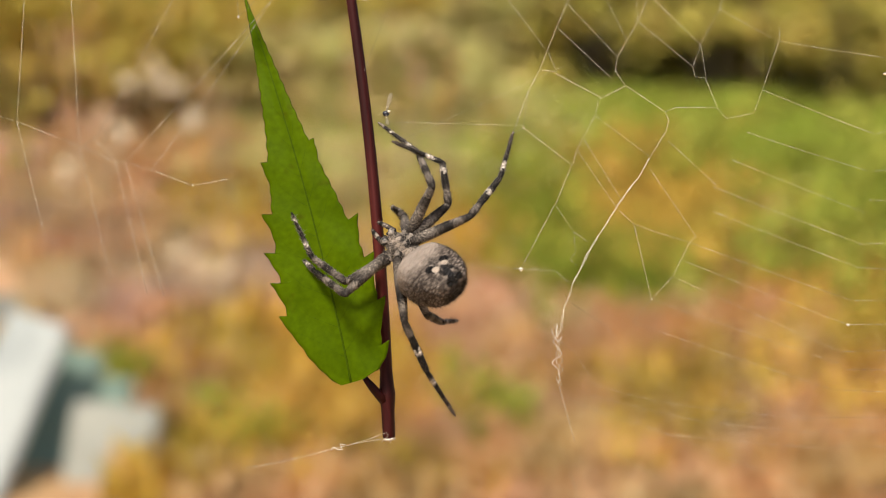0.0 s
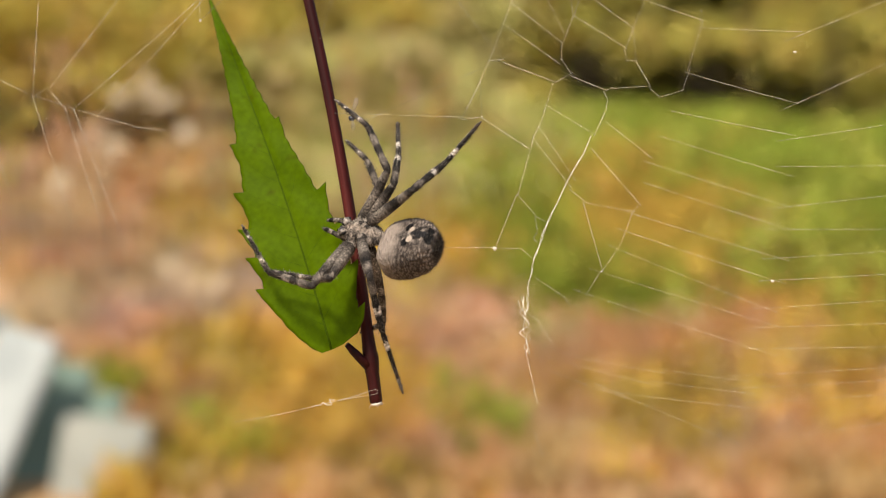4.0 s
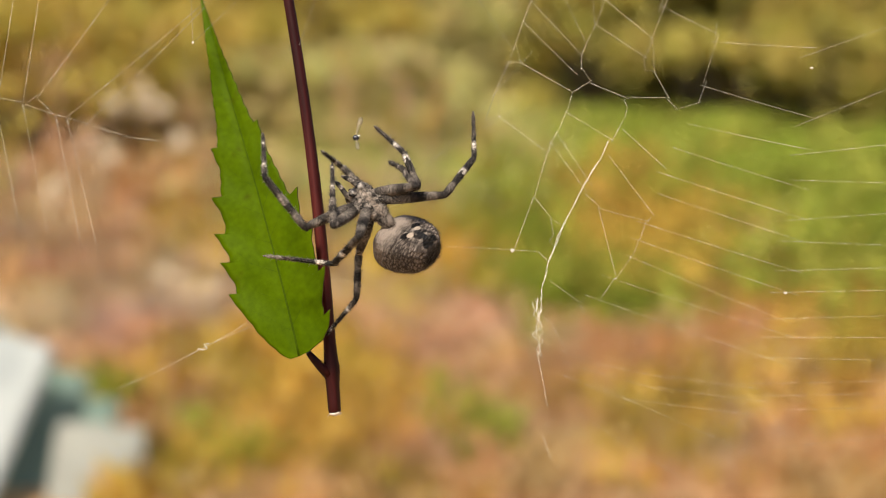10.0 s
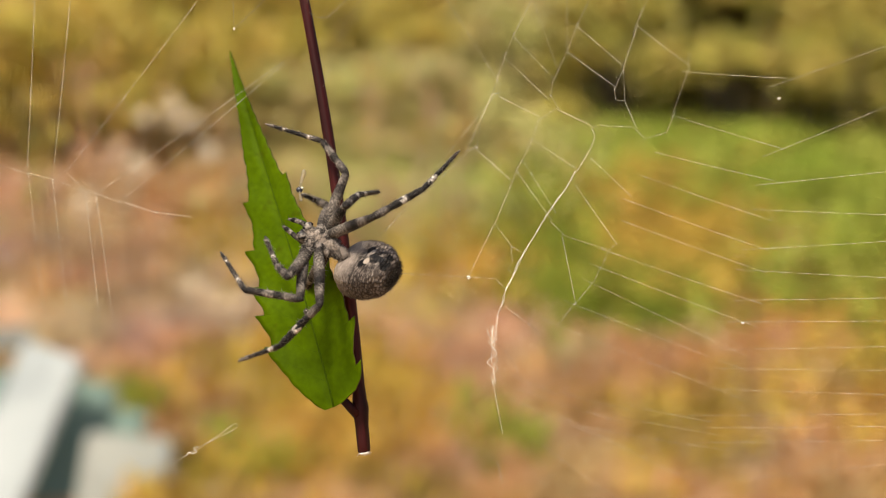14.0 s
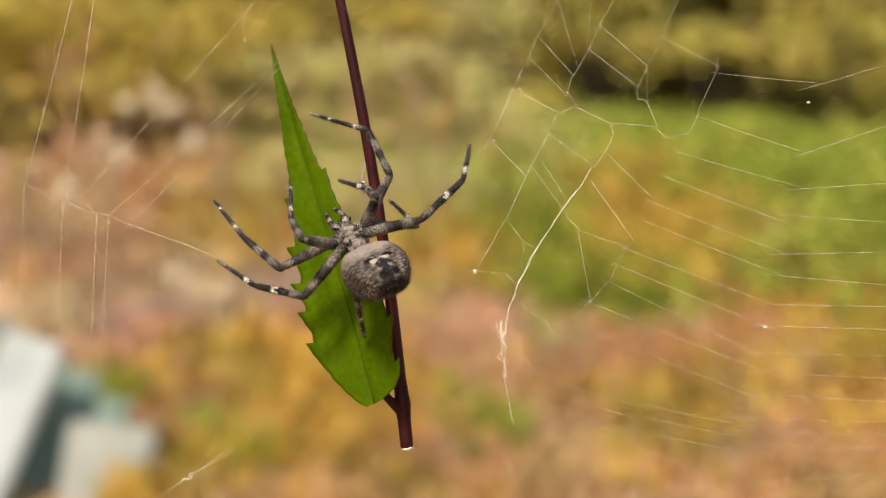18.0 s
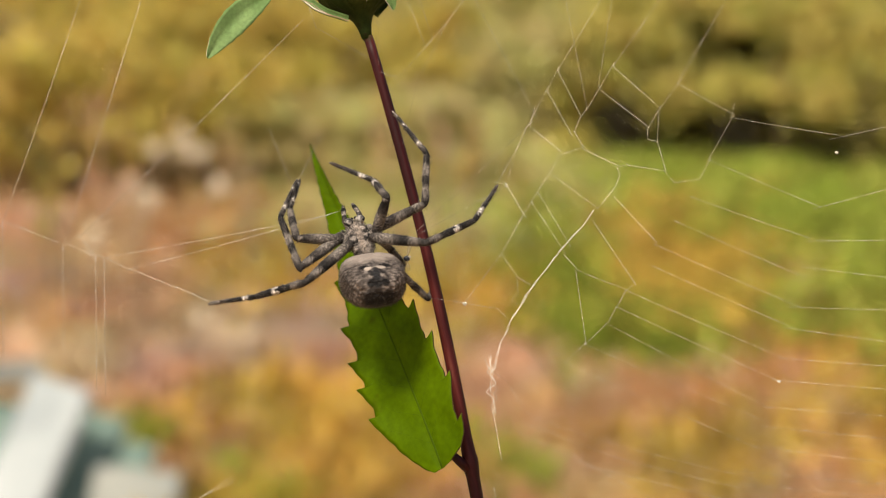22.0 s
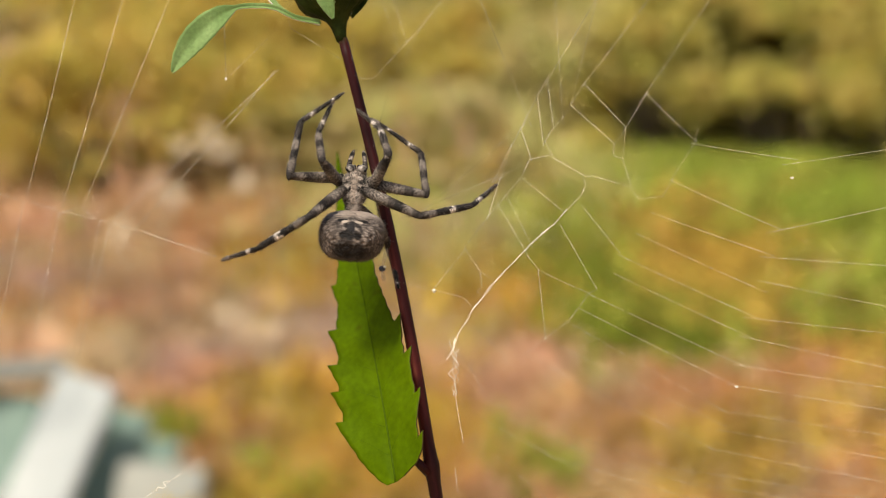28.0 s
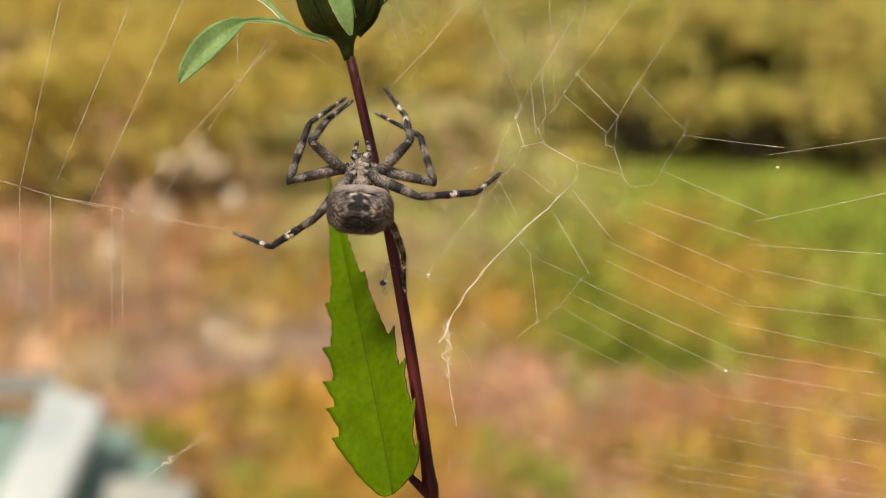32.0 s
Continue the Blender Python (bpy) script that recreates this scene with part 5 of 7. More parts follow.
for strand in range(3):
    line = []
    for i in range(60):
        f = i / 59
        wide = 0.03 + 0.05 * math.sin(f * math.pi) ** 2
        line.append((-0.34 + 1.36 * f + 0.03 * noise.noise(Vector((f * 14, strand * 4.0, 3.0))), wide * (1.8 * noise.noise(Vector((f * 8.5 + strand * 7, 1.7, strand))) + 0.8 * math.sin(f * 17 + strand * 2.1)) + 0.06 * (1 - f) * f))
    span(web, "bd", "be", (0.022, 0.016, 0.014)[strand], SILK_BRIGHT, "silk_band", line)
span(web, "bd", "be", 0.024, SILK_BRIGHT, "silk_band", [(-0.25, -0.1), (-0.14, -0.08), (-0.03, -0.03), (0.05, 0.02), (0.02, 0.08), (-0.04, 0.11)])
run(web, "be tm tl", 0.019, SILK)
run(web, "tn to", 0.017, SILK)
for spot_name, r_, down in (("s", 0.15, 0.0), ("s", 0.1, -0.15), ("q", 0.13, -1.4), ("spk", 0.13, 0.0), ("c", 0.06, 0.0), ("ib", 0.06, 0.0), ("g", 0.07, 0.0)):
    bm = bmesh.new()
    ball(bm, (0, 0, 0), (r_ * 1.2 * MM, r_ * 0.8 * MM, r_ * MM), 10, 7, shape=lambda v: v * (1 + 0.6 * noise.noise(v * 3 + Vector((r_ * 40, 0, 0)))))
    speck = part("silk_speck", bm, SILK_BRIGHT, web, "tiny white clot of silk")
    SPANS.append((speck, SWAY, [Matrix.Translation((p + Vector((0, down, 0))) * MM) for p in KNOTS[spot_name]]))

lweb = tagged(new("web_wing"), label="side wing of the pale web beside the leaf", category="spider web")
knot("w_A", (-9.61, 3.60), (-8.30, 3.52), (-6.52, 1.91), (-6.16, 1.82), (-7.48, 2.61), (-9.46, 3.60), (-8.17, 2.19), (-7.46, 2.04), (-9.37, 1.98), (-9.41, 2.08))
knot("w_K1", (-4.10, 1.40), (-3.62, 1.21), (-3.86, 1.20), (-3.89, 1.31), (-4.07, 1.15), (-3.88, 1.27), (-3.32, 1.01), (-3.96, 1.07), (-5.72, 1.20), (-6.60, 1.25))
knot("w_K2", (-2.70, 1.95), (-2.21, 1.56), (-2.61, 1.60), (-2.68, 1.92), (-2.51, 1.56), (-2.41, 2.02), (-2.05, 1.27), (-2.58, 1.53), (-2.59, 0.26), (-3.09, 0.37))
knot("w_V1", (-0.90, 0.10), (-0.80, 0.25), (-0.95, 0.20), (-0.96, 0.20), (-1.05, 0.25), (-0.92, 0.25), (-0.51, 0.15), (-0.92, 0.31), (-1.04, 0.16), (-0.98, 0.16))
knot("w_V2", (0.00, 0.00), (0.00, 0.00), (0.00, 0.00), (0.00, 0.00), (0.00, 0.00), (0.00, 0.00), (0.00, 0.00), (0.00, 0.00), (0.00, 0.00), (0.00, 0.00))
knot("w_S", (2.30, -0.75), (2.01, -0.60), (1.75, -0.55), (2.17, -0.71), (1.91, -0.80), (1.94, -0.91), (3.31, -1.26), (2.41, -0.81), (2.33, -0.42), (2.47, -0.52))
knot("w_N", (5.96, -2.05), (5.13, -1.46), (5.31, -1.70), (5.25, -1.61), (6.68, -2.51), (6.61, -2.67), (6.62, -2.68), (6.51, -2.38), (6.46, -1.29), (6.52, -1.44))
knot("w_E", (9.17, -1.55), (8.14, -2.06), (8.67, -2.21), (8.52, -1.97), (9.74, -3.71), (9.76, -4.03), (9.52, -3.78), (9.82, -3.65), (9.54, -1.71), (9.99, -1.96))
knot("w_TA", (-8.92, 16.25), (-5.58, 11.91), (-4.11, 13.74), (-5.95, 15.22), (-2.65, 22.21), (-2.18, 25.61), (-0.27, 26.37), (-1.26, 25.45), (-5.55, 22.96), (-5.47, 22.22))
knot("w_TK", (-4.92, 15.25), (-2.57, 11.90), (-1.86, 14.74), (-2.62, 16.23), (-1.15, 21.20), (2.63, 25.59), (5.13, 26.34), (2.61, 25.41), (1.60, 22.86), (1.65, 22.15))
knot("w_TL", (4.59, 15.25), (5.98, 11.89), (5.92, 13.74), (7.49, 15.50), (13.92, 20.19), (16.64, 17.85), (10.97, 26.31), (6.98, 25.37), (6.53, 22.80), (6.56, 22.10))
knot("w_TV", (10.84, 12.01), (9.50, 8.13), (10.33, 9.13), (14.07, 9.63), (14.43, 13.15), (16.65, 2.76), (19.33, 6.45), (16.76, 11.93), (9.96, 11.96), (10.37, 11.62))
knot("w_TS", (10.84, 11.26), (9.75, 7.62), (10.58, 8.72), (13.82, 8.87), (14.68, 12.65), (16.75, 2.66), (19.43, 6.35), (16.86, 11.88), (10.06, 11.85), (10.48, 11.52))
knot("w_DA", (-6.88, -7.92), (-4.52, -8.03), (-4.01, -9.63), (-4.32, -9.76), (-7.95, -8.92), (-8.56, -8.02), (-9.97, -9.41), (-9.65, -9.63), (-11.30, -9.78), (-9.18, -9.64))
knot("w_DK1", (-1.38, -10.12), (0.15, -10.34), (-1.35, -10.33), (-2.06, -10.26), (-4.54, -10.38), (-3.00, -10.32), (-5.14, -10.56), (-6.15, -10.58), (-7.65, -10.54), (-6.39, -10.45))
knot("w_DV1", (1.83, -11.43), (2.97, -11.30), (1.55, -11.33), (0.87, -11.37), (-1.53, -11.28), (-0.05, -11.32), (-2.34, -11.41), (-3.12, -11.33), (-2.98, -11.55), (-0.80, -11.50))
knot("w_DV2", (3.28, -11.53), (4.53, -11.55), (3.01, -11.53), (2.18, -11.57), (-0.58, -11.53), (1.02, -11.57), (-2.24, -11.56), (-2.65, -11.63), (-2.36, -11.70), (0.17, -11.66))
knot("w_W", (-15.11, 5.20), (-13.83, 5.13), (-12.03, 3.51), (-11.72, 3.44), (-13.00, 4.22), (-15.11, 5.23), (-13.82, 3.82), (-13.16, 3.68), (-15.15, 3.65), (-15.14, 3.74))
run(lweb, "w_W w_A w_K1 w_V1 w_V2 w_S", 0.017, SILK)
run(lweb, "w_S w_N w_E", 0.022, SILK)
run(lweb, "w_K1 w_K2 w_V1", 0.016, SILK)
for way_along in ("w_A w_TA", "w_K1 w_TK", "w_K2 w_TL", "w_V2 w_TV", "w_S w_TS"):
    run(lweb, way_along, 0.018, SILK, sag=0.12, held=True)
for way_along in ("w_A w_DA", "w_K1 w_DK1", "w_V1 w_DV1", "w_V2 w_DV2"):
    run(lweb, way_along, 0.015, SILK, held=True)
for spot_name, r_ in (("w_N", 0.06), ("w_S", 0.05)):
    bm = bmesh.new()
    ball(bm, (0, 0, 0), (r_ * 1.6 * MM, r_ * 0.8 * MM, r_ * MM), 10, 7)
    SPANS.append((part("silk_speck", bm, SILK_BRIGHT, lweb), WING_SWAY, [Matrix.Translation(p * MM) for p in KNOTS[spot_name]]))

tug = tagged(new("loose_thread"), label="loose silk thread with a small white knot", category="silk thread")
bm = bmesh.new()
tube(bm, [Vector((-x, 0.1 * math.sin(x * 0.5), 0)) * MM for x in np.linspace(0.3, 13, 30)], 0.016 * MM, 5)
part("thread", bm, SILK, tug)
bm = bmesh.new()
tube(bm, [Vector((-x, y, 0.05)) * MM for x, y in ((0.3, 0.03), (0.05, 0.1), (0, 0.3), (0.12, 0.46), (0.4, 0.45), (1.6, 0.26), (3.0, 0.16), (4.4, 0.05))], 0.016 * MM, 5)
part("thread", bm, SILK, tug)
bm = bmesh.new()
tube(bm, [Vector(p) * MM for p in ((-3.9, 0.2, 0), (-4.3, 0.35, 0), (-4.2, -0.15, 0.1), (-4.6, -0.1, 0), (-4.9, 0.2, 0.05), (-5.2, 0, 0))], 0.04 * MM, 6)
part("knot", bm, SILK_BRIGHT, tug)


up_at = spot_mm(400, 140)
upper = tagged(new("anchor_threads"), label="three fine silk threads meeting at a knot", category="silk thread")
for x1, y1, r_ in ((395, 20, 0.016), (475, 68, 0.015)):
    thread(upper, up_at, [(400, 140), (x1, y1)], r_, SILK, 0.03)
bm = bmesh.new()
ball(bm, (0, 0, 0), (0.1 * MM, 0.14 * MM, 0.1 * MM), 8, 6)
part("knot", bm, SILK_BRIGHT, upper)

stay = tagged(new("stay_threads"), label="fine silk threads tied to the stem under the flower", category="silk thread")


def stay_line(pts, r_, mat=None):
    bm = bmesh.new()
    tube(bm, [Vector((x, y + 2.6, 0.4)) * MM for x, y in pts], r_ * 0.62 * MM, 5)
    part("thread", bm, mat or SILK, stay)


stay_line([(0.4, 36.8), (1.2, 36.2), (2.1, 36.0), (7.2, 39.6), (14.0, 45.5)], 0.026)
stay_line([(0.9, 30.0), (3.4, 35.0), (7.2, 39.6)], 0.018, SILK_FINE)
stay_line([(4.9, 38.0), (4.2, 43.5), (3.9, 50.0)], 0.02)
stay_line([(5.7, 38.6), (5.2, 44.0), (4.9, 50.0)], 0.02)
stay_line([(-0.3, 38.3), (-4.2, 42.0), (-4.4, 44.0)], 0.024)
stay_line([(0.3, 36.8), (1.2, 40.5), (1.6, 45.0)], 0.016, SILK_FINE)

husk = tagged(new("insect_remains"), label="tiny blue-black insect remains with two pale wings in silk", category="insect")
bm = bmesh.new()
ball(bm, (-0.1 * MM, -0.3 * MM, 0), (0.3 * MM, 0.24 * MM, 0.22 * MM), 14, 10, shape=lambda v: v * (1 + 0.25 * noise.noise(v * 3)))
for k in range(6):
    hair(bm, Vector((-0.1, -0.3, 0.1)) * MM, Vector((-0.5 + 0.18 * k, -0.75 + 0.1 * (k % 3), 0.2)) * MM, 0.025 * MM, 0)
part("body", bm, HUSK, husk, "shrivelled blue-black body")
bm = bmesh.new()
ball(bm, (0.16 * MM, -0.14 * MM, 0.16 * MM), (0.14 * MM, 0.1 * MM, 0.1 * MM), 10, 7)
part("head", bm, SILK_BRIGHT, husk, "white silk-wrapped head")


def wing(tip, wide):
    """A long rounded wing from the body to its tip, a little cupped."""
    bm = bmesh.new()
    tip = Vector(tip)
    side = tip.cross(Vector((0, 0, 1))).normalized()
    rows_ = []
    for q in np.linspace(0, 1, 12):
        w = wide * (0.25 + 0.75 * q) * math.sqrt(max(0.0, 1 - max(0.0, (q - 0.7) / 0.3) ** 2)) + 0.015
        rows_.append([bm.verts.new((tip * float(q) + side * w * u + Vector((-0.1, -0.25, 0.12 + 0.1 * (1 - u * u)))) * MM) for u in (-1, -0.4, 0.4, 1)])
    for a, c in zip(rows_, rows_[1:]):
        for k in range(3):
            bm.faces.new((a[k], a[k + 1], c[k + 1], c[k]))
    bmesh.ops.solidify(bm, geom=bm.faces[:], thickness=0.02 * MM)
    part("wing", bm, WING_FILM, husk, "pale translucent wing")


wing((0.5, 1.75, 0.1), 0.26)
wing((0.2, -1.15, 0.0), 0.22)


# ---- what moves ----
def turn(x, y, z, roll, tilt=0.0, twist=0.0):
    """A pose on the stage in millimetres; roll in the picture's plane, tilt about the thing's x, twist about its length."""
    return pose(x * MM, y * MM, z * MM, 0, 0, roll) @ pose(0, 0, 0, tilt, 0, 0) @ pose(0, 0, 0, 0, twist, 0)


def between(rows, t):
    """Values of the rows at a time, eased from one to the next."""
    for a, c in zip(rows, rows[1:]):
        if a[0] <= t <= c[0]:
            f = (t - a[0]) / (c[0] - a[0])
            f = f * f * (3 - 2 * f)
            return a[1:], c[1:], f
    return rows[-1][1:], rows[-1][1:], 0.0


def way(yaw, rise):
    y, e = radians(yaw), radians(rise)
    return Vector((math.cos(y) * math.cos(e), math.sin(y) * math.cos(e), math.sin(e)))


def swing(a, c, f):
    """From one direction to another, along the arc."""
    return a.slerp(c, f) if a.dot(c) > -0.999 else a.lerp(c, f)


def joint_pose(root, d):
    y = d.normalized()
    x = y.cross(Vector((0, 0, 1)) if abs(y.z) < 0.95 else Vector((1, 0, 0))).normalized()
    z = x.cross(y)
    m = Matrix((x, y, z)).transposed().to_4x4()
    m.translation = root
    return m


def stepping(name, rows):
    """Key a leg from rows of seconds and, for each of its three joints, the bearing and the rise in the spider's space."""
    keys = [[], [], []]
    for k in range(65):
        t = k * 0.5
        a, c, f = between(rows, t)
        at = Vector(HIPS[name]) * MM
        for i in range(3):
            d = swing(way(a[2 * i], a[2 * i + 1]), way(c[2 * i], c[2 * i + 1]), f)
            keys[i].append((t, joint_pose(at, d)))
            at = at + d.normalized() * LENGTHS[name][i] * MM
    for seg, rows_ in zip(legs[name], keys):
        walk(seg, rows_)


def motions():
    stem_rows = [
        (0, -8.80, -13.66, -1.00, 5.34),
        (1, -7.43, -13.86, -1.00, 8.45),
        (2, -8.58, -15.31, -1.00, 8.52),
        (3, -7.26, -13.28, -1.00, 9.34),
        (5.5, -6.72, -12.33, -1.00, 10.83),
        (6, -7.92, -11.82, -1.00, 10.83),
        (6.5, -7.52, -14.11, -1.00, 9.82),
        (7, -7.81, -16.01, -1.00, 8.82),
        (7.5, -7.06, -13.86, -1.00, 8.52),
        (8, -6.44, -14.21, -1.00, 8.22),
        (8.5, -8.10, -13.58, -1.00, 8.40),
        (9, -7.37, -16.09, -1.00, 8.58),
        (9.5, -8.93, -15.79, -1.00, 7.82),
        (10, -9.48, -12.93, -1.00, 7.06),
        (10.5, -11.93, -13.80, -1.00, 7.11),
        (11, -10.21, -15.07, -1.00, 7.15),
        (11.5, -8.34, -15.03, -1.00, 6.92),
        (12, -8.35, -13.97, -1.00, 6.69),
        (12.5, -9.05, -15.11, -1.00, 6.01),
        (13, -8.56, -13.23, -1.00, 5.33),
        (13.5, -6.46, -17.52, -1.00, 6.64),
        (14, -4.55, -15.92, -1.00, 7.96),
        (14.5, -4.88, -13.58, -1.00, 7.96),
        (16.5, -1.72, -15.57, -1.00, 6.85),
        (17, -2.40, -15.93, -1.00, 6.85),
        (17.5, -1.19, -15.24, -1.00, 7.88),
        (18, 0.58, -16.65, -1.00, 8.90),
        (18.5, 0.70, -15.80, -1.00, 9.28),
        (19, -0.06, -14.03, -1.00, 9.65),
        (19.5, -0.50, -14.79, -1.00, 9.81),
        (20, 1.09, -15.51, -1.00, 9.98),
        (20.5, 4.10, -16.50, -1.00, 11.29),
        (21, 4.42, -16.56, -1.00, 12.60),
        (21.5, 3.83, -15.03, -1.00, 13.00),
        (22, 4.93, -16.32, -1.00, 13.40),
        (22.5, 6.51, -18.25, -1.00, 12.96),
        (23, 6.69, -19.06, -1.00, 12.52),
        (23.5, 6.65, -17.34, -1.00, 12.06),
        (24, 5.85, -16.96, -1.00, 11.60),
        (24.5, 7.18, -17.86, -1.00, 11.60),
        (26.5, 5.34, -15.49, -1.00, 12.86),
        (27, 5.80, -17.92, -1.00, 12.86),
        (27.5, 5.22, -19.29, -1.00, 12.30),
        (28, 5.35, -18.64, -1.00, 11.74),
        (28.5, 4.82, -16.63, -1.00, 11.79),
        (29, 5.61, -18.83, -1.00, 11.84),
        (29.5, 6.90, -20.42, -1.00, 11.70),
        (30, 6.44, -21.83, -1.00, 11.56),
        (30.5, 7.16, -21.79, -1.00, 11.58),
        (31, 6.40, -21.13, -1.00, 11.59),
        (31.5, 6.90, -21.15, -1.00, 11.08),
        (32, 7.05, -21.91, -1.00, 10.57),
    ]
    stem_at = {r[0]: turn(*r[1:]) for r in stem_rows}
    walk(plant, [(t, STAGE @ m) for t, m in stem_at.items()])
    walk(stay, [(t, STAGE @ m) for t, m in stem_at.items()])
    walk(flower, [(t, pose(0, 0, 0, 0, a, 0)) for t, a in ((0, 30), (19, 33), (23, 27), (24.5, 34), (27, 16), (28, 8), (30, 0), (32, 14))])
    walk(leaf, [(r[0], stem_at[r[0]].inverted() @ turn(*r[1:])) for r in [
        (0, -11.96, -8.45, 1.70, 16.12, -5.92, -0.00),
        (1, -11.72, -8.36, 1.70, 16.82, -4.05, -0.00),
        (2, -12.72, -9.54, 1.70, 17.69, -0.43, -0.00),
        (3, -11.26, -8.15, 1.70, 19.20, -8.89, -0.00),
        (5.5, -10.12, -7.39, 1.70, 22.07, -14.89, -8.00),
        (6, -11.31, -6.88, 1.70, 22.07, -14.89, -8.00),
        (6.5, -10.99, -8.94, 1.70, 21.16, -12.81, -9.50),
        (7, -11.35, -10.62, 1.70, 20.24, -10.73, -11.00),
        (7.5, -10.57, -8.50, 1.70, 19.87, -11.47, -12.00),
        (8, -9.92, -8.90, 1.70, 19.50, -12.22, -13.00),
        (8.5, -11.60, -8.23, 1.70, 20.02, -9.54, -14.50),
        (9, -10.90, -10.71, 1.70, 20.54, -6.85, -16.00),
        (9.5, -12.15, -10.48, 1.70, 19.12, -10.50, -16.00),
        (10, -12.39, -7.71, 1.70, 17.70, -14.15, -16.00),
        (10.5, -14.90, -8.71, 1.70, 17.49, -11.60, -16.50),
        (11, -13.25, -10.12, 1.70, 17.27, -9.06, -17.00),
        (11.5, -11.28, -10.27, 1.70, 16.77, -9.94, -17.50),
        (12, -11.18, -9.40, 1.70, 16.27, -10.83, -18.00),
        (12.5, -11.57, -10.62, 1.70, 15.72, -10.26, -18.00),
        (13, -10.76, -8.83, 1.70, 15.17, -9.70, -18.00),
        (13.5, -8.81, -13.17, 1.70, 17.18, -12.67, -19.00),
        (14, -7.03, -11.62, 1.70, 19.18, -15.65, -20.00),
        (14.5, -7.36, -9.28, 1.70, 19.18, -15.65, -20.00),
        (16.5, -3.54, -11.00, 1.70, 19.68, -11.78, -25.00),
        (17, -4.22, -11.36, 1.70, 19.68, -11.78, -25.00),
        (17.5, -3.49, -10.84, 1.70, 19.00, -13.92, -26.00),
        (18, -2.22, -12.43, 1.70, 18.32, -16.06, -27.00),
        (18.5, -2.24, -11.69, 1.70, 18.85, -15.76, -27.00),
        (19, -3.15, -10.03, 1.70, 19.39, -15.47, -27.00),
        (19.5, -3.21, -10.80, 2.40, 21.06, -19.11, -27.00),
        (20, -1.26, -11.53, 3.10, 22.73, -22.76, -27.00),
        (20.5, 1.58, -12.83, 3.80, 23.58, -23.10, -27.00),
        (21, 1.73, -13.19, 4.50, 24.44, -23.43, -27.00),
        (21.5, 0.93, -11.33, 4.50, 24.81, -24.48, -27.00),
        (22, 1.82, -12.28, 4.50, 25.18, -25.53, -27.00),
        (22.5, 3.53, -13.82, 4.50, 24.23, -29.27, -27.00),
        (23, 3.83, -14.26, 4.50, 23.29, -33.00, -27.00),
        (23.5, 4.02, -13.02, 4.50, 22.92, -33.01, -27.00),
        (24, 3.46, -13.11, 4.50, 22.56, -33.03, -27.00),
        (24.5, 5.03, -15.20, 4.50, 22.56, -33.03, -27.00),
        (26.5, 2.51, -14.34, 4.50, 19.06, -25.72, -28.00),
        (27, 3.12, -17.45, 4.50, 19.06, -25.72, -28.00),
        (27.5, 2.17, -17.40, 4.50, 16.87, -27.80, -28.00),
        (28, 1.95, -15.33, 4.50, 14.69, -29.89, -28.00),
        (28.5, 1.52, -13.57, 4.50, 15.39, -28.41, -28.00),
        (29, 2.40, -15.94, 4.50, 16.10, -26.92, -28.00),
        (29.5, 3.62, -16.40, 4.50, 16.33, -29.20, -28.00),
        (30, 3.18, -17.06, 4.50, 16.56, -31.48, -28.00),
        (30.5, 3.71, -16.42, 4.50, 15.98, -30.91, -28.00),
        (31, 2.85, -15.52, 4.50, 15.39, -30.35, -28.00),
        (31.5, 3.40, -16.31, 4.50, 15.78, -31.08, -28.00),
        (32, 3.59, -17.84, 4.50, 16.16, -31.80, -28.00),
    ]])
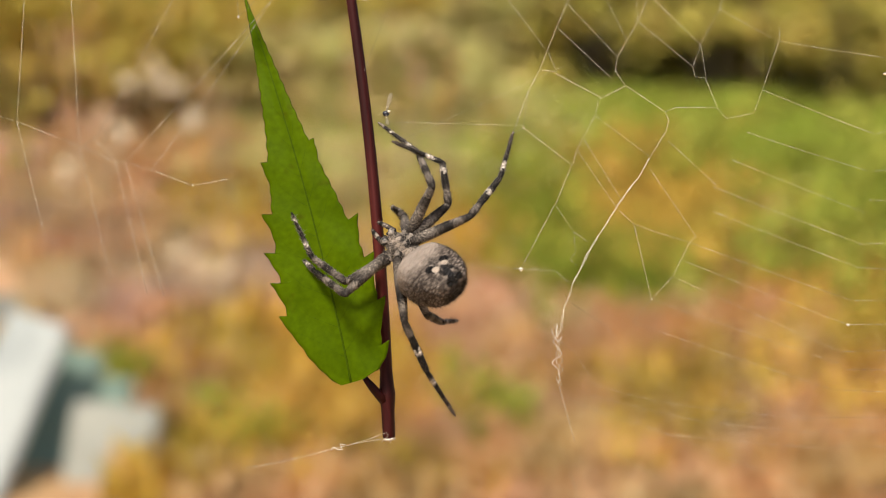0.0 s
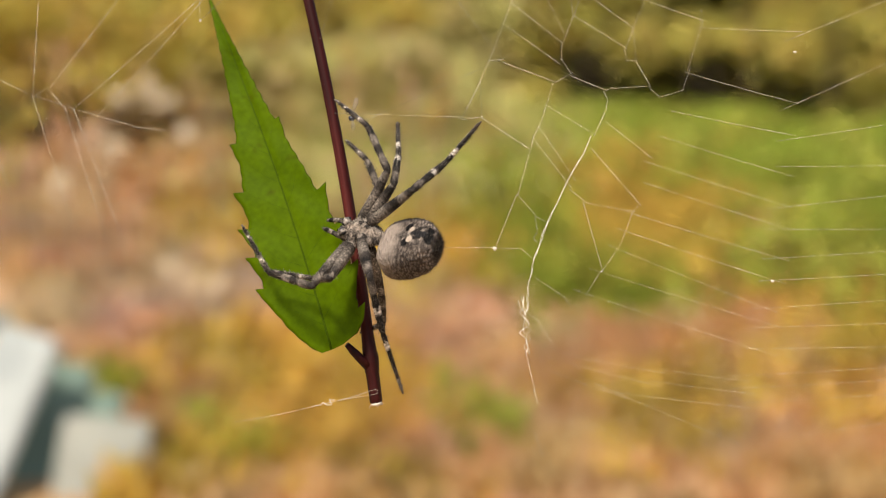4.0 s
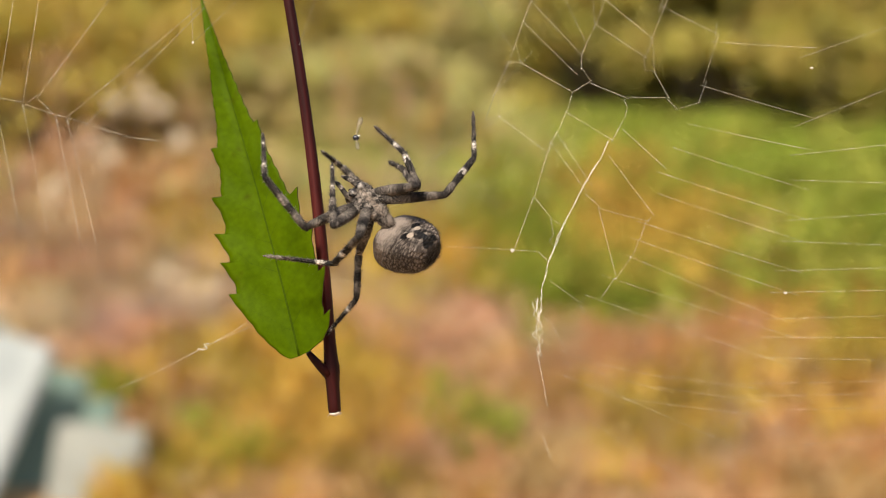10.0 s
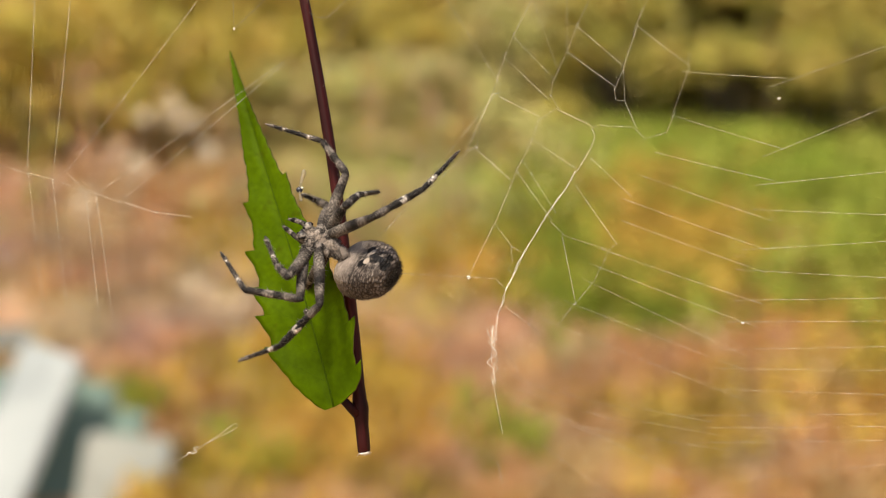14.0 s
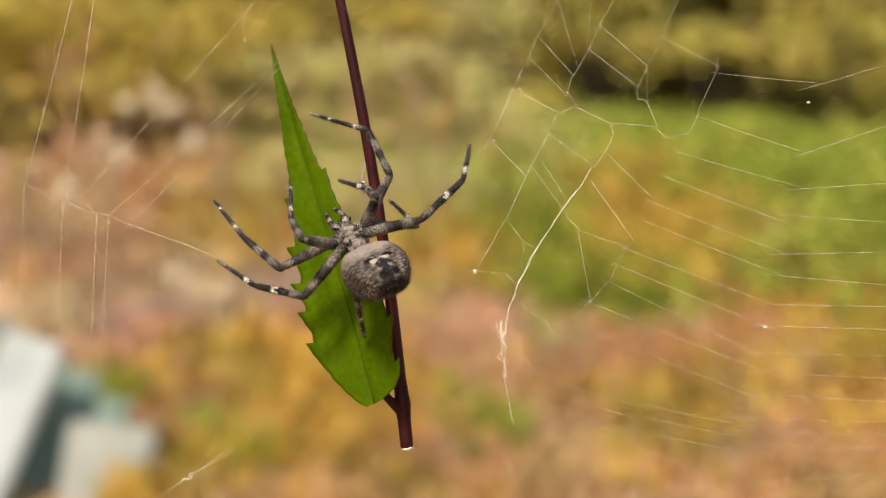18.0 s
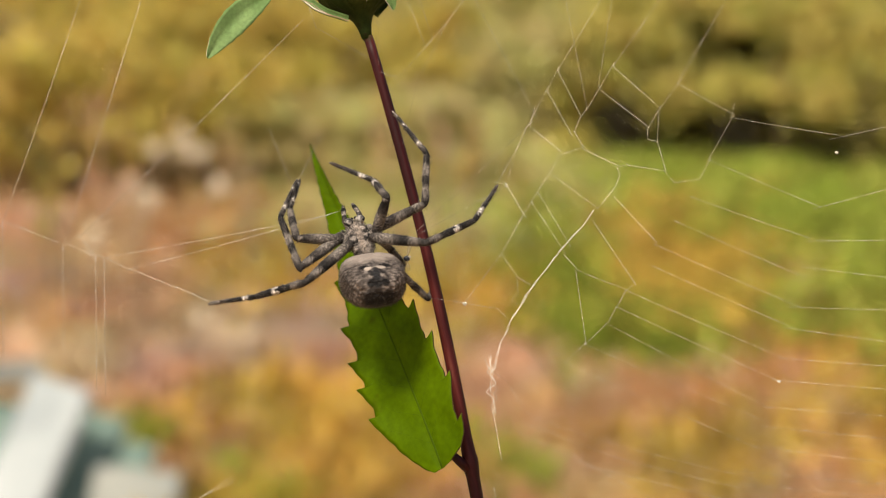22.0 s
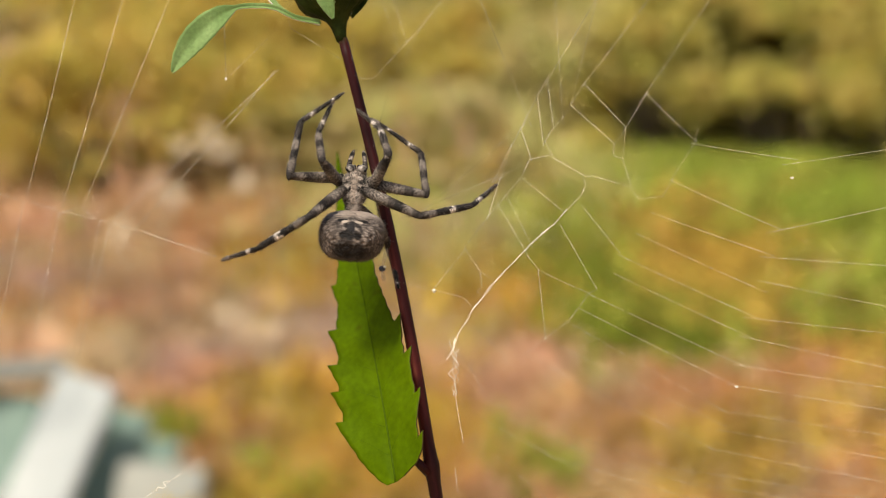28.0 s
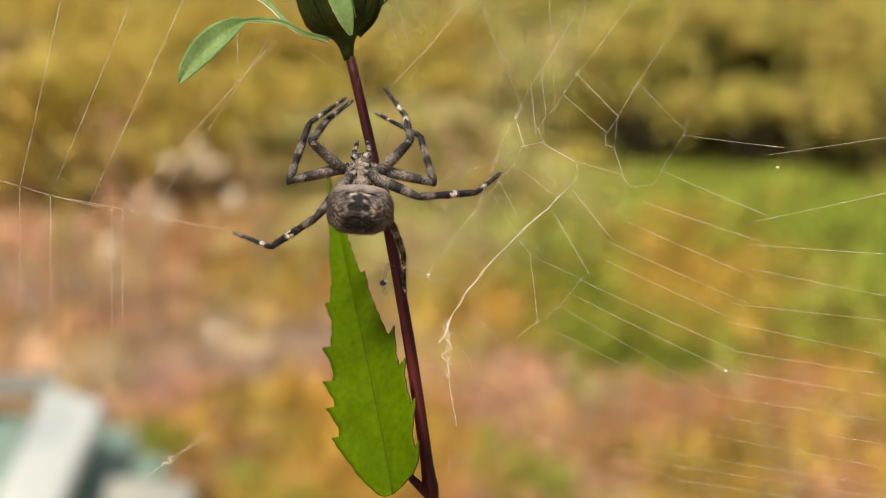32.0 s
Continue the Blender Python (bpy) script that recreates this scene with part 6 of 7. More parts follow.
    body_rows = [
        (0, -7.28, 3.12, 4.00, 51.58, -27.77, 3.00),
        (1, -8.01, 3.50, 4.00, 62.98, -19.03, 6.00),
        (2, -7.70, 2.71, 4.00, 75.02, -12.00, 12.00),
        (3, -7.78, 2.73, 4.00, 75.16, -15.80, 22.80),
        (5.5, -7.35, 0.89, 4.00, 73.60, -23.24, 22.80),
        (6, -8.55, 1.40, 4.00, 73.60, -23.24, 22.80),
        (6.5, -7.74, 0.70, 4.00, 68.70, -21.94, 27.00),
        (7, -7.62, 0.38, 4.00, 63.80, -20.64, 31.20),
        (7.5, -6.99, 2.65, 4.00, 61.45, -19.64, 31.20),
        (8, -6.50, 2.41, 4.00, 59.11, -18.64, 31.20),
        (8.5, -8.60, 3.51, 4.00, 56.32, -17.28, 31.20),
        (9, -8.32, 1.48, 4.00, 53.54, -15.92, 31.20),
        (9.5, -7.71, 2.03, 4.00, 50.82, -13.96, 31.20),
        (10, -6.09, 5.13, 4.00, 48.10, -12.00, 31.20),
        (10.5, -8.93, 4.10, 4.00, 44.65, -12.00, 31.20),
        (11, -7.62, 2.67, 4.00, 41.20, -12.00, 31.20),
        (11.5, -6.79, 3.48, 4.00, 47.43, -12.00, 31.20),
        (12, -7.84, 5.31, 4.00, 53.67, -12.00, 31.20),
        (12.5, -8.06, 3.96, 4.00, 54.45, -13.86, 31.20),
        (13, -7.08, 5.62, 4.00, 55.23, -15.71, 31.20),
        (13.5, -7.31, 1.12, 4.00, 58.03, -13.86, 26.10),
        (14, -7.72, 2.50, 4.00, 60.82, -12.00, 21.00),
        (14.5, -8.05, 4.84, 4.00, 60.82, -12.00, 21.00),
        (16.5, -5.50, 2.86, 4.00, 37.82, -24.31, 9.60),
        (17, -6.18, 2.51, 4.00, 37.82, -24.31, 9.60),
        (17.5, -5.27, 3.13, 4.00, 38.87, -25.47, 11.10),
        (18, -3.81, 1.66, 4.00, 39.92, -26.63, 12.60),
        (18.5, -4.48, 2.76, 4.00, 43.30, -23.64, 12.60),
        (19, -6.03, 4.78, 4.00, 46.68, -20.65, 12.60),
        (19.5, -6.95, 5.56, 4.00, 42.02, -16.33, 12.60),
        (20, -5.84, 6.39, 4.00, 37.36, -12.00, 12.60),
        (20.5, -3.87, 5.62, 4.00, 32.55, -14.82, 12.60),
        (21, -4.61, 5.78, 4.00, 27.74, -17.63, 12.60),
        (21.5, -5.67, 7.71, 4.00, 24.86, -21.07, 11.70),
        (22, -5.05, 6.83, 4.00, 21.98, -24.51, 10.80),
        (22.5, -3.27, 6.16, 4.00, 19.47, -24.01, 7.80),
        (23, -2.89, 6.60, 4.00, 16.97, -23.52, 4.80),
        (23.5, -2.73, 7.86, 4.00, 16.30, -23.49, 4.80),
        (24, -3.33, 7.80, 4.00, 15.64, -23.47, 4.80),
        (24.5, -1.76, 5.71, 4.00, 15.64, -23.47, 4.80),
        (26.5, -2.91, 10.11, 4.00, 3.54, -17.13, 2.40),
        (27, -2.30, 7.01, 4.00, 3.54, -17.13, 2.40),
        (27.5, -2.27, 7.14, 4.00, 0.45, -19.04, 2.40),
        (28, -1.51, 9.29, 4.00, -2.64, -20.95, 2.40),
        (28.5, -2.00, 11.49, 4.00, -2.10, -23.23, 1.80),
        (29, -1.17, 9.55, 4.00, -1.56, -25.51, 1.20),
        (29.5, 0.05, 9.03, 4.00, -1.41, -26.04, 1.20),
        (30, -0.39, 8.32, 4.00, -1.26, -26.58, 1.20),
        (30.5, 0.18, 8.96, 4.00, -3.82, -26.57, 0.60),
        (31, -0.65, 9.87, 4.00, -6.39, -26.57, 0.00),
        (31.5, 0.32, 9.73, 4.00, -2.01, -27.32, 0.60),
        (32, 0.93, 8.85, 4.00, 2.37, -28.06, 1.20),
    ]
    body_at = {r[0]: turn(*r[1:]) for r in body_rows}
    walk(spider, [(t, STAGE @ m) for t, m in body_at.items()])
    tail = []
    for t, line, droop, roll, tilt, twist in [
        (0, 49.47, -45.06, 59.47, -26.00, 38.00),
        (1, 63.34, -20.09, 76.68, -26.00, 32.00),
        (2, 67.52, -0.00, 84.19, -26.00, 37.00),
        (3, 71.06, -10.86, 91.06, -26.00, 42.00),
        (5.5, 69.46, -32.11, 97.46, -26.00, 47.75),
        (6, 69.46, -32.11, 97.46, -26.00, 47.75),
        (6.5, 64.26, -28.40, 92.26, -26.00, 47.62),
        (7, 59.05, -24.69, 87.05, -26.00, 47.50),
        (7.5, 57.11, -21.83, 85.11, -26.00, 47.38),
        (8, 55.17, -18.97, 83.17, -26.00, 47.25),
        (8.5, 51.04, -15.09, 79.04, -26.00, 47.12),
        (9, 46.90, -11.20, 74.90, -26.00, 47.00),
        (9.5, 45.45, -5.60, 73.45, -26.00, 46.88),
        (10, 43.99, -0.00, 71.99, -26.00, 46.75),
        (10.5, 40.06, -0.00, 68.06, -26.00, 46.62),
        (11, 36.12, -0.00, 64.12, -26.00, 46.50),
        (11.5, 42.45, -0.00, 70.45, -26.00, 46.38),
        (12, 48.78, -0.00, 76.78, -26.00, 46.25),
        (12.5, 47.31, -5.30, 75.31, -26.00, 46.12),
        (13, 45.83, -10.60, 73.83, -26.00, 46.00),
        (13.5, 52.66, -5.30, 78.16, -28.25, 45.00),
        (14, 59.49, -0.00, 82.49, -30.50, 44.00),
        (14.5, 59.49, -0.00, 82.49, -30.50, 44.00),
        (16.5, 37.82, -35.18, 50.49, -44.00, 37.50),
        (17, 37.82, -35.18, 50.49, -44.00, 37.50),
        (17.5, 38.87, -38.49, 50.20, -45.00, 36.25),
        (18, 39.92, -41.80, 49.92, -46.00, 35.00),
        (18.5, 40.21, -33.26, 49.85, -47.00, 33.75),
        (19, 40.50, -24.72, 49.78, -48.00, 32.50),
        (19.5, 35.43, -12.36, 44.36, -49.00, 31.25),
        (20, 30.36, -0.00, 38.94, -50.00, 30.00),
        (20.5, 28.23, -8.05, 36.44, -51.00, 28.50),
        (21, 26.09, -16.09, 33.95, -52.00, 27.00),
        (21.5, 23.07, -25.92, 30.57, -53.00, 25.50),
        (22, 20.05, -35.74, 27.20, -54.00, 24.00),
        (22.5, 16.08, -34.33, 22.87, -54.80, 22.50),
        (23, 12.12, -32.91, 18.55, -55.60, 21.00),
        (23.5, 11.80, -32.84, 17.88, -56.40, 19.50),
        (24, 11.49, -32.77, 17.21, -57.20, 18.00),
        (24.5, 11.49, -32.77, 17.21, -57.20, 18.00),
        (26.5, 5.25, -14.66, 8.82, -62.00, 10.50),
        (27, 5.25, -14.66, 8.82, -62.00, 10.50),
        (27.5, 2.51, -20.11, 5.72, -62.10, 9.25),
        (28, -0.23, -25.57, 2.62, -62.20, 8.00),
        (28.5, 0.89, -32.09, 3.39, -62.30, 8.00),
        (29, 2.02, -38.61, 4.16, -62.40, 8.00),
        (29.5, 1.74, -40.13, 3.53, -62.50, 8.00),
        (30, 1.47, -41.64, 2.90, -62.60, 8.00),
        (30.5, -0.60, -41.64, 0.47, -62.70, 8.00),
        (31, -2.67, -41.63, -1.95, -62.80, 8.00),
        (31.5, 0.39, -43.76, 0.75, -62.90, 8.00),
        (32, 3.45, -45.90, 3.45, -63.00, 8.00),
    ]:
        hang = turn(0, 0, 0, line, droop)
        m = turn(0, 0, 0, roll, tilt, twist)
        m.translation = body_at[t].translation - hang.to_3x3() @ Vector((0, 4.6 * MM, 0))
        tail.append((t, body_at[t].inverted() @ m))
    walk(abdomen, tail)
    stepping("A", [
        (0, -25, -10, 14, -22, 28, -5),
        (1, -45, 27, -15, -11, 6, -20),
        (2, -63, 45, -28, -30, -17, -3),
        (3, -67, 44, -16, -28, -29, 12),
        (6, -35, 5, 4, -16, -35, 51),
        (7, -52, 29, 8, -10, 2, 26),
        (8, -35, 25, 12, -8, 15, 35),
        (9, -32, 18, 14, -5, 17, 34),
        (10, -44, 14, 10, 2, 44, 9),
        (11, -47, 38, 17, -2, 43, 32),
        (12, -62, 43, -10, -25, 4, 32),
        (13, -58, 30, 1, -17, 12, 17),
        (14, -63, 45, -26, 0, -9, 3),
        (17, -26, 24, 22, -13, 39, -15),
        (18, -34, 17, 7, 7, 48, -15),
        (19, -54, 24, -12, 8, 25, 2),
        (20, -46, 4, 2, -17, 30, -18),
        (21, -45, 33, -1, 1, 31, -17),
        (22, -39, 22, 14, -10, 43, -9),
        (23, -40, 22, 19, -24, 32, -13),
        (24, -31, 20, 27, -21, 45, -16),
        (27, -17, -3, 29, -15, 57, -22),
        (28, -24, 3, 24, -16, 57, -30),
        (29, -12, -5, 27, -25, 59, -33),
        (30, -28, 2, 35, -36, 72, -23),
        (31, -36, 11, 31, -25, 81, -12),
        (32, -39, 15, 7, -6, 57, -27),
    ])
    stepping("B", [
        (0, -133, -7, -126, -46, -123, -62),
        (1, -135, 11, -138, -42, -135, -45),
        (2, -148, 11, -162, -34, 179, -49),
        (3, -144, 27, -155, -49, -146, -46),
        (6, -135, 13, -155, -69, -166, -83),
        (7, -145, 11, 173, -73, 146, -80),
        (8, -154, 29, 71, -61, 62, -54),
        (9, -155, -35, 105, -1, 92, 17),
        (10, -151, 32, 122, -75, 122, -15),
        (11, -158, 20, 133, -80, 141, -17),
        (12, -154, 15, 136, -55, 131, -41),
        (13, -154, 12, 142, -44, 117, -42),
        (14, -144, 11, 158, -33, 118, -46),
        (17, -153, -20, 116, -3, 78, -14),
        (18, -169, -17, 123, -12, 103, -18),
        (19, -163, 1, 128, -28, 104, -9),
        (20, -161, -16, 143, -22, 129, -29),
        (21, -161, -18, 151, -36, 144, -33),
        (22, -150, 8, 161, -30, 147, -37),
        (23, -138, 26, -179, -23, 155, -33),
        (24, -140, 11, 169, -23, 151, -27),
        (27, -115, 35, -164, -25, 175, -26),
        (28, -120, 31, -151, -21, 169, -51),
        (29, -100, 33, -155, -29, 166, -35),
        (30, -106, 28, -154, -14, 155, -41),
        (31, -105, 11, -166, -38, 155, -39),
        (32, -119, 11, -167, -34, 139, -29),
    ])
    stepping("C", [
        (0, -173, 25, 94, -22, 87, -15),
        (1, 165, -1, 74, -27, 48, 72),
        (2, 153, -5, 87, 13, 55, -10),
        (3, 171, 6, 82, -14, 44, 27),
        (6, 174, 36, 81, -23, 68, 31),
        (7, 147, 20, 59, 35, 32, 2),
        (8, 172, 7, 85, -6, 73, 26),
        (9, -178, -0, 70, -40, 82, -21),
        (10, 172, 13, 88, 15, 47, -4),
        (11, 174, -2, 87, -1, 44, 31),
        (12, -178, -17, 74, 22, 23, 6),
        (13, -178, -15, 74, 2, 6, 32),
        (14, -148, 14, 105, -16, 64, -10),
        (17, -122, 53, 129, -59, -164, -80),
        (18, 168, -7, 99, -8, 93, 9),
        (19, 176, 41, 80, -34, 84, -29),
        (20, 161, 19, 69, -8, 17, 15),
        (21, -158, 10, 71, -16, 35, -19),
        (22, -150, 14, 92, -1, 57, -12),
        (23, -160, 35, 83, -20, 62, -15),
        (24, -170, -9, 81, 8, 10, -19),
        (27, -153, 45, 98, -27, 71, -33),
        (28, -158, 36, 86, -2, 43, -2),
        (29, -150, 31, 86, 6, 31, -16),
        (30, -141, 22, 94, -2, 48, -9),
        (31, -138, 21, 93, -1, 62, -17),
        (32, -157, 13, 69, 20, 49, -13),
    ])
    stepping("D", [
        (0, 159, 8, 94, 28, 61, 26),
        (1, 143, 7, 82, 20, 30, 15),
        (2, 137, 33, 79, -27, 70, -15),
        (3, 177, 21, 82, -49, 109, 9),
        (6, -161, 21, 70, -28, 63, -14),
        (7, 176, 59, 59, -29, 56, -35),
        (8, -124, -34, 83, -62, 58, -34),
        (9, 170, 51, 49, -40, 48, -37),
        (10, -171, 30, 43, -17, 43, -10),
        (11, -173, 19, 49, -20, 48, -13),
        (12, 175, 17, 90, -27, 92, -27),
        (13, 173, 28, 89, -29, 78, -23),
        (14, -169, 34, 64, -45, 54, -23),
        (17, -117, -26, 177, -71, 110, -40),
        (18, 175, 54, 82, -26, 60, -7),
        (19, -143, 9, 136, -32, 110, -33),
        (20, 152, 17, 79, -22, 69, -42),
        (21, -177, 39, 77, -29, 25, -44),
        (22, 173, 24, 85, -14, 63, -20),
        (23, 179, 45, 90, -7, 50, -28),
        (24, 175, -3, 79, -10, 44, -33),
        (27, 171, 42, 66, -2, 30, -20),
        (28, -178, 74, 103, -21, 76, -11),
        (29, 164, 50, 84, -4, 83, -23),
        (30, 174, 57, 81, -32, 58, -12),
        (31, -173, 61, 81, -26, 73, -8),
        (32, 158, 47, 70, -20, 58, -22),
    ])
    stepping("E", [
        (0, -9, -2, 44, 22, 109, 26),
        (1, -16, 0, 32, 15, 98, 18),
        (2, -16, 8, 39, -24, 43, -26),
        (3, -31, 35, 19, -8, 29, -19),
        (6, -49, 38, 19, -22, 27, -14),
        (7, -35, 38, 20, -12, 35, -13),
        (8, -33, 50, 23, 5, 37, -15),
        (9, -27, 45, 47, -21, 74, -12),
        (10, -59, 45, 62, -2, 74, -21),
        (11, -51, 45, 68, -40, 102, -58),
        (12, -41, 60, 41, -12, 50, -12),
        (13, -72, 54, 16, -24, 56, -40),
        (14, -47, 66, 11, -45, -2, -54),
        (17, 20, 84, 72, -35, 107, -22),
        (18, -5, 65, 81, -42, 105, -30),
        (19, -30, 62, 78, -40, 108, -27),
        (20, 6, 51, 68, -29, 88, -24),
        (21, 33, 70, 81, -44, 148, -1),
        (22, 32, 64, 96, -30, 129, -11),
        (23, 39, 69, 103, -38, 144, -10),
        (24, -65, 76, 82, -3, 134, 14),
        (27, 33, 39, 108, -32, 135, -17),
        (28, 45, 59, 108, -22, 127, -32),
        (29, 18, 9, 92, -2, 142, -9),
        (30, -27, 25, 103, -25, 145, -33),
        (31, -27, 26, 102, -20, 146, -32),
        (32, 32, 31, 98, -16, 116, -12),
    ])
    stepping("F", [
        (0, -4, 33, 67, -16, 90, -2),
        (1, -28, 29, 57, -27, 74, -14),
        (2, -23, 39, 46, 8, 72, -21),
        (3, -22, 35, 45, 16, 63, -15),
        (6, -39, 54, 40, 11, 62, 5),
        (7, -51, 57, 55, -4, 80, -2),
        (8, -73, 54, 50, -8, 80, -20),
        (9, -67, 49, 59, -2, 92, -34),
        (10, -79, 52, 50, -37, 52, -48),
        (11, -110, 77, 59, -43, 99, -76),
        (12, -58, 70, 49, -21, 62, -31),
        (13, -64, 84, 33, -10, 87, 20),
        (14, 9, 22, 64, -11, 106, 7),
        (17, 8, 48, 71, 11, 124, 16),
        (18, 21, 22, 80, 19, 130, 14),
        (19, 4, 14, 72, -11, 131, 8),
        (20, -42, 15, 44, -6, 80, -3),
        (21, 6, 17, 66, 15, 97, -1),
        (22, 1, 19, 69, 19, 106, 3),
        (23, -22, 18, 70, 24, 110, -1),
        (24, -3, 4, 74, 24, 106, -2),
        (27, 9, 5, 89, 17, 138, -8),
        (28, -13, 9, 100, -8, 149, 9),
        (29, -19, 8, 100, -12, 113, -34),
        (30, -32, 4, 99, -2, 151, -11),
        (31, -27, 2, 97, -12, 153, -16),
        (32, -14, -6, 105, 18, 142, -6),
    ])
    stepping("G", [
        (0, -123, -25, 50, -84, 34, -73),
        (1, -143, -46, 165, -79, -103, 64),
        (2, -150, -29, 167, -51, 120, -44),
        (3, -153, -46, 144, -78, 100, -57),
        (6, -160, -72, -177, -52, 93, -7),
        (7, -145, -77, -143, -37, 108, -46),
        (8, -126, -50, -135, -76, 133, -43),
        (9, -127, -35, -123, -60, 122, -68),
        (10, -151, -81, -134, -31, -178, -32),
        (11, -124, -74, -130, -30, -166, -33),
        (12, -128, -82, -126, -29, -160, -33),
        (13, 165, -80, -132, -33, -159, -34),
        (14, 140, -65, 118, -84, -144, 49),
        (17, -105, 13, 97, -76, -102, 49),
        (18, -113, 29, -159, -79, -141, -81),
        (19, -121, 7, 114, -86, -110, 38),
        (20, -89, 4, 28, -37, -74, 77),
        (21, -31, -31, -47, -41, 72, -46),
        (22, -29, -34, -41, -51, 63, -52),
        (23, -50, -34, -38, -52, 56, -60),
        (24, -28, -45, -52, -42, 58, -57),
        (27, -45, -11, -69, -15, 63, -39),
        (28, -14, -49, -59, -59, -77, 29),
        (29, -9, -37, -49, -77, -76, -25),
        (30, -36, -16, -27, -70, -87, -49),
        (31, -38, -17, -14, -63, -82, -50),
        (32, -43, -19, -42, -76, -92, -55),
    ])
    stepping("H", [
        (0, 68, -40, 85, -46, -101, 71),
        (1, 25, 14, 110, -44, 169, -2),
        (2, -7, -22, 46, -13, 79, 14),
        (3, -5, -13, 43, 19, 58, -9),
        (6, -0, 23, 44, 2, 65, -17),
        (7, 20, -14, 59, -21, 150, 59),
        (8, 17, -16, 61, -28, 161, 59),
        (9, -2, -5, 67, -31, 82, -32),
        (10, 59, -43, 73, -22, 147, 51),
        (11, 88, -22, 60, -45, 67, -44),
        (12, 16, -33, 67, -42, 178, 56),
        (13, 53, -4, 45, -32, 46, -26),
        (14, 27, -31, 69, -45, 174, 67),
        (17, -20, -30, 5, -43, 115, 19),
        (18, -16, -33, 2, -49, 99, 9),
        (19, -69, -16, -42, -5, 86, 0),
        (20, -75, -9, -30, -43, 76, -56),
        (21, -104, -49, -25, -60, 71, -51),
        (22, -27, -65, -29, -67, -127, 52),
        (23, -47, -83, -2, -70, -111, 39),
        (24, -29, -78, 20, -79, -92, 46),
        (27, -35, -65, -82, -79, -83, 45),
        (28, 16, -80, -55, -84, -78, 48),
        (29, -21, -71, 86, -79, -74, 33),
        (30, -41, -74, 90, -84, -76, 33),
        (31, -27, -77, 87, -77, -71, 32),
        (32, -50, -73, 86, -76, -83, 31),
    ])
    for piece, times, poses in SPANS:
        walk(piece, [*zip(times, poses), *([(32.0, poses[-1])] if times[-1] < 32 else [])])
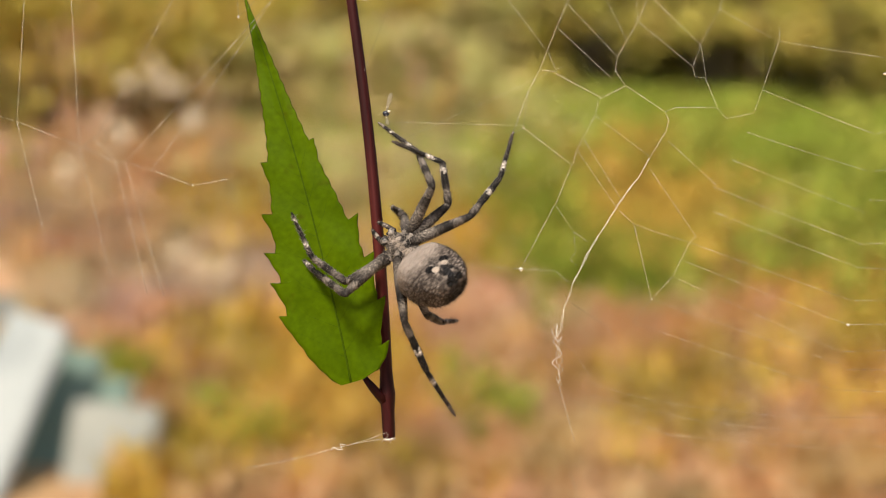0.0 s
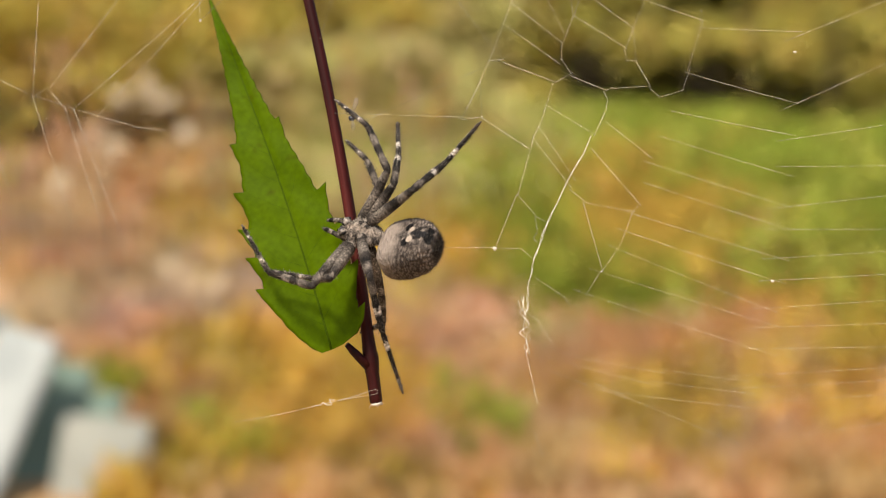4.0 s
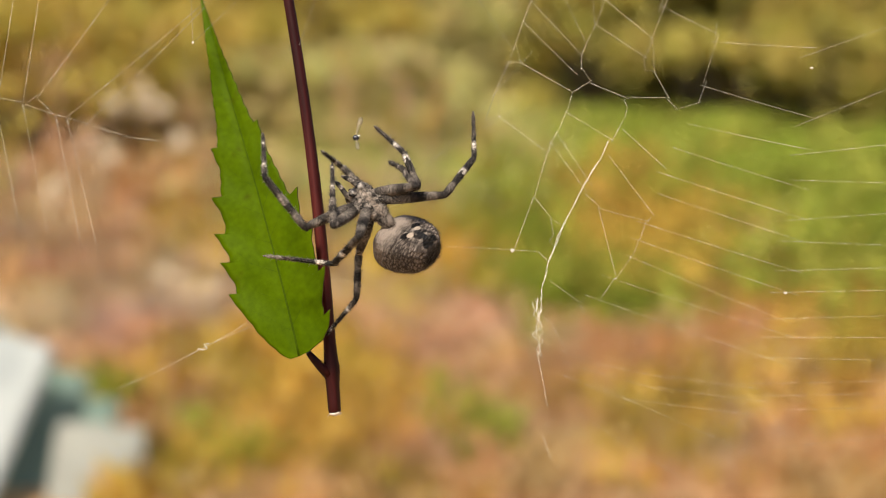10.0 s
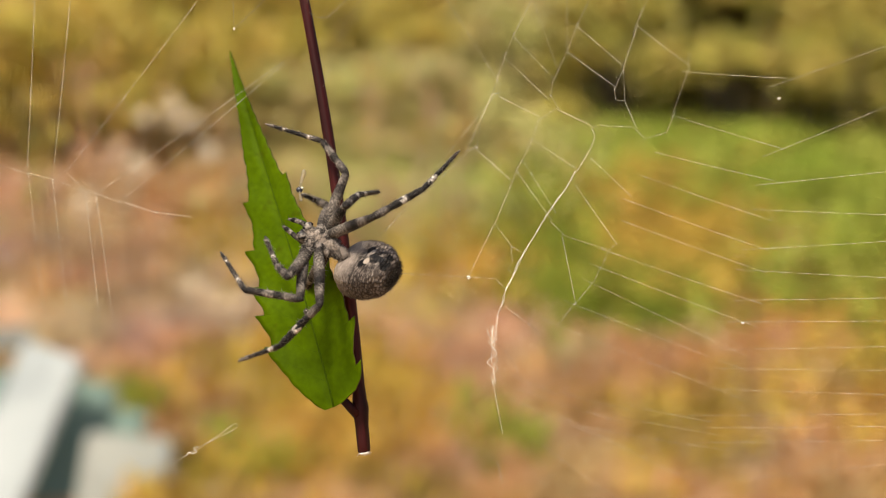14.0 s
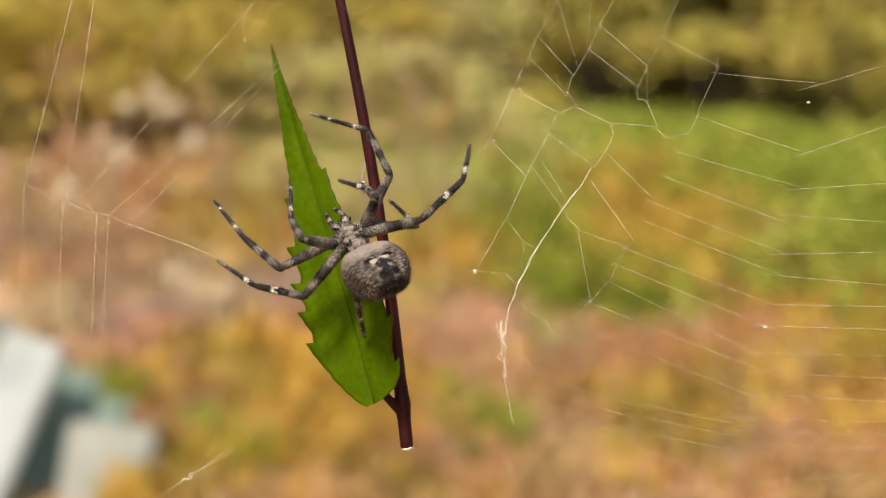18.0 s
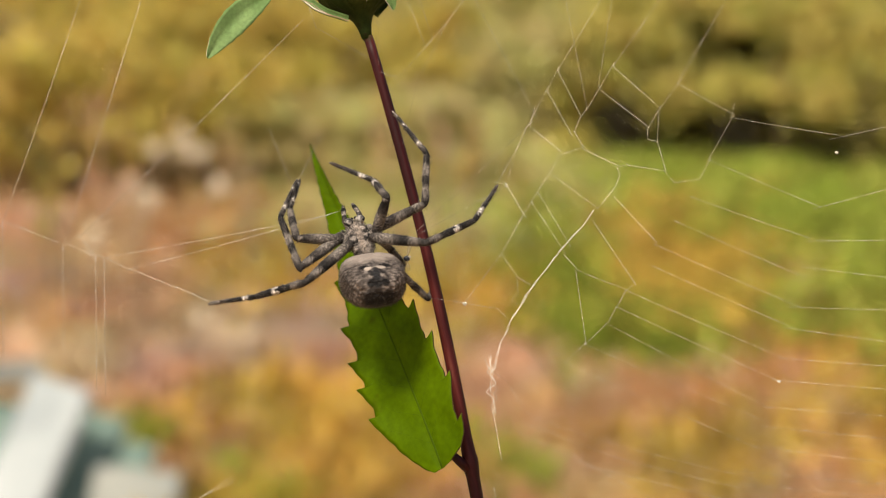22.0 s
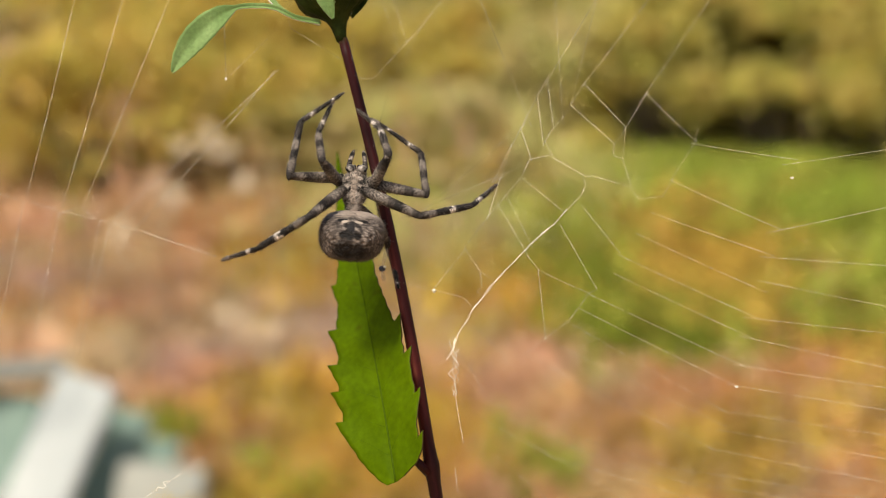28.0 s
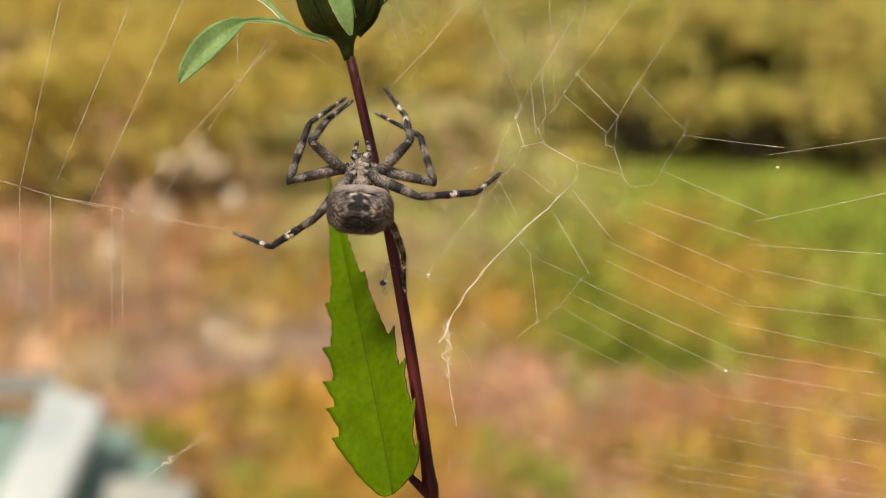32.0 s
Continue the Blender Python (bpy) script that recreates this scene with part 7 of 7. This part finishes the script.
    for silk_thing, rows in ((web, [
        (0, 5.85, -4.66, 0.0),
        (0.5, 7.97, -5.12, 0.0),
        (1, 7.39, -5.13, 0.0),
        (1.5, 8.95, -6.17, 0.0),
        (2, 7.30, -6.07, 0.0),
        (2.5, 5.57, -4.05, 0.0),
        (3, 6.74, -4.36, 0.0),
        (3.5, 5.93, -4.57, 0.0),
        (5.5, 7.26, -4.27, 0.0),
        (6, 4.47, -3.91, 0.0),
        (6.5, 6.66, -5.55, 0.0),
        (7, 6.27, -6.22, 0.0),
        (7.5, 6.84, -3.89, 0.0),
        (8, 7.49, -3.67, 0.0),
        (8.5, 5.18, -3.39, 0.0),
        (9, 5.70, -5.32, 0.0),
        (9.5, 7.78, -5.98, 0.0),
        (10, 8.36, -3.96, 0.0),
        (10.5, 5.37, -4.29, 0.0),
        (11, 6.58, -5.83, 0.0),
        (11.5, 6.66, -4.89, 0.0),
        (12, 7.31, -4.23, 0.0),
        (12.5, 7.06, -4.40, 0.0),
        (13, 6.06, -3.23, 0.0),
        (13.5, 9.08, -7.89, 0.0),
        (14, 6.83, -5.85, 0.0),
        (14.5, 4.22, -2.65, 0.0),
        (16.5, 6.73, -4.63, 0.0),
        (17, 5.54, -4.80, 0.0),
        (17.5, 5.54, -3.71, 0.0),
        (18, 8.96, -6.44, 0.0),
        (18.5, 8.25, -5.39, 0.0),
        (19, 6.18, -3.37, 0.0),
        (19.5, 4.73, -3.63, 0.0),
        (20, 6.82, -5.14, 0.0),
        (20.5, 6.74, -5.57, 0.0),
        (21, 7.91, -5.66, 0.0),
        (21.5, 6.55, -3.72, 0.0),
        (22, 6.16, -4.16, 0.0),
        (22.5, 7.00, -5.31, 0.0),
        (23, 7.01, -5.11, 0.0),
        (23.5, 5.80, -3.68, 0.0),
        (24, 6.50, -3.80, 0.0),
        (24.5, 7.22, -5.86, 0.0),
        (26.5, 6.37, -3.12, 0.0),
        (27, 7.93, -5.70, 0.0),
        (27.5, 7.45, -6.41, 0.0),
        (28, 6.87, -4.57, 0.0),
        (28.5, 5.08, -1.83, 0.0),
        (29, 6.63, -3.99, 0.0),
        (29.5, 7.42, -4.84, 0.0),
        (30, 5.80, -5.57, 0.0),
        (30.5, 7.16, -4.75, 0.0),
        (31, 5.77, -3.46, 0.0),
        (31.5, 7.59, -3.97, 0.0),
        (32, 8.16, -4.60, 0.0),
    ]), (lweb, [
        (0, -32.14, 10.83, 0),
        (1, -33.28, 12.23, 0),
        (2, -33.87, 10.23, 0),
        (3, -32.88, 12.95, 0),
        (3.5, -33.90, 13.35, 0),
        (5.5, -32.04, 12.69, 0),
        (6, -33.08, 13.17, 0),
        (6.5, -32.02, 11.47, 0),
        (7, -32.31, 10.48, 0),
        (8, -30.35, 12.10, 0),
        (8.5, -32.14, 11.42, 0),
        (9, -32.94, 10.38, 0),
        (9.5, -33.36, 10.54, 0),
        (10, -33.19, 13.19, 0),
        (10.5, -36.36, 12.66, 0),
        (11, -35.26, 11.08, 0),
        (11.5, -33.93, 11.39, 0),
        (12, -33.32, 12.10, 0),
        (12.5, -33.67, 11.92, 0),
        (13, -31.40, 12.10, 0),
        (13.5, -28.82, 7.25, 0),
        (14, -28.49, 7.00, 0),
        (16.5, -24.45, 6.63, 0),
        (17, -25.52, 6.35, 0),
        (17.5, -26.79, 5.26, 0),
        (18, -25.90, 3.88, 0),
        (18.5, -26.47, 5.03, 0),
        (19, -28.61, 5.77, 0),
        (19.5, -31.52, 5.76, 0),
        (20, -29.88, 5.22, 0),
        (20.5, -28.16, 3.71, 0),
        (21, -28.01, 4.33, 0),
        (21.5, -28.01, 6.67, 0),
        (22, -28.45, 5.54, 0),
        (22.5, -26.20, 4.35, 0),
        (23, -25.91, 4.68, 0),
        (23.5, -27.68, 8.18, 0),
        (24, -27.43, 7.10, 0),
        (24.5, -28.55, 5.22, 0),
        (27, -26.21, 4.89, 0),
        (28, -24.21, 6.77, 0),
        (29, -23.02, 6.46, 0),
        (29.5, -21.82, 5.59, 0),
        (30, -22.37, 5.08, 0),
        (31, -21.83, 7.20, 0),
        (32, -21.12, 6.56, 0),
    ]), (tug, [
        (0, -8.76, -13.49, 12.1),
        (3, -7.57, -12.79, 11.3),
        (6, -5.20, -10.62, 9.7),
        (7, -7.98, -12.27, 8.9),
        (8, -10.25, -1.54, 25.8),
        (9, -15.60, -5.91, 26.6),
        (10, -16.78, -5.32, 24.9),
        (12, -17.92, -9.47, 27.7),
        (14, -15.52, -13.66, 28.6),
        (18, -14.67, -16.90, 30.7),
        (19, -17.59, -14.54, 29.8),
        (22, -16.40, -14.12, 27.4),
        (24, -15.14, -12.49, 27.6),
        (28, -15.07, -14.28, 31.2),
        (30, -14.50, -14.78, 32.3),
        (32, -12.60, -13.50, 31.9),
    ]), (upper, [
        (0, -21.93, 23.50, 0),
        (9, -22.40, 19.32, 0),
        (13, -17.16, 21.53, 0),
        (19, -12.84, 17.71, 5),
        (21, -11.22, 7.04, 20),
        (22, -11.33, 11.54, 20),
        (23, -8.71, 13.13, 19),
        (24, -7.97, 13.44, 19),
        (24.5, -7.52, 11.52, 19),
        (27, -9.18, 16.67, 8),
        (28, -13.56, 19.57, 0),
        (29, -12.48, 18.65, 0),
        (30, -12.18, 16.87, 0),
        (31, -11.39, 18.37, 0),
        (32, -10.54, 17.98, 0),
    ]), (husk, [
        (0, -8.89, 15.33, 0.00),
        (1, -10.23, 15.63, 0.00),
        (2, -10.66, 12.35, 0.00),
        (3, -9.10, 12.58, 0.00),
        (6, -8.53, 12.64, 0.00),
        (7, -7.46, 9.83, 0.00),
        (8, -6.29, 11.62, 0.00),
        (9, -8.05, 9.24, 0.00),
        (10, -7.43, 11.61, 0.00),
        (11, -9.47, 8.09, 0.00),
        (12, -9.28, 11.70, 0.00),
        (13, -9.75, 10.78, 0.00),
        (14, -10.08, 7.57, 0.00),
        (17, -6.29, 8.36, 0.00),
        (18, -3.37, 6.93, 0.00),
        (20, -3.46, 4.85, 0.00),
        (22, -1.22, 5.69, 0.00),
        (23, 1.18, 3.81, 0.00),
        (24, 0.80, 5.18, 0.00),
        (27, 0.78, 3.23, 0.00),
        (28, 0.54, 2.90, 0.00),
        (29, 1.34, 2.55, 0.00),
        (30, 1.89, 0.45, 0.00),
        (31, 1.74, 1.82, 0.00),
        (32, 2.55, 0.15, 0.00),
    ])):
        depth = {web: 1.5, lweb: -1.0}.get(silk_thing, 0.0)
        walk(silk_thing, [(t, STAGE @ turn(x, y, depth, roll)) for t, x, y, roll in rows])


motions()
